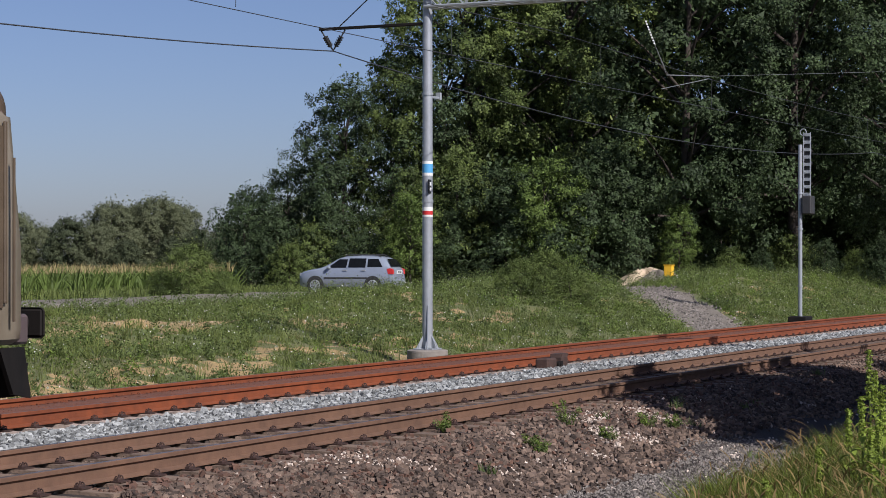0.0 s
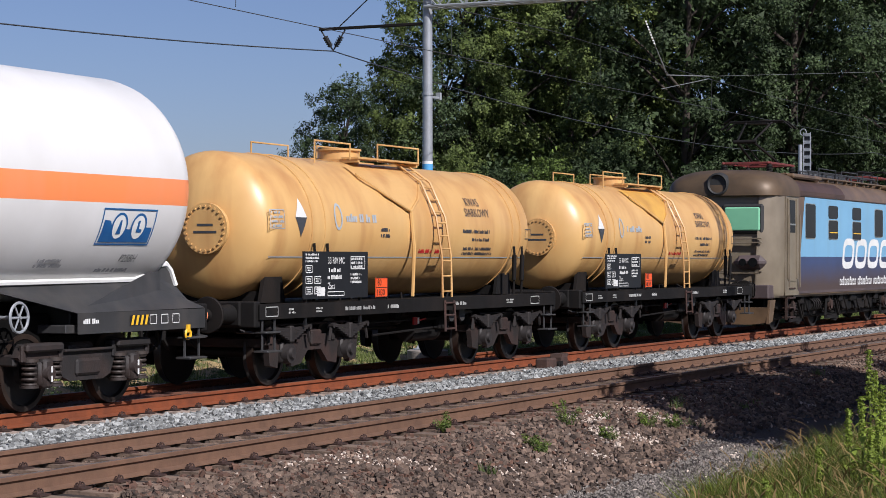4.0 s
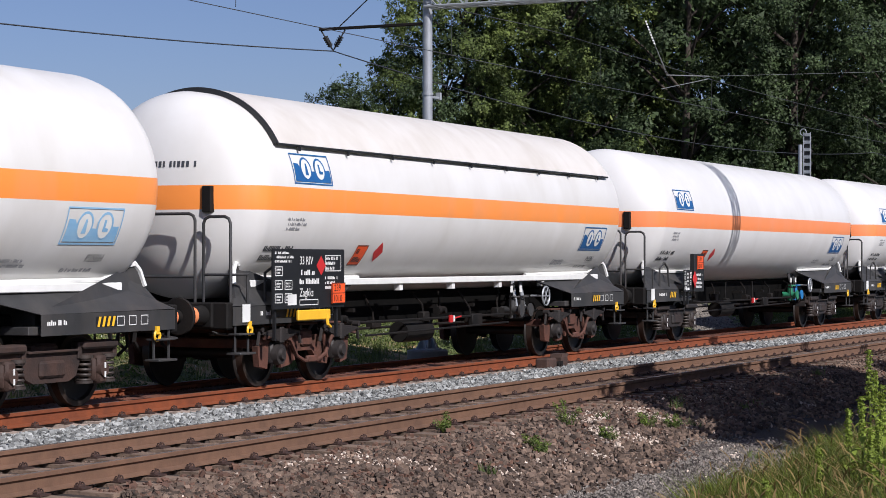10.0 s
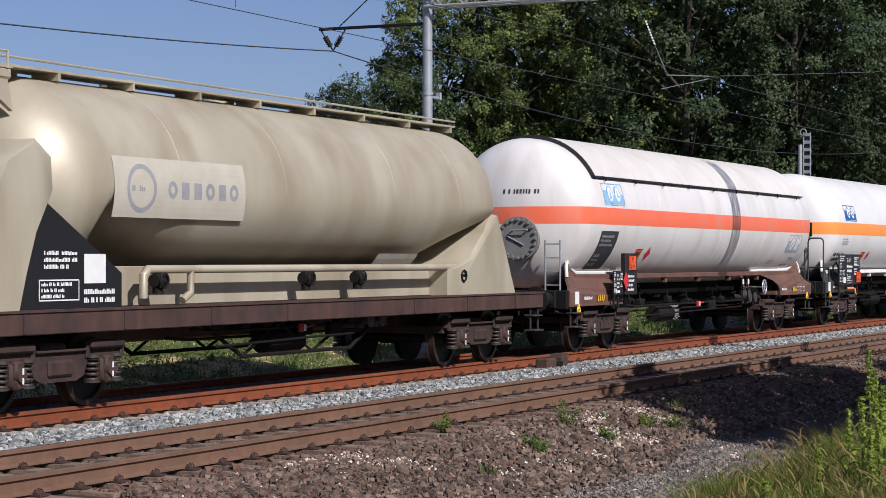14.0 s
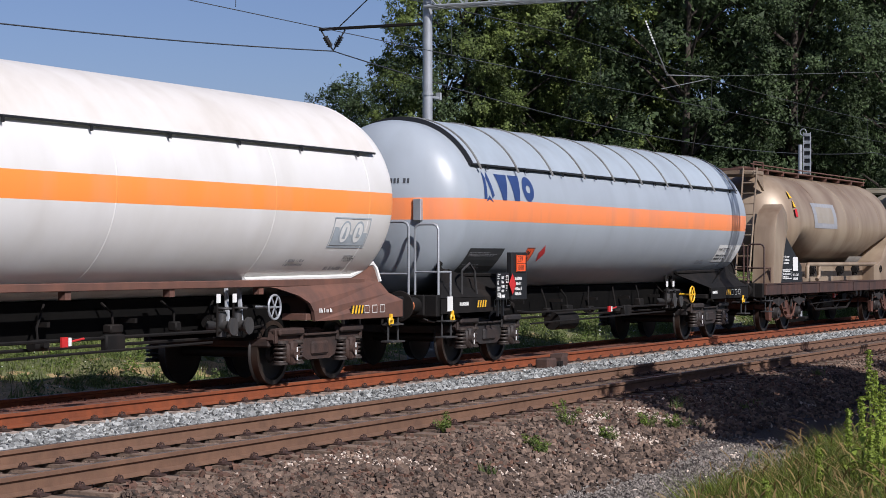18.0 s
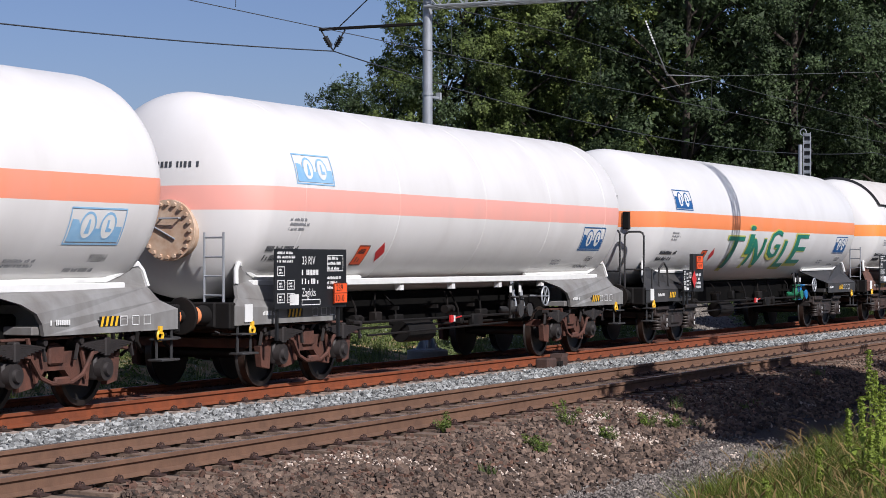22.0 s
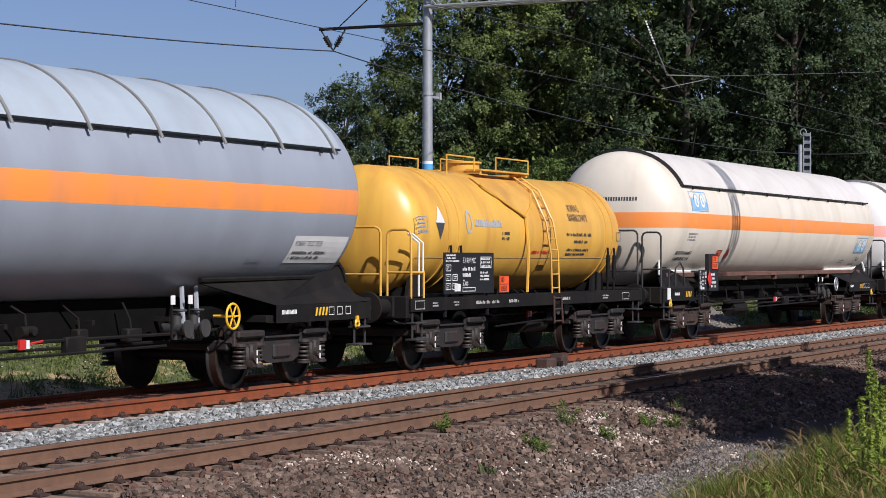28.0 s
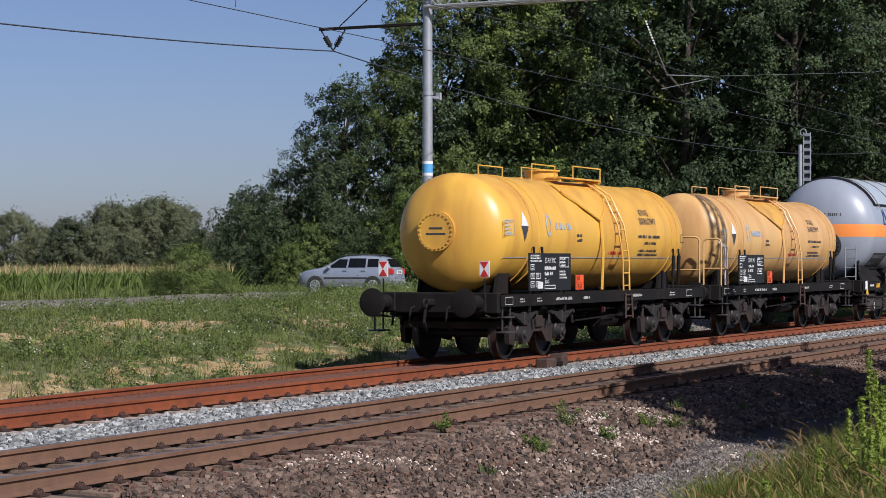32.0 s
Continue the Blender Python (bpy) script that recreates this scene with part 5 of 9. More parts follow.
    for y in (-0.55, 0.55):
        rl.tube([(-2.5, y, zc + R - 0.1), (-2.5, y, zc + R + 0.24), (-1.35, y, zc + R + 0.24), (-1.35, y, zc + R)], 0.014)
        rl.tube([(-0.4, y, zc + R), (-0.4, y, zc + R + 0.28), (1.1, y, zc + R + 0.28), (1.1, y, zc + R)], 0.014)
    part("roof_railing", rl, trim, w, smooth=40)
    la = Geo()
    path = [(-0.35, zc + R + 0.06), (-0.86, zc + 0.78), (-1.14, zc + 0.2), (-1.24, zc - 0.4), (-1.26, 1.16)]
    for x in (0.55, 0.90):
        la.tube([(x, y, z) for y, z in path], 0.02)
    for a, b2 in zip(path[:-1], path[1:]):
        for t in (0.15, 0.5, 0.85):
            y, z = a[0] + (b2[0] - a[0]) * t, a[1] + (b2[1] - a[1]) * t
            la.tube([(0.55, y, z), (0.90, y, z)], 0.014)
    part("ladder", la, trim, w, smooth=40)
    lf = Geo()
    lf.tube([(0.55, -1.30, 1.12), (0.52, -1.32, 0.62)], 0.02)
    lf.tube([(0.90, -1.30, 1.12), (0.93, -1.32, 0.62)], 0.02)
    for z in (0.66, 0.88, 1.08):
        lf.tube([(0.53, -1.31, z), (0.92, -1.31, z)], 0.016)
    part("step_ladder", lf, FRAME_RUST, w, smooth=40)
    board(w, -half + 0.85, -half + 2.85, 1.22, 1.9, -1.3, seed, words=("33 RIV MC", "Zacs"))
    hazard(w, -half + 3.3, 1.36, -1.3, "80", "1830")
    sk = Skin(R, zc)
    lt = Geo()
    cx = -half + 1.2
    sk.poly(lt, [(cx - 0.17, zc + 0.12), (cx, zc - 0.16), (cx + 0.17, zc + 0.12)], 0)
    sk.poly(lt, [(cx - 0.17, zc + 0.12), (cx + 0.17, zc + 0.12), (cx, zc + 0.4)], 1)
    sk.outline(lt, -half + 0.30, -half + 0.72, zc - 0.05, zc + 0.22, 0.012, 3)
    sk.bars(lt, -half + 0.33, -half + 0.70, zc - 0.04, zc + 0.21, 4, 3, seed)
    sk.ring(lt, -half + 2.35, zc + 0.15, 0.13, 0.2, 0.04, 3)
    sk.bars(lt, -half + 2.6, -half + 3.9, zc + 0.04, zc + 0.24, 1, 3, seed + 2)
    sk.bars(lt, -half + 3.75, -half + 4.15, zc - 0.16, zc + 0.02, 2, 0, seed + 8)
    sk.quad(lt, -half + 0.4, half - 0.5, zc - 0.455, zc - 0.44, 3)
    write(sk, lt, "KWAS", half - 3.0, zc + 0.42, 0.20, 2)
    write(sk, lt, "SIARKOWY", half - 3.15, zc + 0.24, 0.20, 2)
    sk.bars(lt, half - 3.3, half - 1.7, zc - 0.06, zc + 0.04, 1, 2, seed + 5)
    sk.bars(lt, half - 2.9, half - 2.0, zc - 0.19, zc - 0.10, 1, 2, seed + 6)
    sk.bars(lt, half - 3.2, half - 1.8, zc - 0.42, zc - 0.26, 2, 2, seed + 7)
    sk.outline(lt, half - 0.6, half - 0.35, zc - 0.12, zc + 0.06, 0.015, 2)
    sk.bars(lt, half - 4.9, half - 3.9, zc - 0.4, zc - 0.3, 1, 4, seed + 7)
    part("tank_lettering", lt, [INK, WHITE, INK, GREYLOGO, RED], w)
    if last:
        manway(w, -half + 0.03, zc + 0.02, 0.36, trim, 24, 0.12, True)
        for side in (-1, 1):
            t = Geo()
            t.prism([(-0.09, -0.14), (0.09, -0.14), (0.09, 0.14), (-0.09, 0.14)], "x", -0.012, 0.012)
            t.cyl((0, 0, -0.17), (0, 0, -0.45), 0.015, n=6, slot=2)
            for sg in (-1, 1):
                t.add([(-0.016, -0.085, sg * 0.13), (-0.016, 0.085, sg * 0.13), (-0.016, 0, 0)], [(0, 1, 2)], 1)
            part("tail_board", t, [WHITE, RED, DARK], w, "red and white reflective tail board", loc=(-L / 2 + 0.66, side * 0.98, 1.62))
    elif rails_end:
        guard_rails(w, -L / 2 + 0.75, 1, trim, 1.15)
        gg = Geo()
        for x in (1.15, 1.3):
            gg.tube([(-L / 2 + x, -1.2, 1.2), (-L / 2 + x, -1.2, 2.05), (-L / 2 + x - 0.2, -1.1, 2.2)], 0.018)
        part("grab_rail", gg, WHITE if seed % 2 == 0 else trim, w, smooth=40)
    else:
        manway(w, -half + 0.03, zc - 0.05, 0.36, trim, 24, -0.22, True)
    return w


def hopper_wagon(name, label, L, shell, seed, sign):
    """Powder silo wagon: long barrel with sloping hopper ends on a flat frame."""
    w = tagged(new(name), label, "hopper wagon", group="freight train wagons")
    half = L / 2 - 1.35
    R, zc = 1.36, 2.66
    xa, xb = -half + 1.0, half - 0.88
    g = Geo()
    n, m = 44, 56
    rows = []
    for j in range(n + 1):
        x = xa + (xb - xa) * 0.5 * (1 - math.cos(math.pi * j / n))
        e = min(x - xa, xb - x)
        t = min(e / 1.0, 1)
        r = R * math.sqrt(max(1 - (1 - t) ** 2, 0))
        dn = (np.interp(x - xa, [0, 1.1, 1.2, 3.0], [1.2, 1.2, 0.45, 1.05]) if x < 0 else np.interp(e, [0, 0.9, 3.0, 99], [0.3, 0.42, 1.05, 1.05])) / R * r
        rows.append([(x, r * math.sin(2 * math.pi * i / m), zc + (r if math.cos(2 * math.pi * i / m) > 0 else dn) * math.cos(2 * math.pi * i / m)) for i in range(m)])
    g.add([p for row in rows for p in row], [(j * m + i, j * m + (i + 1) % m, (j + 1) * m + (i + 1) % m, (j + 1) * m + i) for j in range(n) for i in range(m)])
    part("silo", g, shell, w, smooth=50)
    rings = Geo()
    for x in (xa + 2.9, xa + 5.6, xb - 4.6, xb - 2.2):
        rings.lathe_x([(x - 0.02, R), (x - 0.01, R + 0.006), (x + 0.01, R + 0.006), (x + 0.02, R)], 0, zc, 40, 0, -math.pi / 2, math.pi / 2)
    part("weld_seam", rings, shell, w, smooth=50)
    for x in (-L / 2 + 3.0, L / 2 - 3.0):
        bogie(w, x, "leaf" if seed % 2 else "y25b")
    ends(w, L)
    f = Geo()
    for side in (-1, 1):
        f.box(0, side * 1.27, 1.05, L - 1.4, 0.06, 0.26, 0.01)
        f.box(0, side * 1.24, 1.19, L - 1.4, 0.16, 0.03)
    f.box(0, 0, 1.17, L - 1.4, 2.4, 0.03)
    f.box(0, 0, 0.85, L - 1.6, 0.5, 0.3, 0.02)
    for k in range(8):
        f.box(-L / 2 + 2 + k * (L - 4) / 7, -1.305, 1.05, 0.05, 0.02, 0.22)
    part("side_sill", f, FRAME_RUST, w)
    tr = Geo()
    for side in (-0.9, 0.9):
        pts = [(-2.6, side, 0.9), (-1.6, side, 0.45), (1.6, side, 0.45), (2.6, side, 0.9)]
        tr.tube(pts, 0.03)
        tr.tube([(-1.6, side, 0.45), (-0.6, side, 0.9), (0.4, side, 0.45), (1.6, side, 0.9)], 0.022)
    part("truss_rod", tr, DARK, w, smooth=40)
    pipe_run(w, -3.0, 3.0, seed, False)
    for e in (-1, 1):
        s = Geo()
        xo, xi, xt = (half + 0.12, half - 0.55, half - 1.25) if e < 0 else (half + 0.1, half - 0.9, half - 1.2)
        zt = 2.72 if e < 0 else 2.5
        n = 6
        prof = [(half - 0.72, 1.2), (half - 3.4, 1.2), (half - 3.4, 1.62), (half - 2.6, 1.80), (half - 1.95, 2.25), (half - 1.7, 2.5), (half - 1.55, 2.56), (half - 1.5, 2.5)] if e > 0 else [(xo, 1.2), (xi, 1.2), (xi - 0.14, 1.6), (xi - 0.34, 2.1), (xt, zt - 0.12), (xt, zt + 0.25), (xt + 0.3, zt + 0.45), (xo - 0.5, zt + 0.2), (xo - 0.25, zt - 0.15)]
        k = len(prof)
        for ys, fwd in ((((-1.32, -1.27, -1.00, -0.78), 0.0), ((0.78, 1.00, 1.27, 1.32), 1.1)) if e < 0 else (((-1.32, -1.26, -0.9, 0.9, 1.26, 1.32), 0.0),)):
            s, vs = Geo(), []
            for y in ys:
                f = 1.0 if abs(y) < 1.3 else 0.0
                cx, cz = (xo + xi) / 2, 1.9
                vs += [(e * (cx - fwd + (px - cx) * (0.93 + 0.07 * f)), y * (1 - 0.05 * max(0, pz - 2.3)), cz + (pz - cz) * (0.97 + 0.03 * f) if pz > 1.3 else pz) for px, pz in prof]
            m2 = len(ys)
            s.add(vs, [(j * k + i, j * k + (i + 1) % k, (j + 1) * k + (i + 1) % k, (j + 1) * k + i) for j in range(m2 - 1) for i in range(k)] + [tuple(range(k)), tuple(range((m2 - 1) * k, m2 * k))])
            part("end_saddle", s, shell, w, smooth=45)
        if e < 0:
            hd = Geo()
            hd.box(-half + 0.85, 0, zc + R - 0.06, 0.9, 1.3, 0.16, 0.04)
            for y in (-0.62, 0.62):
                hd.prism([(-half + 0.6, zc + R - 0.13), (-half + 1.2, zc + R - 0.13), (-half + 1.3, zc + R - 0.5)], "y", y - 0.03, y + 0.03)
            part("roof_platform", hd, shell, w)
        if e < 0:
            bpl = Geo()
            bpl.prism([(-half + 0.5, 1.21), (-half + 2.75, 1.21), (-half + 2.75, 1.62), (-half + 1.1, 2.5)], "y", -1.20, -1.18)
            bb = part("data_panel", bpl, BLACK, w, "black data panel with white lettering")
            sk = Skin(1, 0, 0.0, -1.205)
            lt = Geo()
            sk.bars(lt, -half + 1.15, -half + 1.85, 1.66, 1.9, 3, 0, seed)
            sk.quad(lt, -half + 1.95, -half + 2.4, 1.5, 1.85)
            sk.outline(lt, -half + 1.05, -half + 1.85, 1.3, 1.55, 0.015)
            sk.bars(lt, -half + 1.1, -half + 1.8, 1.32, 1.53, 3, 0, seed + 3)
            sk.bars(lt, -half + 1.95, -half + 2.65, 1.25, 1.45, 2, 0, seed + 4)
            part("panel_lettering", lt, WHITE, bb)
    bt = Geo()
    bt.box(0, -0.9, 1.45, 2 * half - 5.0, 0.06, 0.5, 0.01)
    part("skirt", bt, shell, w)
    pp = Geo()
    zp = 1.66
    pp.tube([(-half + 3.2, -1.22, 1.3), (-half + 3.2, -1.22, zp - 0.08), (-half + 3.3, -1.22, zp), (half - 2.6, -1.22, zp)], 0.055, 10)
    pp.tube([(-half + 4.3, -1.22, zp), (-half + 4.3, -1.22, 1.35), (-half + 4.1, -1.22, 1.26)], 0.05, 10)
    part("discharge_pipe", pp, shell, w, smooth=40)
    for x in (-half + 3.5, -0.4, 1.2, half - 2.9):
        v = Geo()
        v.cyl((0, 0, -0.17), (0, 0, 0.1), 0.07, n=10)
        v.cyl((-0.1, 0, 0), (0.1, 0, 0), 0.085, n=12)
        v.torus((0, -0.1, 0), "y", 0.09, 0.016, 12, 5)
        part("discharge_valve", v, DARK, w, smooth=40, loc=(x, -1.24, zp - 0.14))
    tw = Geo()
    tw.box(-0.35, -0.25, zc + R + 0.06, 2 * half - 2.2, 0.5, 0.03)
    for k in range(9):
        tw.box(-half + 0.8 + k * (2 * half - 2.4) / 8, -0.3, zc + R + 0.0, 0.05, 0.4, 0.1)
    tw.box(-half + 0.85, 0, zc + R + 0.03, 0.9, 1.3, 0.05)
    for k in range(4):
        tw.cyl((-half + 2.2 + k * 2.6, 0.25, zc + R - 0.05), (-half + 2.2 + k * 2.6, 0.25, zc + R + 0.16), 0.24, n=16)
    tw.tube([(-half + 0.6, -0.52, zc + R + 0.16), (half - 1.5, -0.52, zc + R + 0.14)], 0.016)
    tw.tube([(-half + 0.42, -0.65, zc + R), (-half + 0.42, -0.65, zc + R + 0.2), (-half + 1.2, -0.65, zc + R + 0.2), (-half + 1.2, -0.65, zc + R)], 0.016)
    part("roof_walkway", tw, BROWNFRAME if seed % 2 else shell, w)
    la = Geo()
    for y in (-0.75, -0.4):
        la.tube([(-half + 0.38, y, zc + R + 0.05), (-half + 0.05, y, 2.6), (-half - 0.3, y, 1.2)], 0.022)
    for k in range(11):
        z = 1.35 + k * 0.26
        xx = np.interp(z, [1.2, 2.6, zc + R], [-half - 0.3, -half + 0.05, -half + 0.38])
        la.tube([(xx, -0.75, z), (xx, -0.4, z)], 0.015)
    part("ladder", la, shell, w, smooth=40)
    guard_rails(w, -L / 2 + 0.75, 1, FRAME_RUST, 1.05)
    for x in (-L / 2 + 1.5, -L / 2 + 1.85):
        gr = Geo()
        gr.tube([(x, -1.22, 1.2), (x, -1.22, 2.2), (x + 0.06, -1.22, 2.28), (x + 0.2, -1.22, 2.28)], 0.018)
        part("grab_rail", gr, FRAME_RUST, w, smooth=40)
    sk = Skin(R, zc)
    lt = Geo()
    if sign:
        sk.quad(lt, -half + 2.35, -half + 5.45, zc - 0.36, zc + 0.38, 1)
        sk.ring(lt, -half + 2.95, zc + 0.0, 0.33, 0.3, 0.06, 0, up=0.002)
        sk.bars(lt, -half + 2.72, -half + 3.18, zc - 0.06, zc + 0.06, 1, 0, 3, 0.003)
        for k in range(6):
            cx = -half + 3.65 + k * 0.30
            if k % 3 == 0 or k == 5:
                sk.ring(lt, cx, zc, 0.11, 0.11, 0.06, 0, 14, up=0.002)
            else:
                sk.quad(lt, cx - 0.09, cx + 0.09, zc - 0.11, zc + 0.10, 0, 0.002)
    else:
        sk.quad(lt, -half + 3.4, -half + 5.6, zc - 0.05, zc + 0.6, 0)
        sk.quad(lt, -half + 3.7, -half + 5.3, zc + 0.08, zc + 0.5, 3, 0.002)
    pt = Geo()
    sk.quad(pt, half - 5.6, half - 4.2, zc - 0.95, zc - 0.78)
    part("worn_patch", pt, mat("patch_worn_pale", lin((190, 186, 176)), lin((168, 160, 146)), 6, 0.7), w)
    part("company_sign", lt, [INK_GREY, mat("sign_patch_grey", lin((182, 176, 162)), lin((166, 159, 143)), 3, 0.7), GREYLOGO, mat("sign_patch_faded", lin((148, 142, 132)), lin((134, 124, 110)), 3, 0.6)], w, "worn grey company sign of plain shapes")
    ws = Geo()
    for k, m in enumerate((0, 0, 1)):
        z = 3.35 - k * 0.24
        x = -half + 1.75
        sk.poly(ws, [(x, z), (x + 0.2, z), (x + 0.1, z + 0.2)] if k < 2 else [(x, z), (x + 0.2, z), (x + 0.2, z + 0.2), (x, z + 0.2)], m)
    if not sign:
        part("warning_label", ws, [YELLOW, RED], w, "yellow and red warning labels")
    return w


def rounded(cx, cz, w, h, r):
    """Rectangle with rounded corners."""
    pts = []
    for sx, sz, a0 in ((1, 1, 0), (-1, 1, 90), (-1, -1, 180), (1, -1, 270)):
        for k in range(5):
            a = radians(a0 + k * 22.5)
            pts.append((cx + sx * (w / 2 - r) + r * math.cos(a), cz + sz * (h / 2 - r) + r * math.sin(a)))
    return pts


def locomotive(L):
    w = tagged(new("electric_locomotive"), "grimy brown electric locomotive with light blue side panels and white lettering", "locomotive")
    hb = L / 2 - 0.64                       # half body length
    g = Geo()
    sec_n = 0
    rows = []
    # cross-section: (y, z) for one half, from the skirt up to the roof crown
    for x, narrow, back in ((-hb, 0.68, 0.0), (-hb + 0.10, 0.82, 0.0), (-hb + 0.35, 0.93, 0.0), (-hb + 0.75, 0.985, 0), (-hb + 1.1, 1.0, 0), (hb - 1.1, 1.0, 0), (hb - 0.75, 1.0, 0), (hb - 0.35, 0.985, 0), (hb - 0.10, 0.93, 0), (hb, 0.84, 0)):
        half = [(1.40, 0.84), (1.475, 0.90), (1.49, 1.0), (1.49, 1.9), (1.49, 3.36), (1.46, 3.50), (1.36, 3.66), (1.15, 3.82), (0.8, 3.93), (0.4, 3.985), (0.0, 4.0)]
        d = hb - abs(x)
        row = []
        for y, z in half:
            rake = 0.0
            if z > 1.95:
                rake = (z - 1.95) * 0.16 * max(0.0, 1 - d / 0.8)
            zz = z - (0.30 * max(0.0, 1 - d / 0.9) ** 2 if z > 3.45 else 0.0)
            row.append((x - math.copysign(rake, x), y * narrow, zz))
        rows.append(row + [(p[0], -p[1], p[2]) for p in row[-2::-1]])
    m = len(rows[0])
    g.add([p for r in rows for p in r], [(j * m + i, j * m + i + 1, (j + 1) * m + i + 1, (j + 1) * m + i) for j in range(len(rows) - 1) for i in range(m - 1)])
    g.add(rows[0], [tuple(range(m))])
    g.add(rows[-1], [tuple(range(m))])
    cm = []
    for f in g.f:
        c = sum((Vector(g.v[i]) for i in f), Vector()) / len(f)
        cm.append(1 if abs(c.x) > hb - 1.2 and c.z < 3.42 else 0)
    g.m = cm
    body = part("body", g, [LOCO_BROWN, LOCO_GREY], w, smooth=40)
    cover_brown = mat("loco_cantrail_dark_brown", lin((84, 62, 50)), lin((58, 44, 38)), 3, 0.5, 0, 0.05, 8, lin((44, 36, 32)), 0.5, (1.5, 1.5, 0.6))
    for side in (-1, 1):
        ct = Geo()
        ct.box(-0.2, side * 1.50, 3.40, 2 * hb - 2.6, 0.03, 0.03, 0.006)
        part("cantrail", ct, cover_brown, w)
        for x0, x1 in ((-6.6, -2.2), (4.4, 7.4)):
            ct = Geo()
            ct.prism([(1.505, 3.42), (1.50, 3.52), (1.40, 3.68), (1.20, 3.80), (1.18, 3.77), (1.37, 3.64), (1.47, 3.50)] if side > 0 else [(-1.505, 3.42), (-1.50, 3.52), (-1.40, 3.68), (-1.20, 3.80), (-1.18, 3.77), (-1.37, 3.64), (-1.47, 3.50)], "x", x0, x1)
            part("roof_cover", ct, cover_brown, w)
    sk = Skin(1, 0, 0.004, -1.49)
    # painted side fields
    p = Geo()
    z0, z1, z2 = 1.86, 3.40, 1.0
    xl, xr = -6.40, 6.97
    n = 12
    for side in (-1, 1):
        y = side * 1.494
        p.add([(xl, y, z0), (xr, y, z0), (xr - 0.55, y, z1), (xl + 0.42, y, z1)], [(0, 1, 2, 3)], 0)
        p.add([(xl - 0.2, y, z2), (xr + 0.18, y, z2), (xr, y, z0), (xl, y, z0)], [(0, 1, 2, 3)], 1)
        p.add([(xl - 0.2, y - side * 0.002, 0.93), (xr + 0.2, y - side * 0.002, 0.93), (xr + 0.2, y - side * 0.002, 1.45), (xl - 0.2, y - side * 0.002, 1.45)], [(0, 1, 2, 3)], 2)
    part("side_livery", p, [LOCO_LIGHT, mat("loco_blue_to_brown", lin((62, 76, 112)), lin((54, 64, 94)), 1.5, 0.5, 0, 0, 8, lin((70, 62, 64)), 0.5, (0.8, 0.8, 0.9), grad=(1.25, 1.85, lin((74, 60, 56)))), LOCO_DARK], w, "light blue over dark blue side livery")
    for e in (-1, 1):
        for side in (-1, 1):
            cb = Geo()
            cb.prism([(e * (hb - 0.82), 0.9), (e * (hb - 2.0), 0.9), (e * (hb - 1.98), 3.36), (e * (hb - 0.86), 3.36)], "y", side * 1.48, side * 1.4925)
            part("cab_side", cb, LOCO_GREY if e < 0 else LOCO_DIRTY, w)
    # four heavy rings and the line of small lettering below
    lt = Geo()
    for k in range(4):
        sk.ring(lt, -1.80 + k * 1.33, 1.95, 0.58, 0.41, 0.18, 0, 32, 0.30, 0.004, 0.55)
    for x0, x1, n0 in ((-2.70, -1.02, 10), (-0.85, 0.70, 9), (0.87, 2.70, 11), (2.9, 3.3, 3)):
        for k in range(n0):
            a = x0 + (x1 - x0) * k / n0
            b = a + (x1 - x0) / n0 * 0.72
            tall = 1.33 if (k * 7 + n0) % 4 == 0 else 1.27
            sk.quad(lt, a, b, 1.10, tall, 0, 0.004, 0.03)
            sk.quad(lt, a + (b - a) * 0.32, b - (b - a) * 0.25, 1.14, 1.23, 2, 0.006, 0.02)
    sk.bars(lt, 4.0, 5.2, 0.98, 1.08, 1, 1, 8, 0.006)
    sk.bars(lt, hb - 2.3, hb - 1.9, 1.1, 1.4, 3, 1, 11, 0.006)
    part("side_lettering", lt, [WHITE, INK_GREY, MATS["loco_blue_to_brown"]], w, "white company lettering as plain shapes")
    # windows along the side
    for x, tall, split in ((-5.49, 0.86, False), (-3.34, 0.86, True), (-0.94, 0.86, True), (1.47, 0.76, False), (3.87, 0.76, False), (5.96, 0.76, False)):
        for side in (-1, 1):
            wd, y, zt = 0.88, side * 1.497, 3.20
            zb = zt - tall
            for k, (za, zc2) in enumerate(((zb, zb + tall * 0.55), (zb + tall * 0.63, zt)) if split else ((zb, zt),)):
                f = Geo()
                t = 0.022 if k == 0 else 0.01
                y0 = side * 1.494
                f.prism(rounded(x, (za + zc2) / 2, wd + 2 * t, zc2 - za + 2 * t, 0.09), "y", y0, y0 + side * 0.012)
                f.prism(rounded(x, (za + zc2) / 2, wd, zc2 - za, 0.07), "y", y0 + side * 0.002, y0 + side * 0.016, 1)
                wdw = part("side_window", f, [CHROME if k == 0 else RUBBER, GLASS_DARK], w)
                if split and side < 0 and k == 0:
                    r = Geo()
                    r.box(x, y - 0.016, za + 0.16, wd * 0.86, 0.006, 0.025)
                    part("sill_rail", r, YELLOW, wdw)
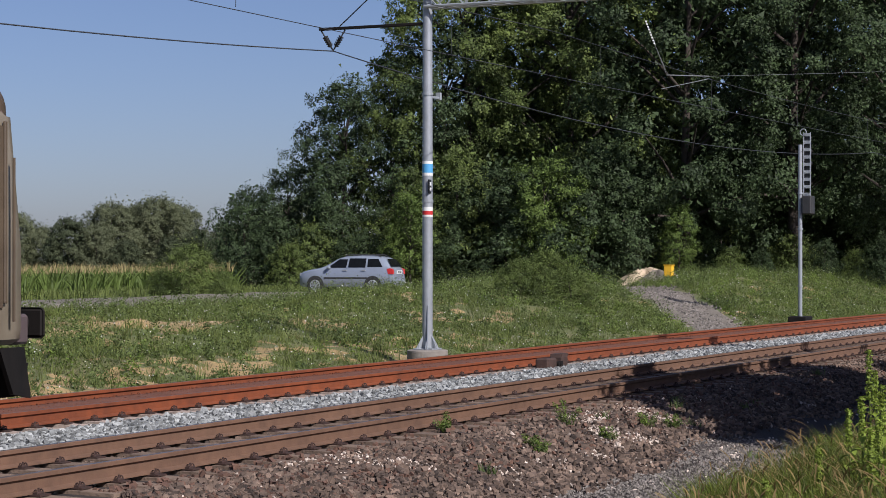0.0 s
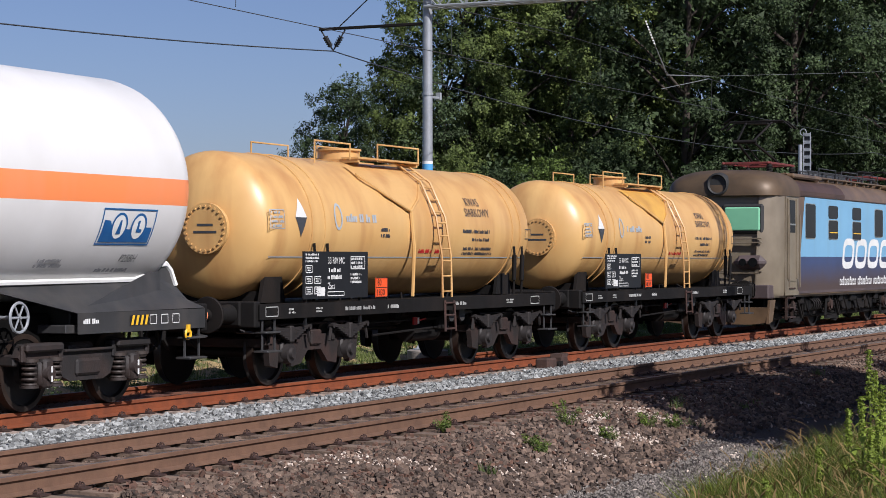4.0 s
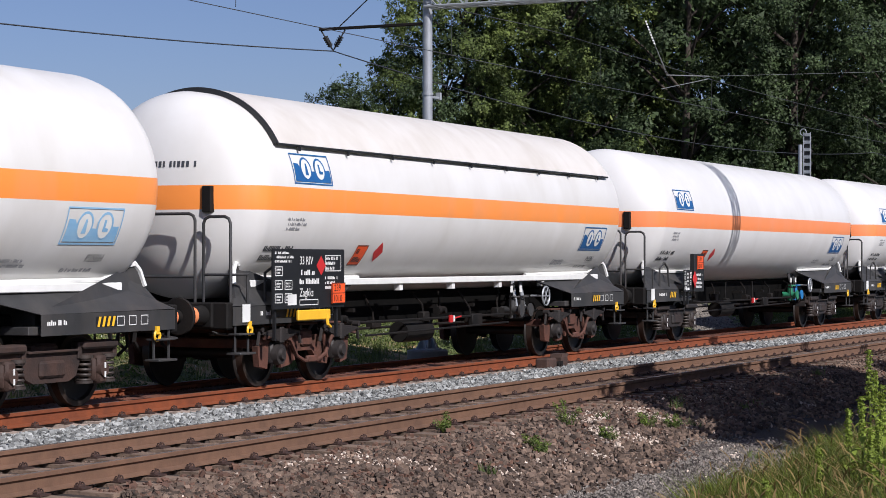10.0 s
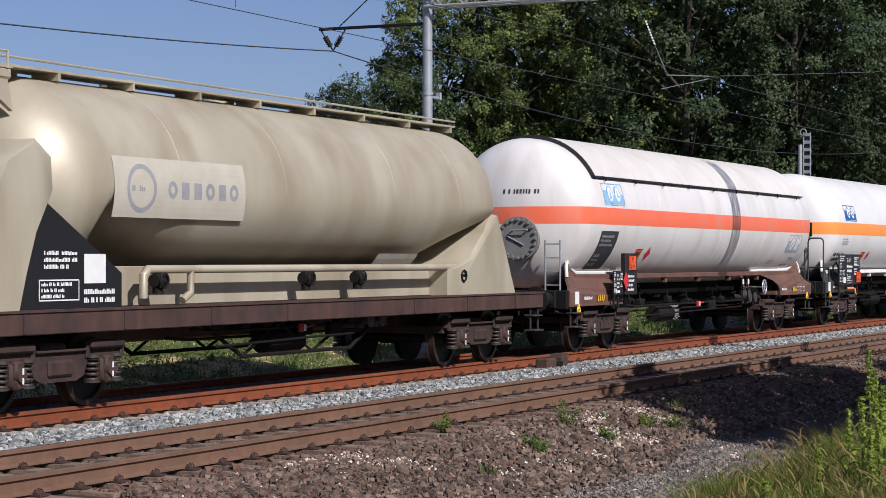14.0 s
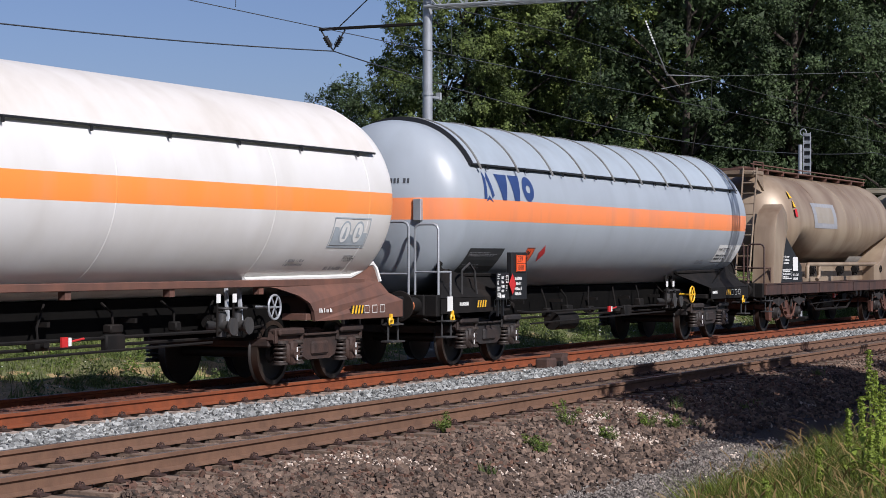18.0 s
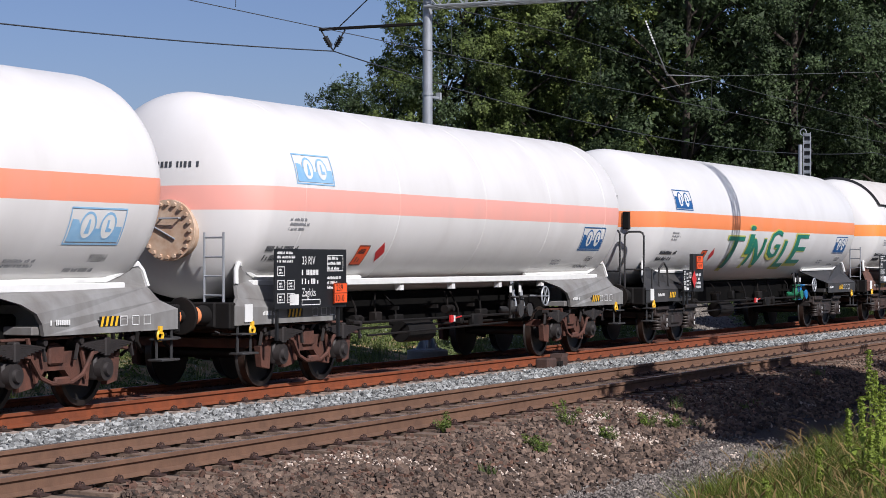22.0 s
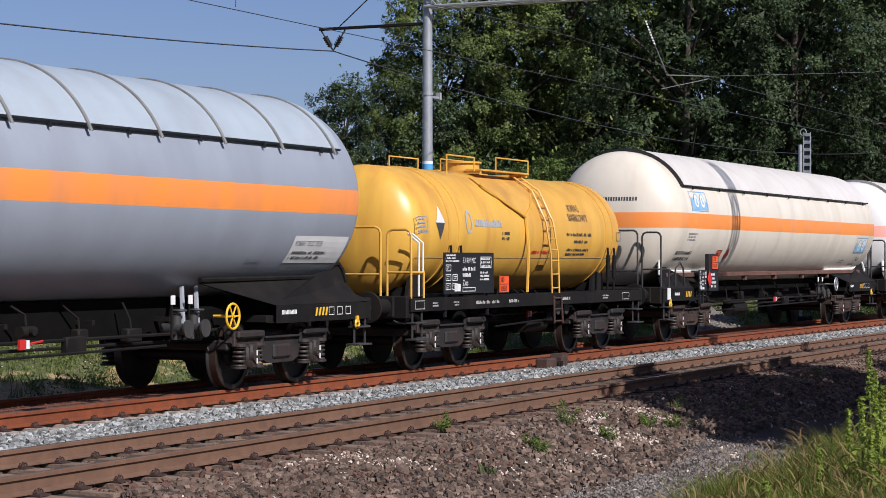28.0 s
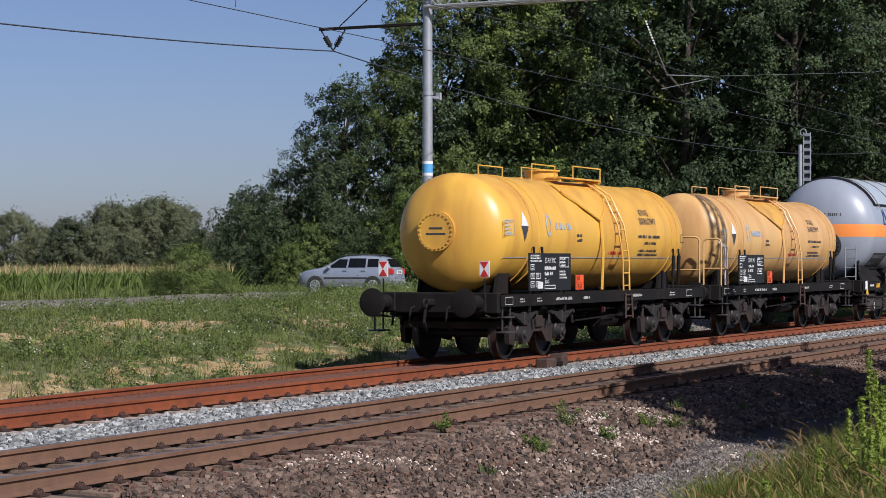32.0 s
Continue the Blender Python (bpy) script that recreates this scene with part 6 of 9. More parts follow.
    for e in (-1, 1):
        for side in (-1, 1):
            d = Geo()
            x = -7.12 if e < 0 else 7.6
            y = side * 1.497
            for xx in (x - 0.36, x + 0.36):
                d.box(xx, y + side * 0.01, 2.3, 0.05, 0.04, 2.0, 0.01)
            d.box(x, y, 2.25, 0.66, 0.02, 2.0, 0.0)
            dr = part("cab_door", d, LOCO_GREY if e < 0 else LOCO_DIRTY, w)
            q = Geo()
            q.box(x, y + side * 0.012, 2.86, 0.46, 0.012, 0.8, 0)
            q.box(x, y + side * 0.02, 2.66, 0.48, 0.02, 0.04, 0, 1)
            part("door_window", q, [GLASS_DARK, CHROME], dr)
            hr = Geo()
            for xx in (x - 0.46, x + 0.44):
                hr.tube([(xx, y + side * 0.07, 1.1), (xx, y + side * 0.07, 2.9)], 0.018)
            part("handrail", hr, LOCO_GREY if e < 0 else LOCO_DIRTY, w, smooth=40)
            s = Geo()
            for k in range(4):
                s.box(x, side * 1.42, 0.35 + k * 0.24, 0.5, 0.2, 0.035, 0.006)
            for xx in (x - 0.25, x + 0.25):
                s.box(xx, side * 1.42, 0.72, 0.03, 0.06, 0.85)
            part("cab_steps", s, RUSTY, w)
        # cab front
        fx = e * (hb - 0.02)
        f = Geo()
        for side in (-1, 1):
            yc = side * 0.62
            f.box(e * (hb - 0.17), yc, 2.78, 0.12, 1.06, 0.74, 0.05)
            f.box(e * (hb - 0.125), yc, 2.78, 0.10, 0.90, 0.58, 0.03, 1)
        part("windscreen", f, [RUBBER, GLASS_GREEN], w, "green tinted windscreen in black rubber")
        cr, rows2 = Geo(), []
        for u in (0.0, 0.3, 0.55, 0.75, 0.88, 0.96, 1.0):
            xx = e * (hb - 2.0 + 1.93 * u)
            sw, sh = 0.60 + 0.40 * math.sqrt(1 - u ** 5), 0.35 + 0.65 * math.sqrt(1 - u ** 5)
            rows2.append([(xx, 1.525 * sw * math.copysign(abs(math.cos(a)) ** 0.6, math.cos(a)), 3.36 + 0.68 * sh * math.sin(a) ** 0.75) for a in np.linspace(0, math.pi, 21)])
        for rw in rows2:
            rw[0], rw[-1] = (rw[0][0], rw[0][1], 3.36), (rw[-1][0], rw[-1][1], 3.36)
        k = len(rows2[0])
        cr.add([p for rw in rows2 for p in rw], [(j * k + i, j * k + i + 1, (j + 1) * k + i + 1, (j + 1) * k + i) for j in range(6) for i in range(k - 1)] + [tuple(range(6 * k, 7 * k)), tuple(range(k))])
        cr.add([p for rw in rows2 for p in (rw[0], rw[-1])], [(2 * j, 2 * j + 1, 2 * j + 3, 2 * j + 2) for j in range(6)])
        part("cab_roof", cr, mat("loco_roof_gunmetal", lin((112, 91, 68)), lin((74, 62, 48)), 2.0, 0.5, 0.2, 0.05, 8, lin((48, 40, 34)), 0.5, (1.5, 1.5, 0.6)), w, smooth=60)
        b = Geo()
        b.lathe_x([(0, 0.30), (e * 0.18, 0.28), (e * 0.20, 0.24), (e * 0.14, 0.20), (e * 0.14, 0)], 0, 0, 24)
        part("headlamp", b, RUBBER, w, smooth=35, loc=(e * (hb - 0.22), 0, 3.64))
        for side in (-1, 1):
            lamp = Geo()
            lamp.box(0, 0, 0, 0.34, 0.80, 0.34, 0.14)
            lamp.cyl((e * 0.15, side * 0.12, 0), (e * 0.2, side * 0.12, 0), 0.11, n=16, slot=1)
            lamp.cyl((e * 0.15, -side * 0.14, 0), (e * 0.19, -side * 0.14, 0), 0.09, n=16, slot=2)
            part("marker_lamp", lamp, [LOCO_DARK, GLASS_DARK, GLASS_DARK], w, smooth=35, loc=(e * (hb - 0.03), side * 0.85, 1.72))
        tr = Geo()
        for z in (1.5, 2.2, 2.3):
            tr.box(e * (hb - 0.02), 0, z, 0.05, 2.3, 0.035, 0.01)
        tr.tube([(e * (hb + 0.08), -1.1, 1.45), (e * (hb + 0.08), 1.1, 1.45)], 0.02)
        part("front_rail", tr, LOCO_GREY, w)
        nb = Geo()
        nb.box(e * (hb + 0.01), 0.2, 1.75, 0.03, 0.9, 0.2)
        for k in range(6):
            nb.box(e * (hb + 0.028), -0.1 + k * 0.12, 1.75, 0.01, 0.07, 0.12, 0, 1)
        part("end_plate", nb, [mat("plate_crimson", lin((132, 30, 46)), lin((118, 28, 42)), 5, 0.5), WHITE], w, "red plate with white bars")
        h = Geo()
        h.box(e * (hb - 0.15), 0, 1.0, 0.5, 2.7, 0.34, 0.03)
        part("headstock", h, LOCO_DARK, w)
        pl = Geo()
        pl.prism([(-1.35, 0.62), (1.35, 0.62), (1.3, 0.25), (0.9, 0.2), (-0.9, 0.2), (-1.3, 0.25)], "x", e * (hb - 0.1), e * (hb + 0.08))
        for y in (-1.36, 1.30):
            pl.prism([(e * (hb - 0.45), 0.8), (e * (hb + 0.0), 0.8), (e * (hb + 0.12), 0.22), (e * (hb - 0.2), 0.28)], "y", y, y + 0.06)
        # front plough's shade is put into its colour: dark, the rear one brown
        part("snow_plough", pl, LOCO_BROWN if e < 0 else DARK, w)
        for side in (-1, 1):
            def plate_buffer():
                q = Geo()
                q.cyl((0, 0, 0), (0.3, 0, 0), 0.15, n=20)
                q.cyl((0.3, 0, 0), (0.58, 0, 0), 0.11, n=20)
                q.box(0.60, 0, 0, 0.05, 0.60, 0.36, 0.04)
                return q.mesh("buffer", DARK, 35)
            part("buffer", cached("plate_buffer", plate_buffer), None, w, loc=(e * (L / 2 - 0.62), side * 0.875, 1.05), rot=(0, 0, 0 if e > 0 else 180))
    # bogies
    for bx in (-4.65, 4.65):
        f = Geo()
        for side in (-1, 1):
            y = side * 1.12
            f.prism([(-2.9, 0.62), (-2.6, 0.84), (2.6, 0.84), (2.9, 0.62), (2.7, 0.55), (0.9, 0.50), (0.7, 0.36), (-0.7, 0.36), (-0.9, 0.50), (-2.7, 0.55)], "y", y - 0.06, y + 0.06)
            f.box(0, side * 1.2, 0.62, 1.0, 0.16, 0.34, 0.03)
            for k in range(4):
                f.torus((-0.3 + k * 0.2, side * 1.3, 0.62), "x", 0.14, 0.03, 12, 5)
        f.box(0, 0, 0.6, 0.7, 2.2, 0.3, 0.03)
        for e in (-2.7, 2.7):
            f.box(e, 0, 0.6, 0.14, 2.2, 0.16, 0.02)
        b = part("loco_bogie", f, DARK, w, smooth=35, loc=(bx, 0, 0))
        for e in (-1.75, 1.75):
            axle(b, e, 0.60)
            for side in (-1, 1):
                a = Geo()
                a.cyl((0, 0, 0), (0, side * 0.3, 0), 0.17, n=18)
                a.cyl((0, side * 0.3, 0), (0, side * 0.34, 0), 0.12, n=18)
                a.box(0, side * 0.1, 0, 0.3, 0.16, 0.3, 0.03)
                part("axlebox", a, RUSTY, b, smooth=35, loc=(e, side * 1.0, 0.60))
                s = Geo()
                for d in (-0.36, 0.36):
                    for k in range(5):
                        s.torus((d, 0, -0.16 + k * 0.07), "z", 0.09, 0.024, 12, 5)
                    s.tube([(d * 1.2, side * 0.1, 0.2), (d * 1.9, side * 0.14, -0.25)], 0.03)
                s.prism([(-0.5, -0.33), (0.5, -0.33), (0.42, -0.24), (-0.42, -0.24)], "y", side * 0.05, side * 0.13)
                part("coil_spring", s, DARK, b, smooth=40, loc=(e, side * 1.2, 0.55))
                bk = Geo()
                bk.prism([(-0.30, -0.4), (0.0, -0.46), (0.26, -0.36), (0.2, -0.26), (-0.22, -0.28)], "y", -0.04, 0.04)
                bk.tube([(0.1, 0, 0.4), (0.5, 0, -0.28)], 0.035)
                part("brake_gear", bk, DARK, b, smooth=40, loc=(e + 0.55, side * 1.26, 0.6))
    un = Geo()
    un.box(0, 0, 0.57, 15.4, 1.9, 0.60, 0.03)
    for k in range(12):
        un.box(-6.9 + k * 1.25, -1.24, 0.78, 0.16 + 0.2 * (k % 3), 0.2, 0.26, 0.03)
        un.tube([(-6.6 + k * 1.25, -1.3, 0.85), (-6.5 + k * 1.25, -1.34, 0.55), (-6.2 + k * 1.25, -1.3, 0.40)], 0.022)
    for x, sx in ((-1.0, 0.9), (0.3, 1.1), (1.4, 0.6)):
        un.box(x, -1.05, 0.62, sx, 0.4, 0.42, 0.04)
        un.box(x, 1.05, 0.62, sx, 0.4, 0.42, 0.04)
    un.tube([(-7.5, -1.3, 0.86), (7.5, -1.3, 0.86)], 0.03)
    part("underfloor_box", un, DARK, w)
    # roof gear
    r = Geo()
    for y in (-1.0, 1.0):
        r.box(0.3, y, 3.97, 13.0, 0.16, 0.04, 0.01)
        for k in range(14):
            r.box(-6 + k * 0.95, y, 3.9, 0.05, 0.1, 0.12)
    r.box(-4.8, 0, 3.92, 2.6, 2.5, 0.12, 0.04)
    r.box(4.9, 0, 3.92, 2.6, 2.5, 0.12, 0.04)
    part("roof_walkway", r, LOCO_BROWN, w)
    rr = Geo()
    for y in (-0.75, -0.5):
        rr.tube([(-3.2, y, 4.16), (4.0, y, 4.16)], 0.022)
        for k in range(6):
            rr.tube([(-3.0 + k * 1.3, y, 3.98), (-3.0 + k * 1.3, y, 4.16)], 0.03)
    for k in range(3):
        rr.tube([(-2.6 + k * 2.3, -0.9, 4.0), (-2.6 + k * 2.3, -0.9, 4.24), (-0.9 + k * 2.3, -0.9, 4.24), (-0.9 + k * 2.3, -0.9, 4.0)], 0.014)
    rr.box(1.0, 0.2, 4.1, 3.2, 0.9, 0.2, 0.04)
    part("roof_conductor", rr, WIRE, w, smooth=40)
    for bx, up in ((-5.1, True), (5.2, False)):
        for x in (-1.0, 1.0):
            for y in (-0.6, 0.6):
                b = Geo()
                for k in range(4):
                    b.cyl((bx + x, y, 3.98 + k * 0.06), (bx + x, y, 4.045 + k * 0.06), 0.10, 0.05, n=12)
                part("insulator", b, DARK, w, smooth=40)
        fr = Geo()
        for y in (-0.6, 0.6):
            fr.box(bx, y, 4.26, 2.3, 0.06, 0.06, 0.01)
        for x in (-1.0, 0, 1.0):
            fr.box(bx + x, 0, 4.26, 0.07, 1.3, 0.06, 0.01)
        pf = part("pantograph", fr, mat("pantograph_dull_red", lin((124, 48, 44)), lin((84, 44, 42)), 6, 0.6), w, "red-framed pantograph on the roof")
        a = Geo()
        if up:
            k1 = (bx - 1.15, 4.80)
            top = (bx + 0.05, 5.36)
            for y in (-0.35, 0.35):
                a.tube([(bx + 0.75, y, 4.3), (k1[0], y * 0.6, k1[1])], 0.035)
                a.tube([(k1[0], y * 0.6, k1[1]), (top[0], y, top[1])], 0.028)
            a.tube([(bx + 0.2, 0, 4.3), (k1[0] + 0.1, 0, k1[1] - 0.08)], 0.02)
            a.cyl((k1[0], -0.3, k1[1]), (k1[0], 0.3, k1[1]), 0.05, n=10)
        else:
            top = (bx + 0.2, 4.42)
            for y in (-0.35, 0.35):
                a.tube([(bx + 0.75, y, 4.3), (bx - 1.1, y * 0.6, 4.44), (top[0], y, top[1])], 0.035)
        for dx in (-0.2, 0.2):
            a.tube([(top[0] + dx, -0.95, top[1] - 0.18), (top[0] + dx, -0.7, top[1] + 0.02), (top[0] + dx, 0.7, top[1] + 0.02), (top[0] + dx, 0.95, top[1] - 0.18)], 0.025)
        a.box(top[0], 0, top[1] - 0.03, 0.44, 0.5, 0.04)
        part("pantograph_arm", a, DARK, pf, smooth=40)
    hn = Geo()
    hn.lathe_x([(0, 0.03), (0.3, 0.05), (0.45, 0.10)], 0, 0, 12)
    part("horn", hn, LOCO_BROWN, w, smooth=40, loc=(hb - 1.2, -0.4, 4.05))
    return w


# ---------- the train ----------
SPEED = 11.747
JOINTS = [1.3, -11.1, -23.3, -41.6, -59.85, -77.9, -94.5, -110.9, -129.2, -147.4, -163.4, -181.9, -200.4, -218.9, -235.4, -252.2, -268.7, -288.3, -300.5, -318.4, -331.3, -343.9]
TRAIN = []


def couple(ob, i):
    TRAIN.append((ob, (JOINTS[i] + JOINTS[i + 1]) / 2))
    return ob


def length(i):
    return JOINTS[i] - JOINTS[i + 1]


def add_sign_letters(w, R, zc, x, ink):
    """Emblem of three bars and three heavy blocks, as plain shapes."""
    sk, g = Skin(R, zc), Geo()
    z = 2.80
    for pts in ([(0.02, 0.0), (0.14, 0.0), (0.20, 0.42), (0.12, 0.56)], [(0.30, 0.56), (0.22, 0.42), (0.36, 0.02), (0.46, 0.08)], [(0.08, -0.06), (0.24, 0.08), (0.40, -0.06), (0.24, 0.0)]):
        sk.poly(g, [(x + a, z + b * 0.85) for a, b in pts])
    x += 0.62
    sk.poly(g, [(x, z + 0.44), (x + 0.52, z + 0.44), (x + 0.34, z), (x + 0.18, z)])
    x += 0.58
    sk.poly(g, [(x, z + 0.44), (x + 0.46, z + 0.44), (x + 0.34, z), (x + 0.12, z)])
    x += 0.54
    sk.ring(g, x + 0.24, z + 0.22, 0.25, 0.22, 0.15, 0, 20)
    part("company_sign", g, ink, w, "blue company emblem of plain shapes")


couple(locomotive(18.3), 0)
TRAIN[-1] = (TRAIN[-1][0], 1.3 + 9.15)
couple(acid_wagon("tank_wagon", "faded orange-yellow acid tank wagon with black frame", length(0), TANK_YEL2, 2), 0)
couple(acid_wagon("tank_wagon", "faded orange-yellow acid tank wagon with black frame", length(1), TANK_YEL2, 3), 1)
GW = "white gas tank wagon with an orange band"
couple(gas_tank_wagon("tank_wagon", GW + " and red labels", length(2), TANK_WHITE, seed=1, cover=DARKGREY), 2)
couple(gas_tank_wagon("tank_wagon", GW + " and coloured valves", length(3), TANK_WHITE, seed=4, rails=True, bracket=True), 3)
couple(gas_tank_wagon("tank_wagon", GW + " and end railings", length(4), TANK_WHITE, seed=2, rails=True, bracket=True), 4)
couple(gas_tank_wagon("tank_wagon", "white gas tank wagon with amber band and sunshield", length(5), TANK_WHITE2, seed=3, sill=WHITE, rails=True, bracket=True, shield=SHADE_W, bog="leaf", big_board=True, colour=False), 5)
couple(gas_tank_wagon("tank_wagon", GW + " and faded signs", length(6), TANK_WHITE2, seed=5, sill=WHITE, rails=True, bracket=True, low_ink=BLUE_FADED, big_board=True, bog="y25b", colour=False), 6)
couple(gas_tank_wagon("tank_wagon", "white gas tank wagon with sunshield and rusty brown cradle", length(7), mat("tank_white_coral_band", lin((219, 216, 212)), lin((203, 199, 194)), dirt=lin((166, 156, 146)), dirt_amt=0.4, band=(2.46, 2.79, lin((238, 112, 78))), **SHELL), seed=6, sill=BROWNFRAME, shield=SHADE_W, under=BROWNFRAME, ink=BLUE_FADED, low_ink=GREYLOGO, cover=CRADLE_GREY, ring=RED, panel=(1.25, 0.95, 1.60, 2.34),
                      bog="y25b", colour=False, seams=True, code=("239", "1010")), 7)
couple(hopper_wagon("hopper_wagon", "dusty beige powder silo wagon on brown frame", length(8), HOPPER, 2, True), 8)
couple(hopper_wagon("hopper_wagon", "rust-stained beige powder silo wagon", length(9), HOPPER2, 3, False), 9)
v1 = couple(gas_tank_wagon("tank_wagon", "light grey gas tank wagon with orange band and ribbed sunshield", length(10), TANK_GREY, seed=8, shield=SHADE_G, ribs=10, signs=False, under=DARK, edge=DARK,
                           rails=True, bracket=True, bog="y25", colour=False, hang=GALV, panel=(1.1, 1.45, 1.58, 1.98)), 10)
add_sign_letters(v1, 1.45, 2.68, -7.2, mat("sign_deep_blue", lin((38, 58, 104)), lin((46, 68, 116)), 5, 0.5))
couple(gas_tank_wagon("tank_wagon", "white gas tank wagon with sunshield and large black board", length(11), TANK_WHITE2, seed=9, sill=BROWNFRAME, shield=SHADE_W, under=BROWNFRAME, low_ink=GREYLOGO, top_sign=False, cover=GALV, ring=RED,
                      big_board=True, bog="y25b", colour=False, seams=True), 11)
tg = couple(gas_tank_wagon("tank_wagon", GW + " and green graffiti", length(12), TANK_WHITE, seed=10, rails=True, bracket=True), 12)
couple(gas_tank_wagon("tank_wagon", "white gas tank wagon with pale pink band", length(13), TANK_PINK, seed=11, sill=WHITE, under=CRADLE_GREY, ink=BLUE_FADED, cover=mat("cover_rusty_white", lin((206, 186, 164)), lin((168, 132, 104)), 7, 0.7, 0, 0.1, 20), big_board=True, bog="leaf", colour=False, seams=True), 13)
couple(gas_tank_wagon("tank_wagon", "white gas tank wagon with salmon band and stained flank", length(14), mat("tank_white_salmon_band", lin((222, 220, 217)), lin((210, 207, 203)), dirt=lin((176, 170, 164)), dirt_amt=0.18,
                      band=(2.46, 2.79, lin((240, 150, 120))), **SHELL), seed=12, ink=BLUE_FADED, sill=WHITE, under=CRADLE_GREY, low_ink=BLUE_FADED, rails=True, big_board=True, bog="leaf", colour=False), 14)
sc = couple(gas_tank_wagon("tank_wagon", "white gas tank wagon with pink band, sunshield and red scrawl", length(15), TANK_PINK, seed=13, sill=WHITE, under=CRADLE_GREY, ink=BLUE_FADED, low_ink=GREYLOGO, shield=SHADE_W, rails=True, big_board=True, bog="leaf", colour=False), 15)
couple(gas_tank_wagon("tank_wagon", "cream gas tank wagon with amber band and sunshield", length(16), TANK_CREAM, seed=14, sill=BROWNFRAME, ink=BLUE_FADED, low_ink=BLUE_FADED, shield=SHADE_W, rails=True, under=DARK, bog="y25b", colour=False, seams=True), 16)
couple(acid_wagon("tank_wagon", "bright yellow acid tank wagon with black frame", length(17), TANK_YEL, 4, True), 17)
v2 = couple(gas_tank_wagon("tank_wagon", "blue-grey gas tank wagon with orange band and ribbed sunshield", length(18), TANK_GREY2, seed=15, shield=SHADE_G, ribs=10, signs=False, under=DARK, edge=DARK, cover=DARKGREY, panel=(1.1, 1.45, 1.58, 1.98),
                           bog="y25", colour=False, code=("268", "1005")), 18)
add_sign_letters(v2, 1.45, 2.68, -6.65, MATS["sign_deep_blue"])
couple(acid_wagon("tank_wagon", "weathered orange-yellow acid tank wagon with white rails", length(19), TANK_YEL2, 6, True), 19)
couple(acid_wagon("tank_wagon", "yellow acid tank wagon with red and white tail boards", length(20), TANK_YEL, 5, last=True), 20)

# graffiti
sk = Skin(1.45, 2.68)
TAG = (("T", -3.33, 1.60, 1.14, 0.72), ("i", -1.78, 1.92, 0.34, 0.66), ("N", -1.38, 1.66, 0.96, 0.62), ("G", -0.10, 1.84, 0.95, 0.66), ("L", 1.22, 1.62, 0.72, 0.64), ("E", 2.18, 1.70, 1.05, 0.72))
for grow, material, name in ((0.0, mat("graffiti_teal", lin((28, 132, 104)), lin((24, 104, 96)), 4, 0.5), "graffiti"), (0.09, mat("graffiti_yellow", lin((196, 196, 92)), lin((180, 176, 80)), 4, 0.5), "graffiti_outline")):
    gg = Geo()
    for ch, x0, z0, wd, ht in TAG:
        vs, fs = cached(("text", ch), lambda: text_mesh(ch, 1.0))
        xs, zs = [p[0] for p in vs], [p[1] for p in vs]
        kx, kz = (wd + grow) / (max(xs) - min(xs)), (ht + grow) / (max(zs) - min(zs))
        for q, dx in enumerate((-0.035, 0.0, 0.035)):
            sk.cloth(gg, [(x0 + dx - grow * 0.9 + (p[0] - min(xs)) * kx, z0 - grow * 0.7 + (p[1] - min(zs)) * kz) for p in vs], fs, 0, (0.007 if not grow else 0.002) + q * 0.0015)
    part(name, gg, material, tg, "teal graffiti lettering edged with yellow" if not grow else "")
gg = Geo()
strokes = [[(-3.05, 1.7), (-2.95, 2.3), (-2.98, 2.95)], [(-3.1, 2.28), (-2.6, 2.4), (-2.5, 2.2), (-2.9, 2.05), (-2.45, 1.95), (-2.4, 1.72), (-3.0, 1.66)], [(-2.25, 1.9), (-2.3, 2.6), (-1.95, 2.2), (-1.9, 2.75), (-1.85, 3.15)],
           [(-2.3, 2.85), (-2.0, 3.2), (-1.7, 3.0), (-1.75, 3.3)], [(-1.75, 1.95), (-1.7, 2.25)], [(-1.5, 2.3), (-0.7, 2.9), (-0.3, 3.15)], [(-1.1, 3.2), (-0.8, 2.5), (-1.25, 1.8)], [(-1.5, 2.0), (-0.9, 2.3), (-0.2, 2.75)], [(-0.3, 2.7), (-0.45, 2.3), (-0.9, 2.0), (-1.6, 1.75), (-3.0, 1.62)]]
for st in strokes:
    for a, b in zip(st[:-1], st[1:]):
        d = Vector((b[0] - a[0], b[1] - a[1])).normalized() * 0.022
        sk.poly(gg, [(a[0] - d.y, a[1] + d.x), (a[0] + d.y, a[1] - d.x), (b[0] + d.y, b[1] - d.x), (b[0] - d.y, b[1] + d.x)])
part("graffiti", gg, mat("graffiti_dull_red", lin((202, 124, 122)), lin((214, 160, 156)), 4, 0.6), sc, "thin dull red scrawl")


def motions():
    for ob, s0 in TRAIN:
        rows = []
        t = 0.0
        while t <= 32.001:
            rows.append((t, pose_on_track(s0 + SPEED * t)))
            t += 1.0
        walk(ob, rows)


# ---------- line-side equipment ----------
def from_eye(bearing, d):
    return EYE[0] + d * np.sin(np.radians(bearing)), EYE[1] + d * np.cos(np.radians(bearing))


MX, MY = 38.15, 3.13


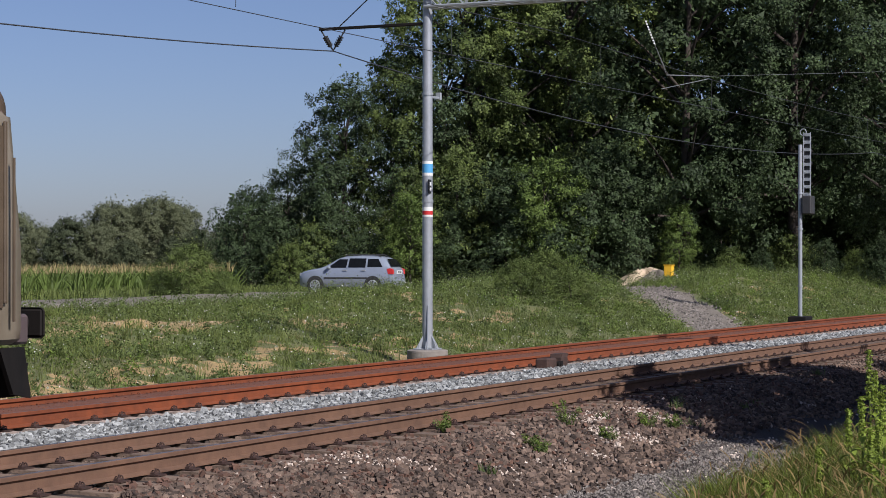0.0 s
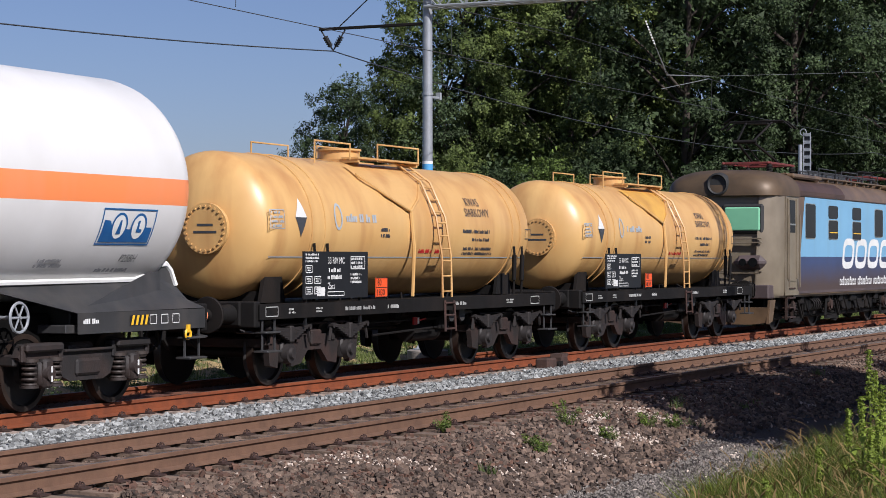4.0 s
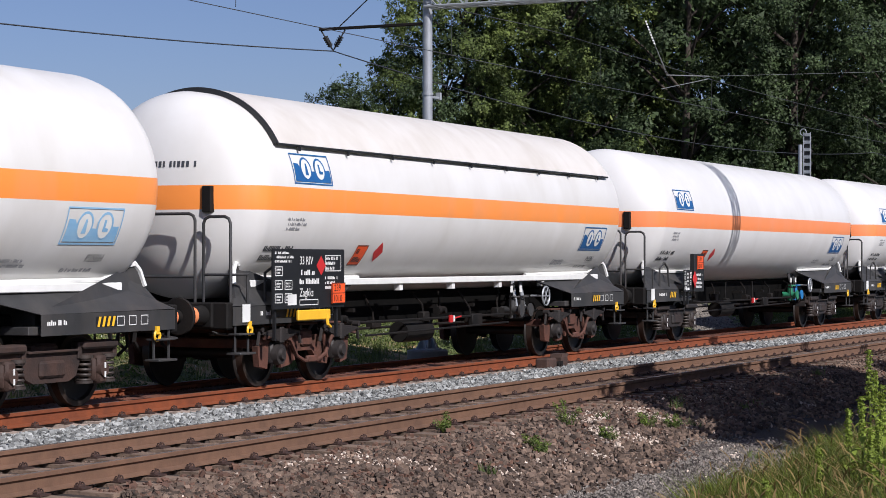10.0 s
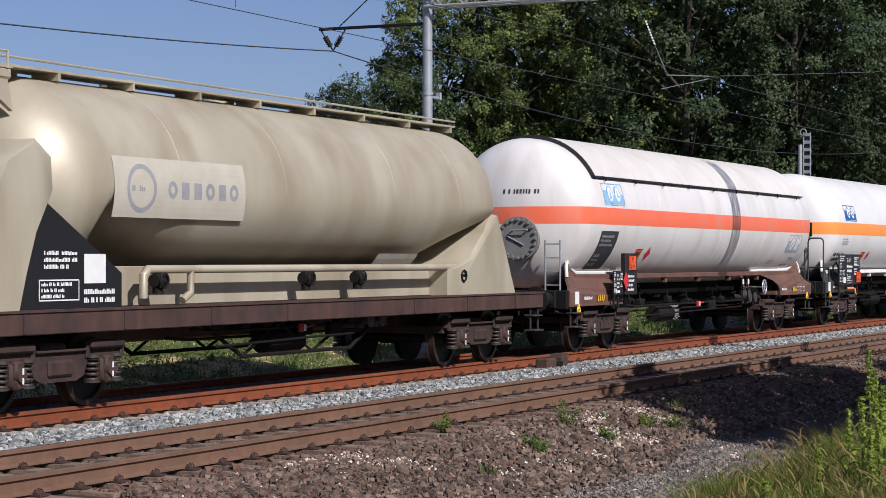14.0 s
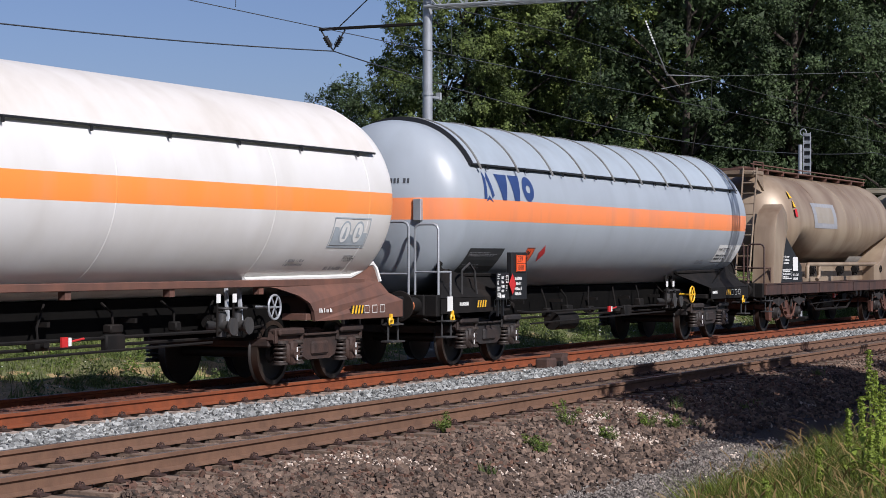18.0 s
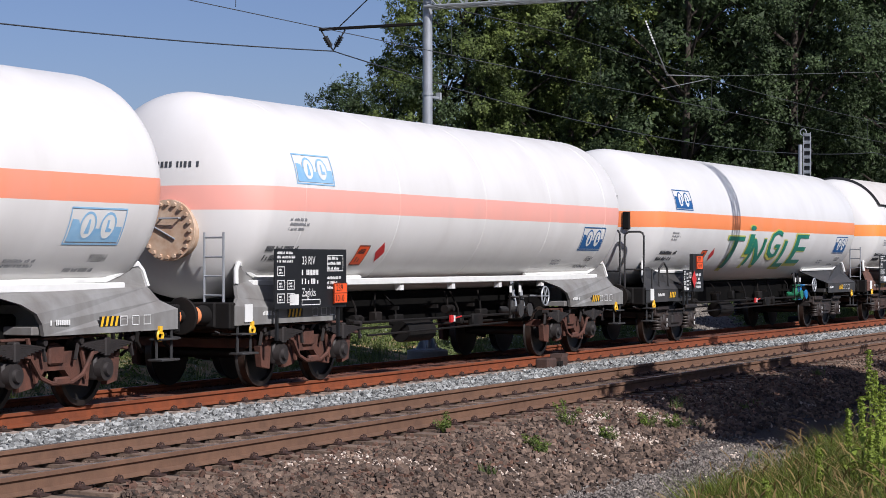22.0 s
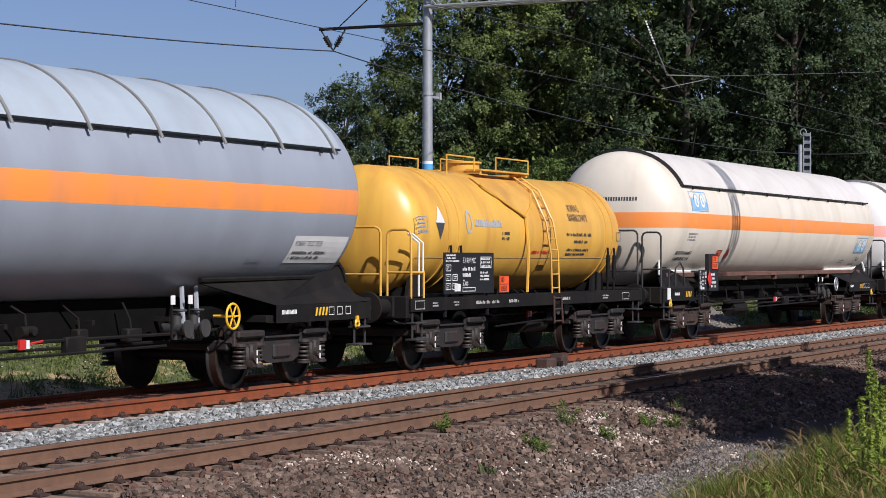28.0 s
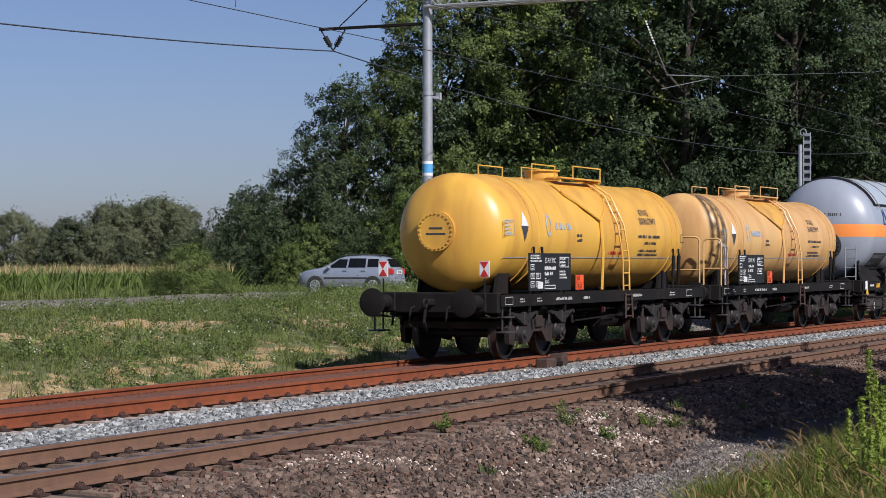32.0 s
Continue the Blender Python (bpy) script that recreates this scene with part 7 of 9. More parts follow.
def mast():
    m = tagged(new("catenary_mast"), "grey steel catenary mast on a round concrete footing", "catenary mast")
    m.location = (MX, MY, 0)
    g = Geo()
    g.cyl((0, 0, -0.02), (0, 0, 3.0), 0.105, n=24)
    g.cyl((0, 0, 3.0), (0, 0, 9.2), 0.105, 0.095, n=24)
    for z in (5.15, 2.95):
        g.cyl((0, 0, z), (0, 0, z + 0.05), 0.118, n=24)
    part("pole", g, GALV, m, smooth=40)
    for z0, z1, mt in ((3.50, 3.56, WHITE), (3.56, 3.74, mat("band_sky_blue", lin((86, 160, 208)), lin((78, 150, 198)), 6, 0.5)), (3.74, 3.80, WHITE), (2.66, 2.70, WHITE), (2.70, 2.78, RED), (2.78, 2.86, WHITE)):
        b = Geo()
        b.cyl((0, 0, z0), (0, 0, z1), 0.108, n=24)
        part("painted_band", b, mt, m, smooth=40)
    b = Geo()
    b.box(-0.07, -0.09, 3.28, 0.14, 0.02, 0.28)
    b.box(-0.07, -0.102, 3.33, 0.06, 0.004, 0.07, 0, 1)
    b.box(-0.07, -0.102, 3.22, 0.06, 0.004, 0.07, 0, 1)
    part("mast_plate", b, [BLACK, WHITE], m)
    f = Geo()
    f.box(0, 0, -0.045, 0.44, 0.44, 0.03, 0.005)
    for k in range(6):
        a = k * math.pi / 3 + 0.3
        c, s = math.cos(a), math.sin(a)
        f.add([(0.10 * c - 0.008 * s, 0.10 * s + 0.008 * c, 0.24), (0.10 * c + 0.008 * s, 0.10 * s - 0.008 * c, 0.24), (0.25 * c + 0.008 * s, 0.25 * s - 0.008 * c, -0.03), (0.25 * c - 0.008 * s, 0.25 * s + 0.008 * c, -0.03),
               (0.1 * c, 0.1 * s, -0.03)], [(0, 1, 2, 3), (0, 3, 4), (1, 2, 4)])
        f.cyl((0.2 * c, 0.2 * s, -0.03), (0.2 * c, 0.2 * s, 0.04), 0.018, n=6)
    part("base_flange", f, GALV, m)
    c = Geo()
    c.cyl((0, 0, -0.7), (0, 0, -0.08), 0.42, n=32)
    c.cyl((0, 0, -0.08), (0, 0, -0.06), 0.42, 0.39, n=32)
    part("footing", c, mat("footing_concrete", lin((150, 142, 132)), lin((118, 110, 102)), 4, 0.9, 0, 0.5, 20), m, smooth=40)
    e = Geo()
    e.tube([(-0.1, -0.06, 0.85), (-0.12, -0.06, 0.3), (-0.2, -0.1, 0.0), (-0.22, -0.1, -0.1)], 0.014)
    part("earth_cable", e, GALV, m, smooth=40)
    lat = Geo()
    for y in (-0.16, 0.16):
        for z in (6.95, 7.25):
            lat.tube([(y, 0, z), (y, -4.6, z)], 0.035, 6)
    for k in range(15):
        y0, y1 = -k * 0.3, -(k + 1) * 0.3
        for x in (-0.16, 0.16):
            lat.tube([(x, y0, 6.95 if k % 2 else 7.25), (x, y1, 7.25 if k % 2 else 6.95)], 0.016)
        lat.tube([(-0.16, y0, 6.95), (0.16, y1, 6.95)], 0.016)
    part("lattice_arm", lat, GALV, m, smooth=40)
    br = Geo()
    br.box(0, 1.28, 6.62, 0.08, 2.5, 0.06, 0.01)
    br.tube([(0, 2.05, 6.66), (0, 0.0, 8.3)], 0.012)
    part("feeder_bracket", br, DARK, m)
    for y0 in (1.92, 2.48):
        i = Geo()
        a, b2 = Vector((0, y0, 6.58)), Vector((0, 2.2, 6.16))
        i.tube([a, b2], 0.016)
        for k in range(5):
            q = a.lerp(b2, 0.32 + k * 0.10)
            i.cyl(q, a.lerp(b2, 0.38 + k * 0.10), 0.065, 0.04, n=12)
        part("insulator", i, RUBBER, m, smooth=40)
    cl = Geo()
    cl.box(0.25, -0.05, 5.12, 0.4, 0.05, 0.05)
    cl.box(0.42, -0.05, 5.15, 0.06, 0.12, 0.16, 0.01)
    part("clamp", cl, GALV, m)


mast()


def lattice_mast(x, y, H):
    """Square lattice mast on the near side of the line."""
    m = tagged(new("lattice_mast"), "tall grey steel lattice mast on concrete footing", "catenary mast")
    z0 = float(ground_z(x, y))
    m.location = (x, y, z0)
    g = Geo()
    h = 0.17
    for a in (-h, h):
        for b in (-h, h):
            g.tube([(a, b, 0), (a, b, H)], 0.042, 6)
    for k in range(int(H / 0.5)):
        z = 0.3 + k * 0.5
        d = 1 if k % 2 else -1
        for s in (-h, h):
            g.tube([(-h * d, s, z), (h * d, s, z + 0.46)], 0.016, 5)
            g.tube([(s, -h * d, z), (s, h * d, z + 0.46)], 0.016, 5)
    part("lattice", g, GALV, m, smooth=40)
    f = Geo()
    f.box(0, 0, 0.0, 0.8, 0.8, 0.5, 0.04)
    part("footing", f, CONCRETE, m)


lattice_mast(42.9, -7.0, 10.9)


def wire(name, label, pts, r, sag):
    """Cable through fixed points with a little sag in each span."""
    g = Geo()
    for a, b, sg in zip(pts[:-1], pts[1:], sag):
        a, b = Vector(a), Vector(b)
        n = 24
        line = []
        for k in range(n + 1):
            t = k / n
            p = a.lerp(b, t)
            p.z -= sg * 4 * t * (1 - t)
            line.append(p)
        g.tube(line, r, 5)
    return tagged(part(name, g, WIRE, smooth=60), label, "wire")


NEXT = 45.0
sm = 37.9                    # chainage of the mast
spans = [sm - 2 * NEXT, sm - NEXT, sm, sm + NEXT, sm + 2 * NEXT]
for yc, nm in ((0.0, "railway track"),):
    z = 5.46
    g = Geo()
    ss = np.arange(-60, 150, 2.0)
    g.tube([on_track(s, yc + 0.18 * math.sin(s * 0.07), z) for s in ss], 0.007, 5)
    tagged(part("contact_wire", g, WIRE, smooth=60), "dark contact wire above the " + nm, "wire")
    g = Geo()
    line = []
    for s in np.arange(-50, 128, 1.5):
        t = ((s - sm) / NEXT) % 1.0
        line.append(on_track(s, yc, 6.35 - 0.25 * 4 * t * (1 - t)))
    g.tube(line, 0.007, 5)
    tagged(part("messenger_wire", g, WIRE, smooth=60), "dark catenary messenger wire above the " + nm, "wire")
    for k in range(-6, 14):
        s = sm + k * 7.5 + 3.0
        if not -10 < s < 120:
            continue
        t = ((s - sm) / NEXT) % 1.0
        d = Geo()
        d.tube([on_track(s, yc, z), on_track(s, yc, 6.35 - 0.25 * 4 * t * (1 - t))], 0.005, 4)
        tagged(part("dropper_wire", d, WIRE), "thin dropper between contact and messenger wire", "wire", group="dropper wires")
fp = [on_track(sm + k * NEXT, 5.33, 6.12) for k in (-2, -1, 0, 1, 2)]
fp[2] = Vector((MX, MY + 2.2, 6.15))
wire("feeder_wire", "dark feeder cable on the field side", fp, 0.013, (0.75, 0.75, 0.75, 0.75))

# registration arm of the next support
ra = tagged(new("registration_arm"), "thin grey registration arm with white insulator", "catenary arm")
a, b, c = on_track(43.71, 0.0, 7.11), on_track(45.12, 0.0, 6.02), on_track(48.22, 0.0, 6.24)
g = Geo()
g.tube([a.lerp(b, 0.45), b], 0.009)
g.tube([a.lerp(b, 0.45), b + Vector((0.1, 0, 0))], 0.008)
g.tube([b, c], 0.012)
g.tube([on_track(44.73, 0, 5.67), on_track(48.1, 0, 6.16)], 0.009)
g.tube([c, on_track(56, 0, 6.92), on_track(65.5, 0.0, 7.76)], 0.004)
part("arm", g, mat("arm_dull_grey", lin((128, 130, 130)), lin((100, 102, 102)), 5, 0.6), ra, smooth=40)
g = Geo()
for k in range(9):
    g.cyl(a.lerp(b, k * 0.05), a.lerp(b, k * 0.05 + 0.03), 0.022, 0.014, n=10)
part("insulator", g, WHITE, ra, smooth=40)


def signal():
    x, y = from_eye(74.05, 68.0)
    s = tagged(new("signal_post"), "slim grey railway signal post with caged ladder", "signal post")
    s.location = (x, y, -0.2)
    g = Geo()
    g.cyl((0, 0, 0), (0, 0, 5.7), 0.065, n=16)
    for z in (1.1, 2.95, 4.1):
        g.cyl((0, 0, z), (0, 0, z + 0.05), 0.085, n=16)
    part("pole", g, GALV, s, smooth=40)
    l = Geo()
    for d in (0.10, 0.30):
        l.tube([(d * 0.4, -d, 4.0), (d * 0.4, -d, 6.1)], 0.018)
    for k in range(9):
        l.tube([(0.04, -0.1, 4.1 + k * 0.24), (0.12, -0.3, 4.1 + k * 0.24)], 0.014)
        l.box(0.08, -0.2, 4.1 + k * 0.24, 0.05, 0.2, 0.10)
    l.torus((0.0, -0.1, 6.1), "x", 0.1, 0.018, 16, 5)
    part("ladder", l, GALV, s, smooth=40)
    b = Geo()
    b.box(0.1, -0.24, 3.75, 0.5, 0.3, 0.6, 0.03)
    part("relay_box", b, DARKGREY, s)
    h = Geo()
    h.box(0.16, -0.2, 5.2, 0.05, 0.24, 1.6, 0.02)
    h.cyl((0.18, -0.2, 5.5), (0.36, -0.2, 5.5), 0.1, n=16)
    h.cyl((0.18, -0.2, 5.1), (0.36, -0.2, 5.1), 0.1, n=16)
    part("signal_head", h, DARKGREY, s, smooth=40)
    f = Geo()
    f.box(0, 0, 0.05, 0.8, 0.6, 0.22, 0.03)
    part("footing", f, DARK, s)


signal()


def trackside_box():
    o = tagged(new("trackside_device"), "rusty brown rail lubricator boxes bolted beside the rail", "track device")
    o.matrix_world = pose_on_track(35.4, -1.12, -0.26)
    g = Geo()
    g.box(-0.28, 0, 0.12, 0.44, 0.26, 0.24, 0.03)
    g.box(0.34, 0, 0.13, 0.30, 0.26, 0.26, 0.03)
    g.box(0.05, 0.04, 0.08, 0.5, 0.12, 0.08, 0.02)
    g.prism([(0.20, 0.24), (0.5, 0.24), (0.52, 0.30), (0.22, 0.29)], "y", -0.12, 0.12)
    part("housing", g, mat("device_rust", lin((78, 56, 47)), lin((50, 38, 34)), 9, 0.85, 0, 0.3, 40), o)
    h = Geo()
    for x in (-0.02, 0.12):
        h.cyl((x, -0.08, 0.12), (x, -0.16, 0.12), 0.05, n=12)
    part("bolt", h, DARK, o, smooth=40)


trackside_box()


def yellow_box():
    x, y = from_eye(70.5, 86)
    o = tagged(new("marker_box"), "small bright yellow cable marker box in the grass", "marker box")
    o.location = (x, y, float(ground_z(x, y)))
    g = Geo()
    g.box(0, 0, 0.42, 0.32, 0.34, 0.46, 0.02)
    g.box(0, 0, 0.66, 0.36, 0.38, 0.04, 0.01)
    part("housing", g, YELLOW, o)
    g = Geo()
    g.box(0, 0, 0.1, 0.06, 0.06, 0.4)
    part("post", g, YELLOW, o)


yellow_box()


def heap(name, bearing, d, rx, ry, h, material, label):
    x, y = from_eye(bearing, d)
    g = Geo()
    n, m = 8, 28
    vs = [(x, y, float(ground_z(x, y)) + h)]
    for j in range(1, n + 1):
        for i in range(m):
            a = 2 * math.pi * i / m
            r = j / n
            px, py = x + rx * r * math.cos(a), y + ry * r * math.sin(a)
            vs.append((px, py, float(ground_z(px, py)) - 0.05 + h * max(0, 1 - r ** 1.3) * (1 + 0.25 * math.sin(3 * a + 1))))
    fs = [(0, 1 + i, 1 + (i + 1) % m) for i in range(m)]
    fs += [(1 + (j - 1) * m + i, 1 + j * m + i, 1 + j * m + (i + 1) % m, 1 + (j - 1) * m + (i + 1) % m) for j in range(1, n) for i in range(m)]
    g.add(vs, fs)
    tagged(part(name, g, material, smooth=60), label, "heap")


heap("sand_heap", 69.85, 90, 1.7, 2.0, 0.72, SAND, "low heap of pale sand beside the path")
heap("gravel_heap", 70.15, 88, 1.0, 1.2, 0.55, ROADM, "small heap of grey gravel by the path")

deb = Geo()
deb.box(0, 0, 0, 0.24, 0.05, 0.03, 0.012)
deb.box(0.12, 0.01, 0, 0.05, 0.08, 0.035, 0.012)
deb.box(-0.12, -0.01, 0, 0.05, 0.07, 0.035, 0.012)
o = part("litter", deb, WHITE)
o.matrix_world = pose_on_track(19.0, NEAR_Y - 0.62, -0.10 + NEAR_Z) @ pose(0, 0, 0, 0, 0, 12)
tagged(o, "scrap of white plastic lying by the rail", "litter")


def car():
    o = tagged(new("estate_car"), "parked silver estate car on the gravel road", "car")
    x, y = from_eye(61.75, 80.5)
    o.matrix_world = Matrix.Translation((x, y, float(ground_z(x, y)) + 0.04)) @ Matrix.Rotation(math.atan2(0.989, -0.144), 4, "Z") @ Matrix.Diagonal((0.93, 0.93, 0.95, 1))
    # stations from nose to tail: x, waist height, roof height, half width, half roof width
    st = [(2.10, 0.62, 0.66, 0.50, 0.40), (2.04, 0.72, 0.78, 0.66, 0.50), (1.88, 0.80, 0.86, 0.76, 0.60), (1.55, 0.87, 0.93, 0.81, 0.66), (1.10, 0.92, 1.00, 0.83, 0.70), (0.85, 0.94, 1.10, 0.83, 0.66), (0.35, 0.96, 1.38, 0.835, 0.56),
          (0.05, 0.97, 1.46, 0.835, 0.55), (-0.6, 0.99, 1.49, 0.835, 0.56), (-1.2, 1.00, 1.47, 0.83, 0.555), (-1.55, 1.01, 1.42, 0.825, 0.54), (-1.72, 1.02, 1.36, 0.81, 0.53), (-1.96, 1.0, 1.04, 0.79, 0.66), (-2.08, 0.90, 0.92, 0.75, 0.66), (-2.12, 0.62, 0.64, 0.72, 0.60)]

    def side_y(xx, z):
        xs = [-q[0] for q in st]
        zb, zt, wd, wr = (float(np.interp(-xx, xs, [q[k] for q in st])) for k in (1, 2, 3, 4))
        t = min(max((z - zb) / max(zt - zb, 1e-3), 0), 1)
        return wd - 0.02 - (wd - 0.02 - wr) * t ** 1.25

    b = Geo()
    rows = []
    for xx, zb, zt, wd, wr in st:
        lo = 0.24 if abs(xx) < 1.9 else 0.30
        half = [(wd - 0.10, lo), (wd - 0.01, min(0.40, zb - 0.05)), (wd, min(0.62, zb - 0.02)), (wd - 0.02, zb)]
        half += [(wd - 0.02 - (wd - 0.02 - wr) * t ** 1.25, zb + (zt - zb) * t) for t in (0.3, 0.6, 0.85)] + [(wr - 0.03, zt), (wr * 0.6, zt + 0.025), (0.0, zt + 0.035)]
        rows.append([(xx, -a, z) for a, z in half] + [(xx, a, z) for a, z in half[-2::-1]])
    n = len(rows[0])
    b.add([p for r in rows for p in r], [(j * n + i, j * n + (i + 1) % n, (j + 1) * n + (i + 1) % n, (j + 1) * n + i) for j in range(len(rows) - 1) for i in range(n)] + [tuple(range(n)), tuple(range((len(rows) - 1) * n, len(rows) * n))])
    part("body", b, CAR_SILVER, o, smooth=38)

    def patch(name, x0, x1, x2, x3, za, zc, m, sgn, lift=0.012):
        """Pane between a lower edge x0..x1 and an upper edge x3..x2, following the flank."""
        g = Geo()
        k = 6
        vs = []
        for j in range(k + 1):
            t = j / k
            a, c2 = x0 + (x3 - x0) * t, x1 + (x2 - x1) * t
            for i in range(k + 1):
                xx, z = a + (c2 - a) * i / k, za + (zc - za) * t
                vs.append((xx, sgn * (side_y(xx, z) + lift), z))
        g.add(vs, [(j * (k + 1) + i, j * (k + 1) + i + 1, (j + 1) * (k + 1) + i + 1, (j + 1) * (k + 1) + i) for j in range(k) for i in range(k)])
        return part(name, g, m, o, smooth=60)
    for sgn in (-1, 1):
        patch("side_window", 0.74, -0.08, -0.10, 0.28, 1.02, 1.36, GLASS_DARK, sgn)
        patch("side_window", -0.16, -0.92, -0.90, -0.17, 1.03, 1.395, GLASS_DARK, sgn)
        patch("side_window", -1.0, -1.66, -1.42, -0.98, 1.05, 1.375, GLASS_DARK, sgn)
        patch("door_seam", -0.10, -0.13, -0.13, -0.10, 0.34, 1.0, RUBBER, sgn, 0.004)
        patch("door_seam", 0.86, 0.84, 0.84, 0.86, 0.34, 0.92, RUBBER, sgn, 0.004)
        for xx in (-0.02, -0.84):
            g = Geo()
            g.box(xx, sgn * 0.835, 0.90, 0.20, 0.03, 0.035, 0.01)
            part("door_handle", g, CHROME, o)
        g = Geo()
        g.box(-0.05, sgn * 0.835, 0.60, 1.9, 0.025, 0.07, 0.008)
        part("side_moulding", g, RUBBER, o)
        g = Geo()
        g.tube([(0.1, sgn * 0.50, 1.48), (-0.1, sgn * 0.50, 1.54), (-1.3, sgn * 0.50, 1.535), (-1.5, sgn * 0.50, 1.45)], 0.022)
        part("roof_rail", g, RUBBER, o, smooth=40)
        g = Geo()
        g.box(0.66, sgn * 0.90, 1.03, 0.14, 0.18, 0.13, 0.04)
        part("door_mirror", g, CAR_SILVER, o)
        g = Geo()
        g.prism([(-1.90, 0.76), (-2.11, 0.76), (-2.09, 0.94), (-1.99, 1.0), (-1.84, 0.97)], "y", sgn * 0.62, sgn * 0.798)
        part("tail_light", g, RED, o, "red tail light")
        g = Geo()
        g.box(1.92, sgn * 0.56, 0.73, 0.24, 0.28, 0.15, 0.04)
        part("headlight", g, GALV, o)
        for wx in (1.28, -1.24):
            ar = Geo()
            ar.cyl((0, sgn * 0.3, 0), (0, sgn * 0.842, 0), 0.365, n=28)
            part("wheel_arch", ar, RUBBER, o, smooth=40, loc=(wx, 0, 0.33))
            t = Geo()
            t.cyl((0, -0.1, 0), (0, 0.1, 0), 0.31, n=28)
            ty = part("wheel", t, RUBBER, o, smooth=40, loc=(wx, sgn * 0.762, 0.31))
            r = Geo()
            r.torus((0, sgn * 0.10, 0), "y", 0.20, 0.02, 28, 6)
            r.cyl((0, sgn * 0.08, 0), (0, sgn * 0.115, 0), 0.05, n=12)
            for k in range(9):
                a = k * 2 * math.pi / 9
                r.box(0.11 * math.cos(a), sgn * 0.105, 0.11 * math.sin(a), 0.19, 0.02, 0.045, 0, 0, Matrix.Rotation(-a, 3, "Y"))
            part("rim", r, GALV, ty, smooth=40)
    g = Geo()
    g.add([(-1.775, -0.50, 1.375), (-1.775, 0.50, 1.375), (-2.02, 0.64, 1.075), (-2.02, -0.64, 1.075)], [(0, 1, 2, 3)])
    part("rear_window", g, GLASS_DARK, o)
    g = Geo()
    g.box(-2.12, 0, 0.84, 0.03, 0.60, 0.13)
    for k in range(5):
        g.box(-2.14, -0.18 + k * 0.09, 0.84, 0.006, 0.05, 0.07, 0, 1)
    part("rear_plate", g, [WHITE, BLACK], o)
    g = Geo()
    g.box(-2.08, 0, 0.46, 0.14, 1.5, 0.24, 0.05)
    part("rear_bumper", g, CAR_SILVER, o)


car()


# ---------- trees and plants ----------
def leaf_tris(p, n, size, r):
    """One small triangular leaf at each point, facing roughly along n."""
    n = n / (np.linalg.norm(n, axis=1, keepdims=True) + 1e-9)
    u = np.cross(n, r.normal(0, 1, p.shape))
    u /= np.linalg.norm(u, axis=1, keepdims=True) + 1e-9
    v = np.cross(n, u)
    sz = size * r.uniform(0.6, 1.35, (len(p), 1))
    return np.stack([p - u * sz, p - v * sz * 0.75, p + u * sz * 0.7 + v * sz * 0.75], 1).reshape(-1, 3)


def leaf_cloud(name, centres, radii, per, size, material, seed, flat=0.75):
    """Many small leaves gathered in clumps."""
    r = np.random.default_rng(seed)
    c = np.repeat(np.asarray(centres), per, 0)
    rad = np.repeat(np.asarray(radii), per)[:, None]
    d = r.normal(0, 1, c.shape)
    d /= np.linalg.norm(d, axis=1, keepdims=True)
    p = c + d * rad * r.uniform(0.25, 1.0, (len(c), 1)) ** 0.6 * np.array([1, 1, flat])
    q = leaf_tris(p, d + r.normal(0, 0.5, c.shape) + np.array([0, 0, 0.35]), size, r)
    return raw(name, q, np.arange(len(q)).reshape(-1, 3), material)


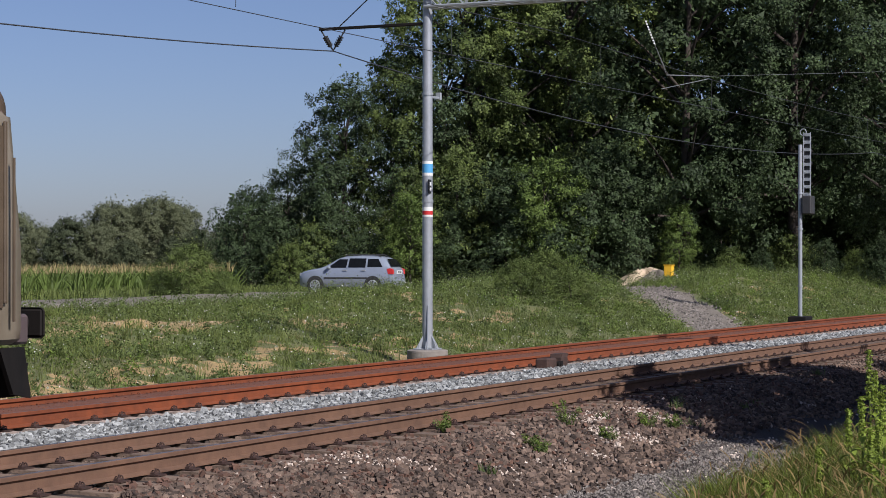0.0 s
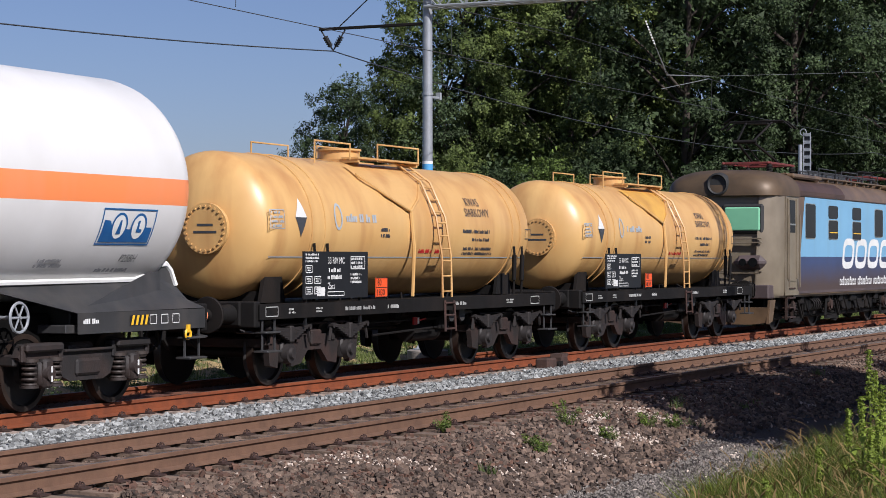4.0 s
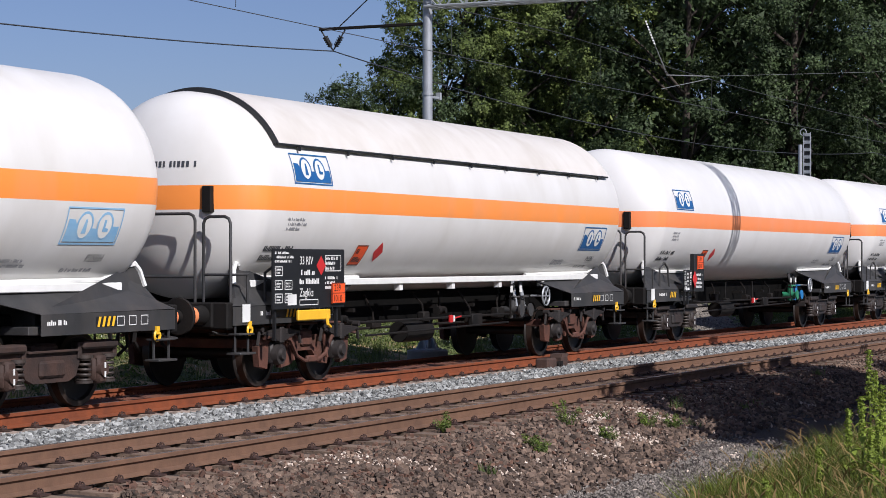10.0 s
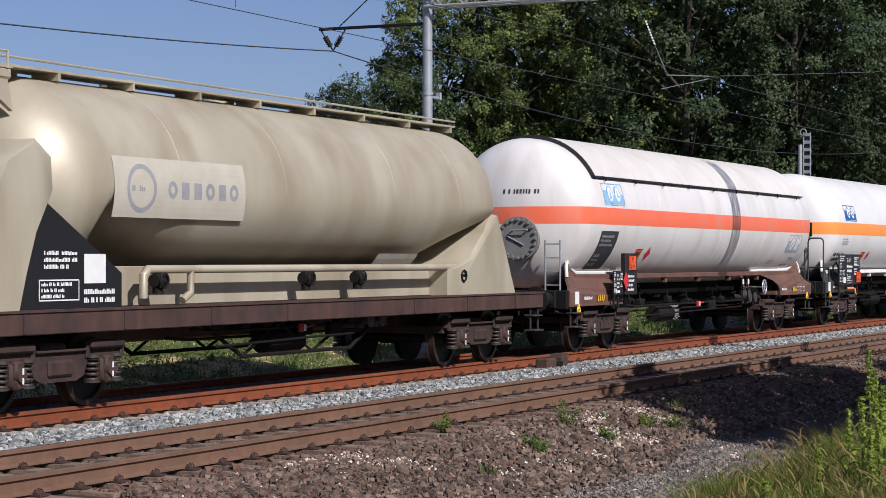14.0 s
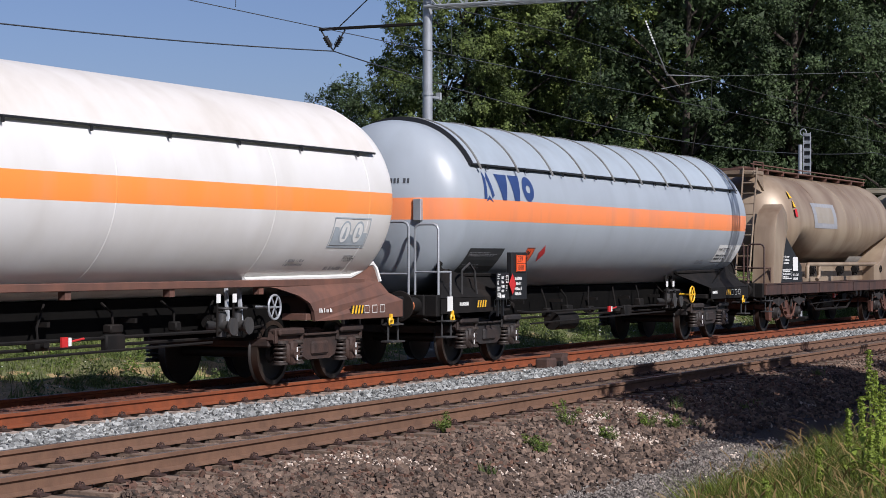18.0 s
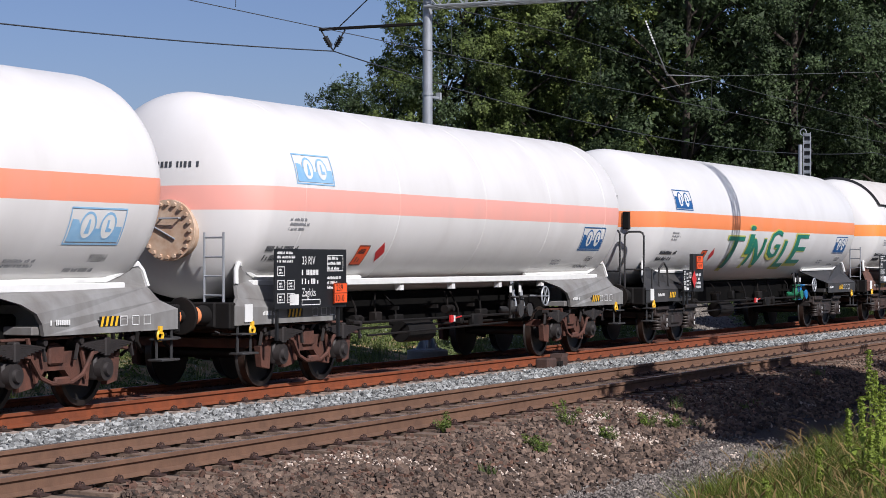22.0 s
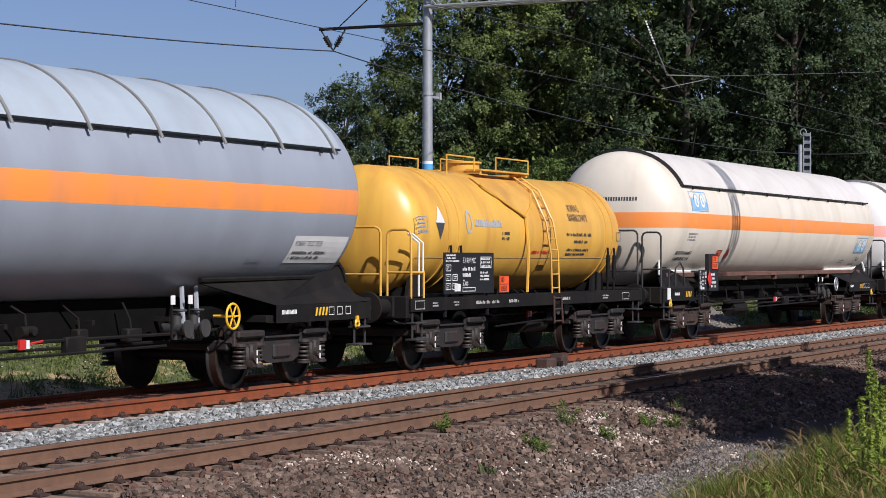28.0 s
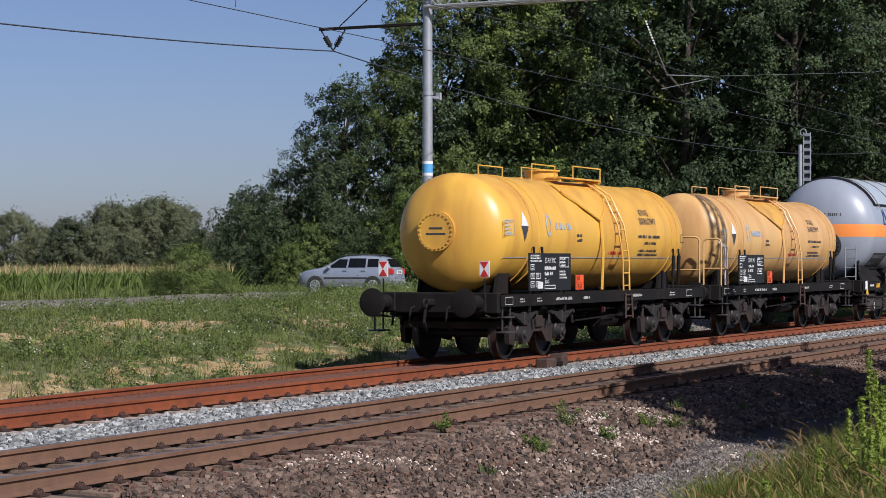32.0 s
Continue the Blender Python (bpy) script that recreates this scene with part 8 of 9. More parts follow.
def tree_meshes(seed, H, W, base, boughs, twigs, per, size, material, core=2.2, spread=1.0):
    """Trunk, limbs, boughs of leafy twigs with gaps between them, and a thin inner canopy."""
    r = np.random.default_rng(seed)
    g = Geo()
    g.cyl((0, 0, -0.5), (0.1, 0, H * 0.3), 0.013 * H, 0.010 * H, 10, caps=False)
    g.cyl((0.1, 0, H * 0.3), (-0.1, 0.15, H * 0.8), 0.010 * H, 0.004 * H, 8, caps=False)
    tips, norms, sizes = [], [], []
    cores = []
    for k in range(boughs):
        t = (k + r.uniform(0.1, 0.9)) / boughs
        a = k * 2.39996 + r.normal(0, 0.35)
        z = base + (H - base) * t
        prof = math.sin(math.pi * min(t * 0.80 + 0.17, 1)) ** 0.65
        rr = W * prof * r.uniform(0.62, 1.08) * (1 + 0.2 * math.sin(2 * a + seed) + 0.12 * math.sin(5 * t * math.pi + seed))
        c = np.array([rr * math.cos(a), rr * math.sin(a), z])
        br = (0.17 * W + 0.30) * r.uniform(0.75, 1.3) * spread
        out = c / np.array([W, W, H]) - np.array([0, 0, 0.4])
        out = out / (np.linalg.norm(out) + 1e-6)
        d = r.normal(0, 1, (twigs, 3)) + out * 0.55
        d /= np.linalg.norm(d, axis=1, keepdims=True)
        tw = c + d * br * r.uniform(0.45, 1.05, (twigs, 1)) * np.array([1.15, 1.15, 0.72])
        tips.append(tw)
        norms.append(d + out * 0.4)
        sizes.append(np.full(twigs, br * 0.30))
        cores.append(c * np.array([0.6, 0.6, 1]) + np.array([0, 0, 0.1]))
        if k % 3 == 0:
            z0 = max(H * 0.16, z - rr * r.uniform(0.5, 0.9))
            z0 = min(z0, H * 0.72)
            mid = Vector((rr * 0.5 * math.cos(a), rr * 0.5 * math.sin(a), (z0 + z) / 2 + 0.2))
            g.cyl((0, 0, z0), mid, 0.0045 * H, 0.003 * H, 6, caps=False)
            g.cyl(mid, Vector(c), 0.003 * H, 0.001 * H, 5, caps=False)
    tips, norms, sizes = np.concatenate(tips), np.concatenate(norms), np.concatenate(sizes)
    c, nn, sp = np.repeat(tips, per, 0), np.repeat(norms, per, 0), np.repeat(sizes, per)[:, None]
    p = c + r.normal(0, 0.42, c.shape) * sp
    leaves = leaf_tris(p, nn + r.normal(0, 0.65, c.shape) + np.array([0, 0, 0.45]), size, r)
    cores = np.repeat(np.array(cores), 26, 0)
    inner = leaf_tris(cores + r.normal(0, 0.16 * W + 0.1, cores.shape), r.normal(0, 1, cores.shape) + np.array([0, 0, 0.4]), size * core, r)
    q = np.concatenate([leaves, inner])
    return g.mesh("trunk", BARK, 60), raw("crown", q, np.arange(len(q)).reshape(-1, 3), material)


def plant_tree(meshes, x, y, sc, turn, label, cat="tree", group="", z=None):
    o = tagged(new("tree" if cat == "tree" else "bush"), label, cat, group)
    o.matrix_world = Matrix.Translation((x, y, (float(ground_z(x, y)) if z is None else z) - 0.1)) @ Matrix.Rotation(turn, 4, "Z") @ Matrix.Diagonal((sc, sc, sc * (0.92 + 0.16 * ((turn * 7) % 1)), 1))
    part("trunk", meshes[0], None, o)
    part("crown", meshes[1], None, o)
    return o


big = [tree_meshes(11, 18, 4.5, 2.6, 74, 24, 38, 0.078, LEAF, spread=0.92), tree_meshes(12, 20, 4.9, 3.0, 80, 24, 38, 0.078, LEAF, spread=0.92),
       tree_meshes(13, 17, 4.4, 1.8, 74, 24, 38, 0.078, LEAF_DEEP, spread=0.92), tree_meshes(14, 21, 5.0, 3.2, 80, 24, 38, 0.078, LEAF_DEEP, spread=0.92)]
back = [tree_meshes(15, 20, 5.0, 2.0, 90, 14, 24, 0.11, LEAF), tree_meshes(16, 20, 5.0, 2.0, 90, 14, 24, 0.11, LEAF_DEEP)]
edge_tree = [tree_meshes(17, 10, 2.5, 1.4, 52, 20, 32, 0.062, LEAF_DEEP, spread=1.05), tree_meshes(18, 12, 2.7, 1.6, 56, 20, 32, 0.062, LEAF, spread=1.05)]
low = [tree_meshes(51, 9.0, 4.2, 0.3, 70, 16, 26, 0.085, LEAF), tree_meshes(52, 8.0, 4.0, 0.2, 70, 16, 26, 0.085, LEAF_DEEP)]
small = [tree_meshes(21, 5.0, 2.2, 0.3, 46, 12, 24, 0.058, LEAF_DEEP), tree_meshes(22, 4.2, 2.0, 0.2, 42, 12, 24, 0.058, LEAF)]
young = tree_meshes(24, 6.4, 1.7, 1.4, 30, 16, 26, 0.058, LEAF_MID, spread=0.95)
bush = tree_meshes(23, 3.4, 2.0, 0.15, 60, 14, 24, 0.042, LEAF, spread=0.9)
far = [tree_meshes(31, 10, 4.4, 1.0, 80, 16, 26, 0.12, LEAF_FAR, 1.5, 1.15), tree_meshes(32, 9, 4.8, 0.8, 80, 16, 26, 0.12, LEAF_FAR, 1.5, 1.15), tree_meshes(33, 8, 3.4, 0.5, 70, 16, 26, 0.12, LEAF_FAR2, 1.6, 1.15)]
tr = random.Random(8)
GRP = "trees of the wood"
DARK_WOOD = "tall broadleaf tree in deep green leaf"
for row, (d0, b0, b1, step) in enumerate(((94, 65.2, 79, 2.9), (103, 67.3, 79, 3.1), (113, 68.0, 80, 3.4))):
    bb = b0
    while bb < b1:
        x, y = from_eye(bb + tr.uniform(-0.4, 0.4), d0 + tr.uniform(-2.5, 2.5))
        # trees beyond this bearing take the darker leaf colour
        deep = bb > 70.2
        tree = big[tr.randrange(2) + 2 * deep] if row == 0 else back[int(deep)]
        plant_tree(tree, x, y, tr.uniform(0.92, 1.1), tr.uniform(0, 6.28), DARK_WOOD if deep else "tall broadleaf tree with yellow-green leaves", group=GRP)
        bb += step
for bb, d, sc, k in ((59.0, 97, 0.52, 0), (60.0, 96, 0.62, 0), (61.55, 95, 0.93, 0), (62.9, 95, 0.78, 1), (61.2, 99, 0.60, 1), (64.3, 96, 1.25, 0)):
    x, y = from_eye(bb, d)
    plant_tree(edge_tree[k], x, y, sc, bb * 3, "smaller broadleaf tree at the edge of the wood", group=GRP)
for k in range(10):
    bb = 58.9 + k * 0.62 + tr.uniform(-0.15, 0.15)
    x, y = from_eye(bb, 91 + tr.uniform(-2, 3) - max(0, bb - 64) * 1.3)
    plant_tree(small[(k // 2) % 2], x, y, tr.uniform(0.5, 0.85), tr.uniform(0, 6.28), "dense green shrub at the edge of the wood", "bush", "shrubs by the wood")
for k in range(9):
    bb = 69.6 + k * 0.85
    x, y = from_eye(bb, 93 + tr.uniform(-2, 2))
    plant_tree(small[k % 2], x, y, tr.uniform(0.28, 0.5), tr.uniform(0, 6.28), "low green undergrowth below the trees", "bush", "shrubs by the wood")
for bb, d, sc in ((57.3, 74, 0.52), (56.6, 75, 0.30), (58.25, 77, 0.24)):
    x, y = from_eye(bb, d)
    plant_tree(bush, x, y, sc, bb * 5, "rounded green bush beside the gravel road", "bush")
for bb, d, sc in ((66.4, 64, 0.36), (67.1, 65, 0.44), (67.8, 63, 0.40)):
    x, y = from_eye(bb, d)
    plant_tree(bush, x, y, sc, bb * 5, "weedy green mound beside the gravel path", "bush")
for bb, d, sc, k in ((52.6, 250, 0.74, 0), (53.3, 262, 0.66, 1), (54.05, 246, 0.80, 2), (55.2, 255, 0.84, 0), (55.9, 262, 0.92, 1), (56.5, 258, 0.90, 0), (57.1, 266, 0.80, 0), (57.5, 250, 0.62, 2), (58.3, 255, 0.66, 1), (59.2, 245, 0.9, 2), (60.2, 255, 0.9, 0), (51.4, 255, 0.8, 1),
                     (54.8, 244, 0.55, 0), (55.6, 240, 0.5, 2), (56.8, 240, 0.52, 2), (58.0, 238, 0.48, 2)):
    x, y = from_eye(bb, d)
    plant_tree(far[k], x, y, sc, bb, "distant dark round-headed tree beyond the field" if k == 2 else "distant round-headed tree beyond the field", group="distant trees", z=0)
for k in range(10):
    x, y = from_eye(64.6 + k * 1.45, 106 + tr.uniform(-4, 4))
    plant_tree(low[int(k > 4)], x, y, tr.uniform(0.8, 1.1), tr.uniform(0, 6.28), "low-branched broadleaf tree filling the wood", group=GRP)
for bb, d, sc in ((64.7, 92, 0.62), (66.0, 91, 0.72), (67.2, 92, 0.66), (68.4, 91, 0.74), (69.7, 93, 0.66)):
    x, y = from_eye(bb, d)
    plant_tree(low[1 if sc > 0.64 else 0], x, y, sc, bb * 4, "low leafy tree at the front of the wood", group=GRP)
# small trees added to stand in for single bright leaf clumps of the wood
for bb, d, sc in ((67.15, 88.5, 0.92), (66.7, 89.5, 0.66), (70.75, 90.5, 0.5), (63.4, 88.5, 0.66)):
    x, y = from_eye(bb, d)
    plant_tree(young, x, y, sc, bb * 3, "yellow-green tree added for a bright leaf clump in the wood", group=GRP)
shade = tree_meshes(41, 9.0, 2.5, 1.8, 60, 12, 14, 0.13, LEAF)
for x, y, sc in ((28.5, -12.6, 0.80), (31.5, -12.9, 0.90), (35.5, -12.7, 0.76), (39.5, -12.8, 0.66), (44, -13.0, 0.62), (27.5, -16, 0.98), (32, -16.2, 1.02), (38, -16.4, 0.88), (44, -16.4, 0.80)):
    plant_tree(shade, x - 1.6, y, sc, x, "leafy tree on the near side of the line", group="near trees")


def blades(name, xyz, h, w, lean, material, label, seed, cat="grass", per=5, simple=False, spread=0.05):
    """Tufts of tapering blades."""
    r = np.random.default_rng(seed)
    p = np.repeat(np.asarray(xyz), per, 0) + np.concatenate([r.normal(0, spread, (len(xyz) * per, 2)), np.zeros((len(xyz) * per, 1))], 1)
    n = len(p)
    hh = np.repeat(np.broadcast_to(h, (len(xyz),)), per) * r.uniform(0.5, 1.15, n)
    a = r.uniform(0, 6.28, n)
    dv = np.stack([np.cos(a), np.sin(a), np.zeros(n)], 1)
    b = r.uniform(0, 6.28, n)
    ln = np.stack([np.cos(b), np.sin(b), np.zeros(n)], 1) * (hh * lean * r.uniform(0.2, 1.2, n))[:, None]
    up = np.zeros((n, 3))
    up[:, 2] = hh
    ww = (w * r.uniform(0.6, 1.3, n))[:, None]
    if simple:
        v = np.stack([p - dv * ww, p + dv * ww, p + up + ln], 1)
        f3 = np.arange(n * 3).reshape(-1, 3)
    else:
        v = np.stack([p - dv * ww, p + dv * ww, p + up * 0.6 + ln * 0.4 + dv * ww * 0.8, p + up + ln, p + up * 0.6 + ln * 0.4 - dv * ww * 0.8], 1)
        i = np.arange(n)[:, None] * 5
        f3 = np.concatenate([np.concatenate([i, i + 1, i + 2], 1), np.concatenate([i, i + 2, i + 4], 1), np.concatenate([i + 4, i + 2, i + 3], 1)], 0)
    return tagged(new(name, raw(name, v.reshape(-1, 3), f3, material)), label, cat, kind="stuff")


def bank_points(n, x0, x1, y0, y1, seed, keep):
    r = np.random.default_rng(seed)
    x, y = r.uniform(x0, x1, n), r.uniform(y0, y1, n)
    l = lateral(x, y)
    al, off = path_dist(x, y)
    ok = (np.abs(off) > 1.35) | (al < -3) | (al > 27)
    ok &= ~((l > 16.4) & (l < 25)) | (x > 78)
    ok &= r.uniform(0, 1, n) < keep(x, l, bareness(x, y))
    x, y = x[ok], y[ok]
    return np.stack([x, y, ground_z(x, y) - 0.02], 1)


def thicket(x, l, sc, off):
    return np.clip(0.5 + 1.6 * soft_noise(x + off, l, sc), 0, 1)


blades("bank_grass", bank_points(42000, 22, 92, 2, 20, 61, lambda x, l, m: np.clip(0.45 - m * 2.4, 0.06, 1) * (l > 2.9)), 0.11, 0.010, 0.8, GRASS, "short green grass on the embankment", 62, per=5, simple=True)
tf = bank_points(13000, 22, 92, 2, 20, 161, lambda x, l, m: np.clip(0.36 - m * 1.6, 0.05, 1) * (0.35 + 0.9 * thicket(x, l, 1.3, 21)) * (l > 3.1))
blades("grass_tufts", tf, 0.16 + 0.30 * np.random.default_rng(1).uniform(0, 1, len(tf)) ** 2, 0.011, 0.7, GRASS, "bright green grass tufts on the embankment", 162, per=14, simple=True, spread=0.09)


def weed_patch(name, n, x0, x1, seed, keep, low_r, high_r, per, size, material, label):
    """Leafy clumps standing on the bank, gathered where keep() is high."""
    wp = bank_points(n, x0, x1, 3, 22, seed, keep)
    wr = np.random.default_rng(seed + 1).uniform(0, 1, len(wp)) ** 1.8 * (high_r - low_r) + low_r
    wp[:, 2] += wr * 0.7
    tagged(new(name, leaf_cloud(name, wp, wr, per, size, material, seed + 2, 1.0)), label, "weeds", kind="stuff")


weed_patch("bank_weeds", 7800, 24, 92, 63, lambda x, l, m: np.clip(0.26 - m * 2.0 + np.clip((l - 12) / 8, 0, 0.3) + np.clip((x - 55) / 20, 0, 0.4), 0.05, 1) * (0.3 + 1.0 * thicket(x, l, 1.6, 41)) * (l > 3.3), 0.07, 0.46, 80, 0.027, WEED, "leafy green weeds on the embankment")
weed_patch("dark_weeds", 2200, 24, 92, 363, lambda x, l, m: np.clip(0.40 - 1.4 * m, 0.0, 1) * thicket(x, l, 2.2, 11) * (l > 4.5), 0.12, 0.55, 84, 0.030, LEAF, "dark green bushy weeds on the embankment")
weed_patch("bright_weeds", 3600, 26, 92, 263, lambda x, l, m: np.clip(0.4 - m, 0, 1) * (l > 3.3) * np.clip(0.3 + (x - 50) / 14, 0.3 * thicket(x, l, 2.2, 3), 1), 0.08, 0.30, 76, 0.029, LEAF2, "bright yellow-green weeds beside the path")
blades("dry_grass", bank_points(9000, 22, 92, 3, 20, 65, lambda x, l, m: np.clip(0.22 + m * 0.9, 0, 0.6) * (l > 2.9)), 0.17, 0.008, 0.9, GRASS_DRY, "dry straw-coloured grass on the embankment", 66, per=7, simple=True, spread=0.08)
rub = bank_points(36000, 22, 66, 2.8, 17, 163, lambda x, l, m: np.clip(0.15 + m * 3, 0, 1) * (l > 2.8))
stones("bank_rubble", rub, 0.035, mat("rubble_stone", lin((182, 160, 132)), lin((140, 124, 106)), 9, 0.95, 0, 0.3, 50, island=0.35), "broken stones in worn patches of the bank", "rubble")
rg = np.random.default_rng(163)
pa, po = rg.uniform(-2, 28, 5000), rg.normal(0, 0.6, 5000)
pdx, pdy = (PATH_B[0] - PATH_A[0]) / 27.15, (PATH_B[1] - PATH_A[1]) / 27.15
px2, py2 = PATH_A[0] + pa * pdx - po * pdy, PATH_A[1] + pa * pdy + po * pdx
stones("path_gravel", np.stack([px2, py2, ground_z(px2, py2) + 0.05], 1), 0.04, FINE_GRAVEL, "loose grey gravel on the path", "gravel")
rg = np.random.default_rng(164)
gx, gl = rg.uniform(24, 76, 9000), rg.normal(18.0, 0.65, 9000)
gy = np.interp(gx, _X, _Y) + gl
stones("road_edge_gravel", np.stack([gx, gy, ground_z(gx, gy) + 0.03], 1), 0.05, FINE_GRAVEL, "coarse grey gravel along the road edge", "gravel")
fl = bank_points(4200, 24, 90, 3, 18, 67, lambda x, l, m: np.clip(0.3 - m * 1.6, 0, 1) * (l > 3.2))
fl[:, 2] += np.random.default_rng(3).uniform(0.12, 0.4, len(fl))
stones("wild_flowers", fl, 0.013, FLOWER, "small white wild flowers on the bank", "flowers")
blades("verge_grass", bank_points(9000, 55, 105, 20, 40, 69, lambda x, l, m: 0.7 * (l > 24.8)), 0.4, 0.02, 0.5, GRASS, "grass below the trees", 70)

# foreground grass with seed heads
r2 = np.random.default_rng(77)
bb, dd = r2.uniform(70.4, 77.5, 9000), r2.uniform(10, 26, 9000)
lim = np.interp(bb, [70.4, 71.4, 73.0, 74.5, 77.5], [12.5, 17.5, 19.5, 23.0, 26.0])
ok = dd < lim + r2.normal(0, 0.5, 9000)
fx, fy = from_eye(bb, dd)
fg = np.stack([fx, fy, ground_z(fx, fy)], 1)[ok]
blades("foreground_grass", fg[thicket(fg[:, 0], fg[:, 1], 0.55, 7) > 0.30], 0.50, 0.0056, 0.7, GRASS_FG, "lush green grass beside the ballast", 78, per=13, spread=0.08)
blades("pale_grass", fg[::7], 0.5, 0.004, 0.6, GRASS_DRY, "pale dry blades among the green grass", 178, per=4, spread=0.08)


def seed_stalks(name, xyz, h, material, label, seed):
    """Bowed stalks that end in a bristly seed head."""
    r = np.random.default_rng(seed)
    n = len(xyz)
    hh = h * r.uniform(0.65, 1.2, n)[:, None]
    a = r.uniform(0, 6.28, n)
    d = np.stack([np.cos(a), np.sin(a), np.zeros(n)], 1)
    side = np.stack([-np.sin(a), np.cos(a), np.zeros(n)], 1)
    up = np.array([0, 0, 1.0])
    vs, fs = [], []
    ts = (0, 0.35, 0.62, 0.74, 0.80, 0.88, 0.96, 1.0)
    ws = (0.0022, 0.002, 0.0018, 0.0018, 0.0055, 0.0070, 0.0055, 0.001)
    bow = hh * r.uniform(0.15, 0.5, (n, 1))
    for k, (t, w) in enumerate(zip(ts, ws)):
        c = xyz + up * hh * (t - 0.22 * t ** 4) + d * bow * t ** 2.5
        for wd, s in ((side, -1), (side, 1)):
            vs.append(c + (wd * 0.8 + d * 0.25) * w * s)
    v = np.stack(vs, 1)
    base = np.arange(n)[:, None] * (2 * len(ts))
    for k in range(len(ts) - 1):
        fs.append(np.concatenate([base + 2 * k, base + 2 * k + 1, base + 2 * k + 3, base + 2 * k + 2], 1))
    return tagged(new(name, raw(name, v.reshape(-1, 3), np.concatenate(fs), material)), label, "grass", kind="stuff")


seed_stalks("seed_grass", np.concatenate([fg[::7], fg[1::13]]), 0.74, SEED, "bowed seeding grass stalks among tall grass", 79)


def broad_leaf(length, width, droop):
    """Arched leaf with a folded midrib, pointing along +x."""
    n = 5
    vs = []
    for k in range(n + 1):
        t = k / n
        w = width * math.sin(math.pi * min(0.12 + t * 0.88, 1.0)) ** 0.8
        z = length * (0.45 * t - droop * t * t)
        vs += [(length * t * 0.9, -w, z + w * 0.35), (length * t * 0.9, 0, z), (length * t * 0.9, w, z + w * 0.35)]
    return vs, [(k * 3 + a, k * 3 + a + 1, k * 3 + a + 4, k * 3 + a + 3) for k in range(n) for a in (0, 1)]


def tall_weed(bearing, d, h, seed, leaves=14, big=0.24):
    x, y = from_eye(bearing, d)
    o = tagged(new("tall_weed"), "tall leafy dock plant among tall grass", "plant")
    o.location = (x, y, float(ground_z(x, y)))
    r = np.random.default_rng(seed)
    g = Geo()
    g.tube([(0, 0, -0.05), (0.02, 0.01, h * 0.5), (0.0, 0.03, h)], 0.008)
    part("stem", g, GRASS, o, smooth=40)
    for k in range(leaves):
        t = k / leaves
        z = h * (0.12 + 0.62 * t)
        a = k * 2.4 + r.uniform(-0.4, 0.4)
        vs, fs = broad_leaf(big * (1 - 0.55 * t) * r.uniform(0.8, 1.15), 0.055 * (1 - 0.5 * t), r.uniform(0.35, 0.9))
        c, s2 = math.cos(a), math.sin(a)
        lf = Geo()
        lf.add([(p[0] * c - p[1] * s2, p[0] * s2 + p[1] * c, z + p[2]) for p in vs], fs)
        part("leaf", lf, DOCK, o, smooth=60)
    me = leaf_cloud("seed_head", [(0, 0.02, h * (0.72 + 0.03 * k)) for k in range(10)], [0.034] * 10, 34, 0.013, DOCK, seed)
    part("seed_head", me, None, o)


tall_weed(75.95, 17.5, 1.38, 3, 20, 0.28)
tall_weed(75.4, 16.6, 0.95, 4)
tall_weed(76.2, 15.0, 0.95, 5)
tall_weed(75.75, 16.2, 1.02, 6, 18, 0.26)
tall_weed(76.1, 17.0, 1.2, 7, 18, 0.26)
tall_weed(74.6, 15.6, 0.78, 8, 12, 0.2)
tall_weed(73.2, 14.6, 0.62, 9, 12, 0.18)
tall_weed(76.3, 16.0, 1.1, 10, 20, 0.3)
tall_weed(76.0, 15.2, 0.9, 11, 18, 0.26)


def low_weed(bearing, d, spread, seed):
    """Small clump of leaves rooted among the stones."""
    x, y = from_eye(bearing, d)
    o = tagged(new("low_weed"), "small green weed rooted among brown ballast stones", "plant", group="weeds in the ballast")
    o.location = (x, y, float(ground_z(x, y)))
    r = np.random.default_rng(seed)
    for k in range(7):
        a = r.uniform(0, 6.28)
        st = Geo()
        q = (spread * 0.5 * math.cos(a), spread * 0.5 * math.sin(a), spread * r.uniform(0.4, 1.1))
        st.tube([(0, 0, -0.02), (q[0] * 0.4, q[1] * 0.4, q[2] * 0.6), q], 0.004, 5)
        sm_ = part("stem", st, GRASS, o)
        part("leaf", leaf_cloud("leaf", [(q[0] * t, q[1] * t, q[2] * t) for t in (0.5, 0.75, 1.0)], [0.05, 0.06, 0.05], 26, 0.014, WEED if k % 3 else LEAF2, seed * 10 + k), None, sm_)


for bb, d, sp, sd in ((67.7, 26.3, 0.30, 1), (68.85, 25.9, 0.20, 2), (69.9, 27.6, 0.24, 3), (66.7, 24.2, 0.16, 4), (67.0, 24.0, 0.14, 5), (64.3, 24.6, 0.20, 6), (70.6, 28.0, 0.20, 7)):
    low_weed(bb, d, sp, sd)

# corn field beyond the road
r3 = np.random.default_rng(88)
n = 5200
x, y = r3.uniform(32, 95, n), r3.uniform(29, 62, n)
y = np.round(y / 0.75) * 0.75 + r3.normal(0, 0.05, n)
brg = np.degrees(np.arctan2(x - EYE[0], y - EYE[1]))
ok = (brg < 58.5) & (brg > 49)
corn = np.stack([x, y, ground_z(x, y)], 1)[ok]
blades("corn_field", corn, 1.15, 0.04, 0.75, CORN, "field of ripening green corn", 89, "corn", 10, spread=0.12)
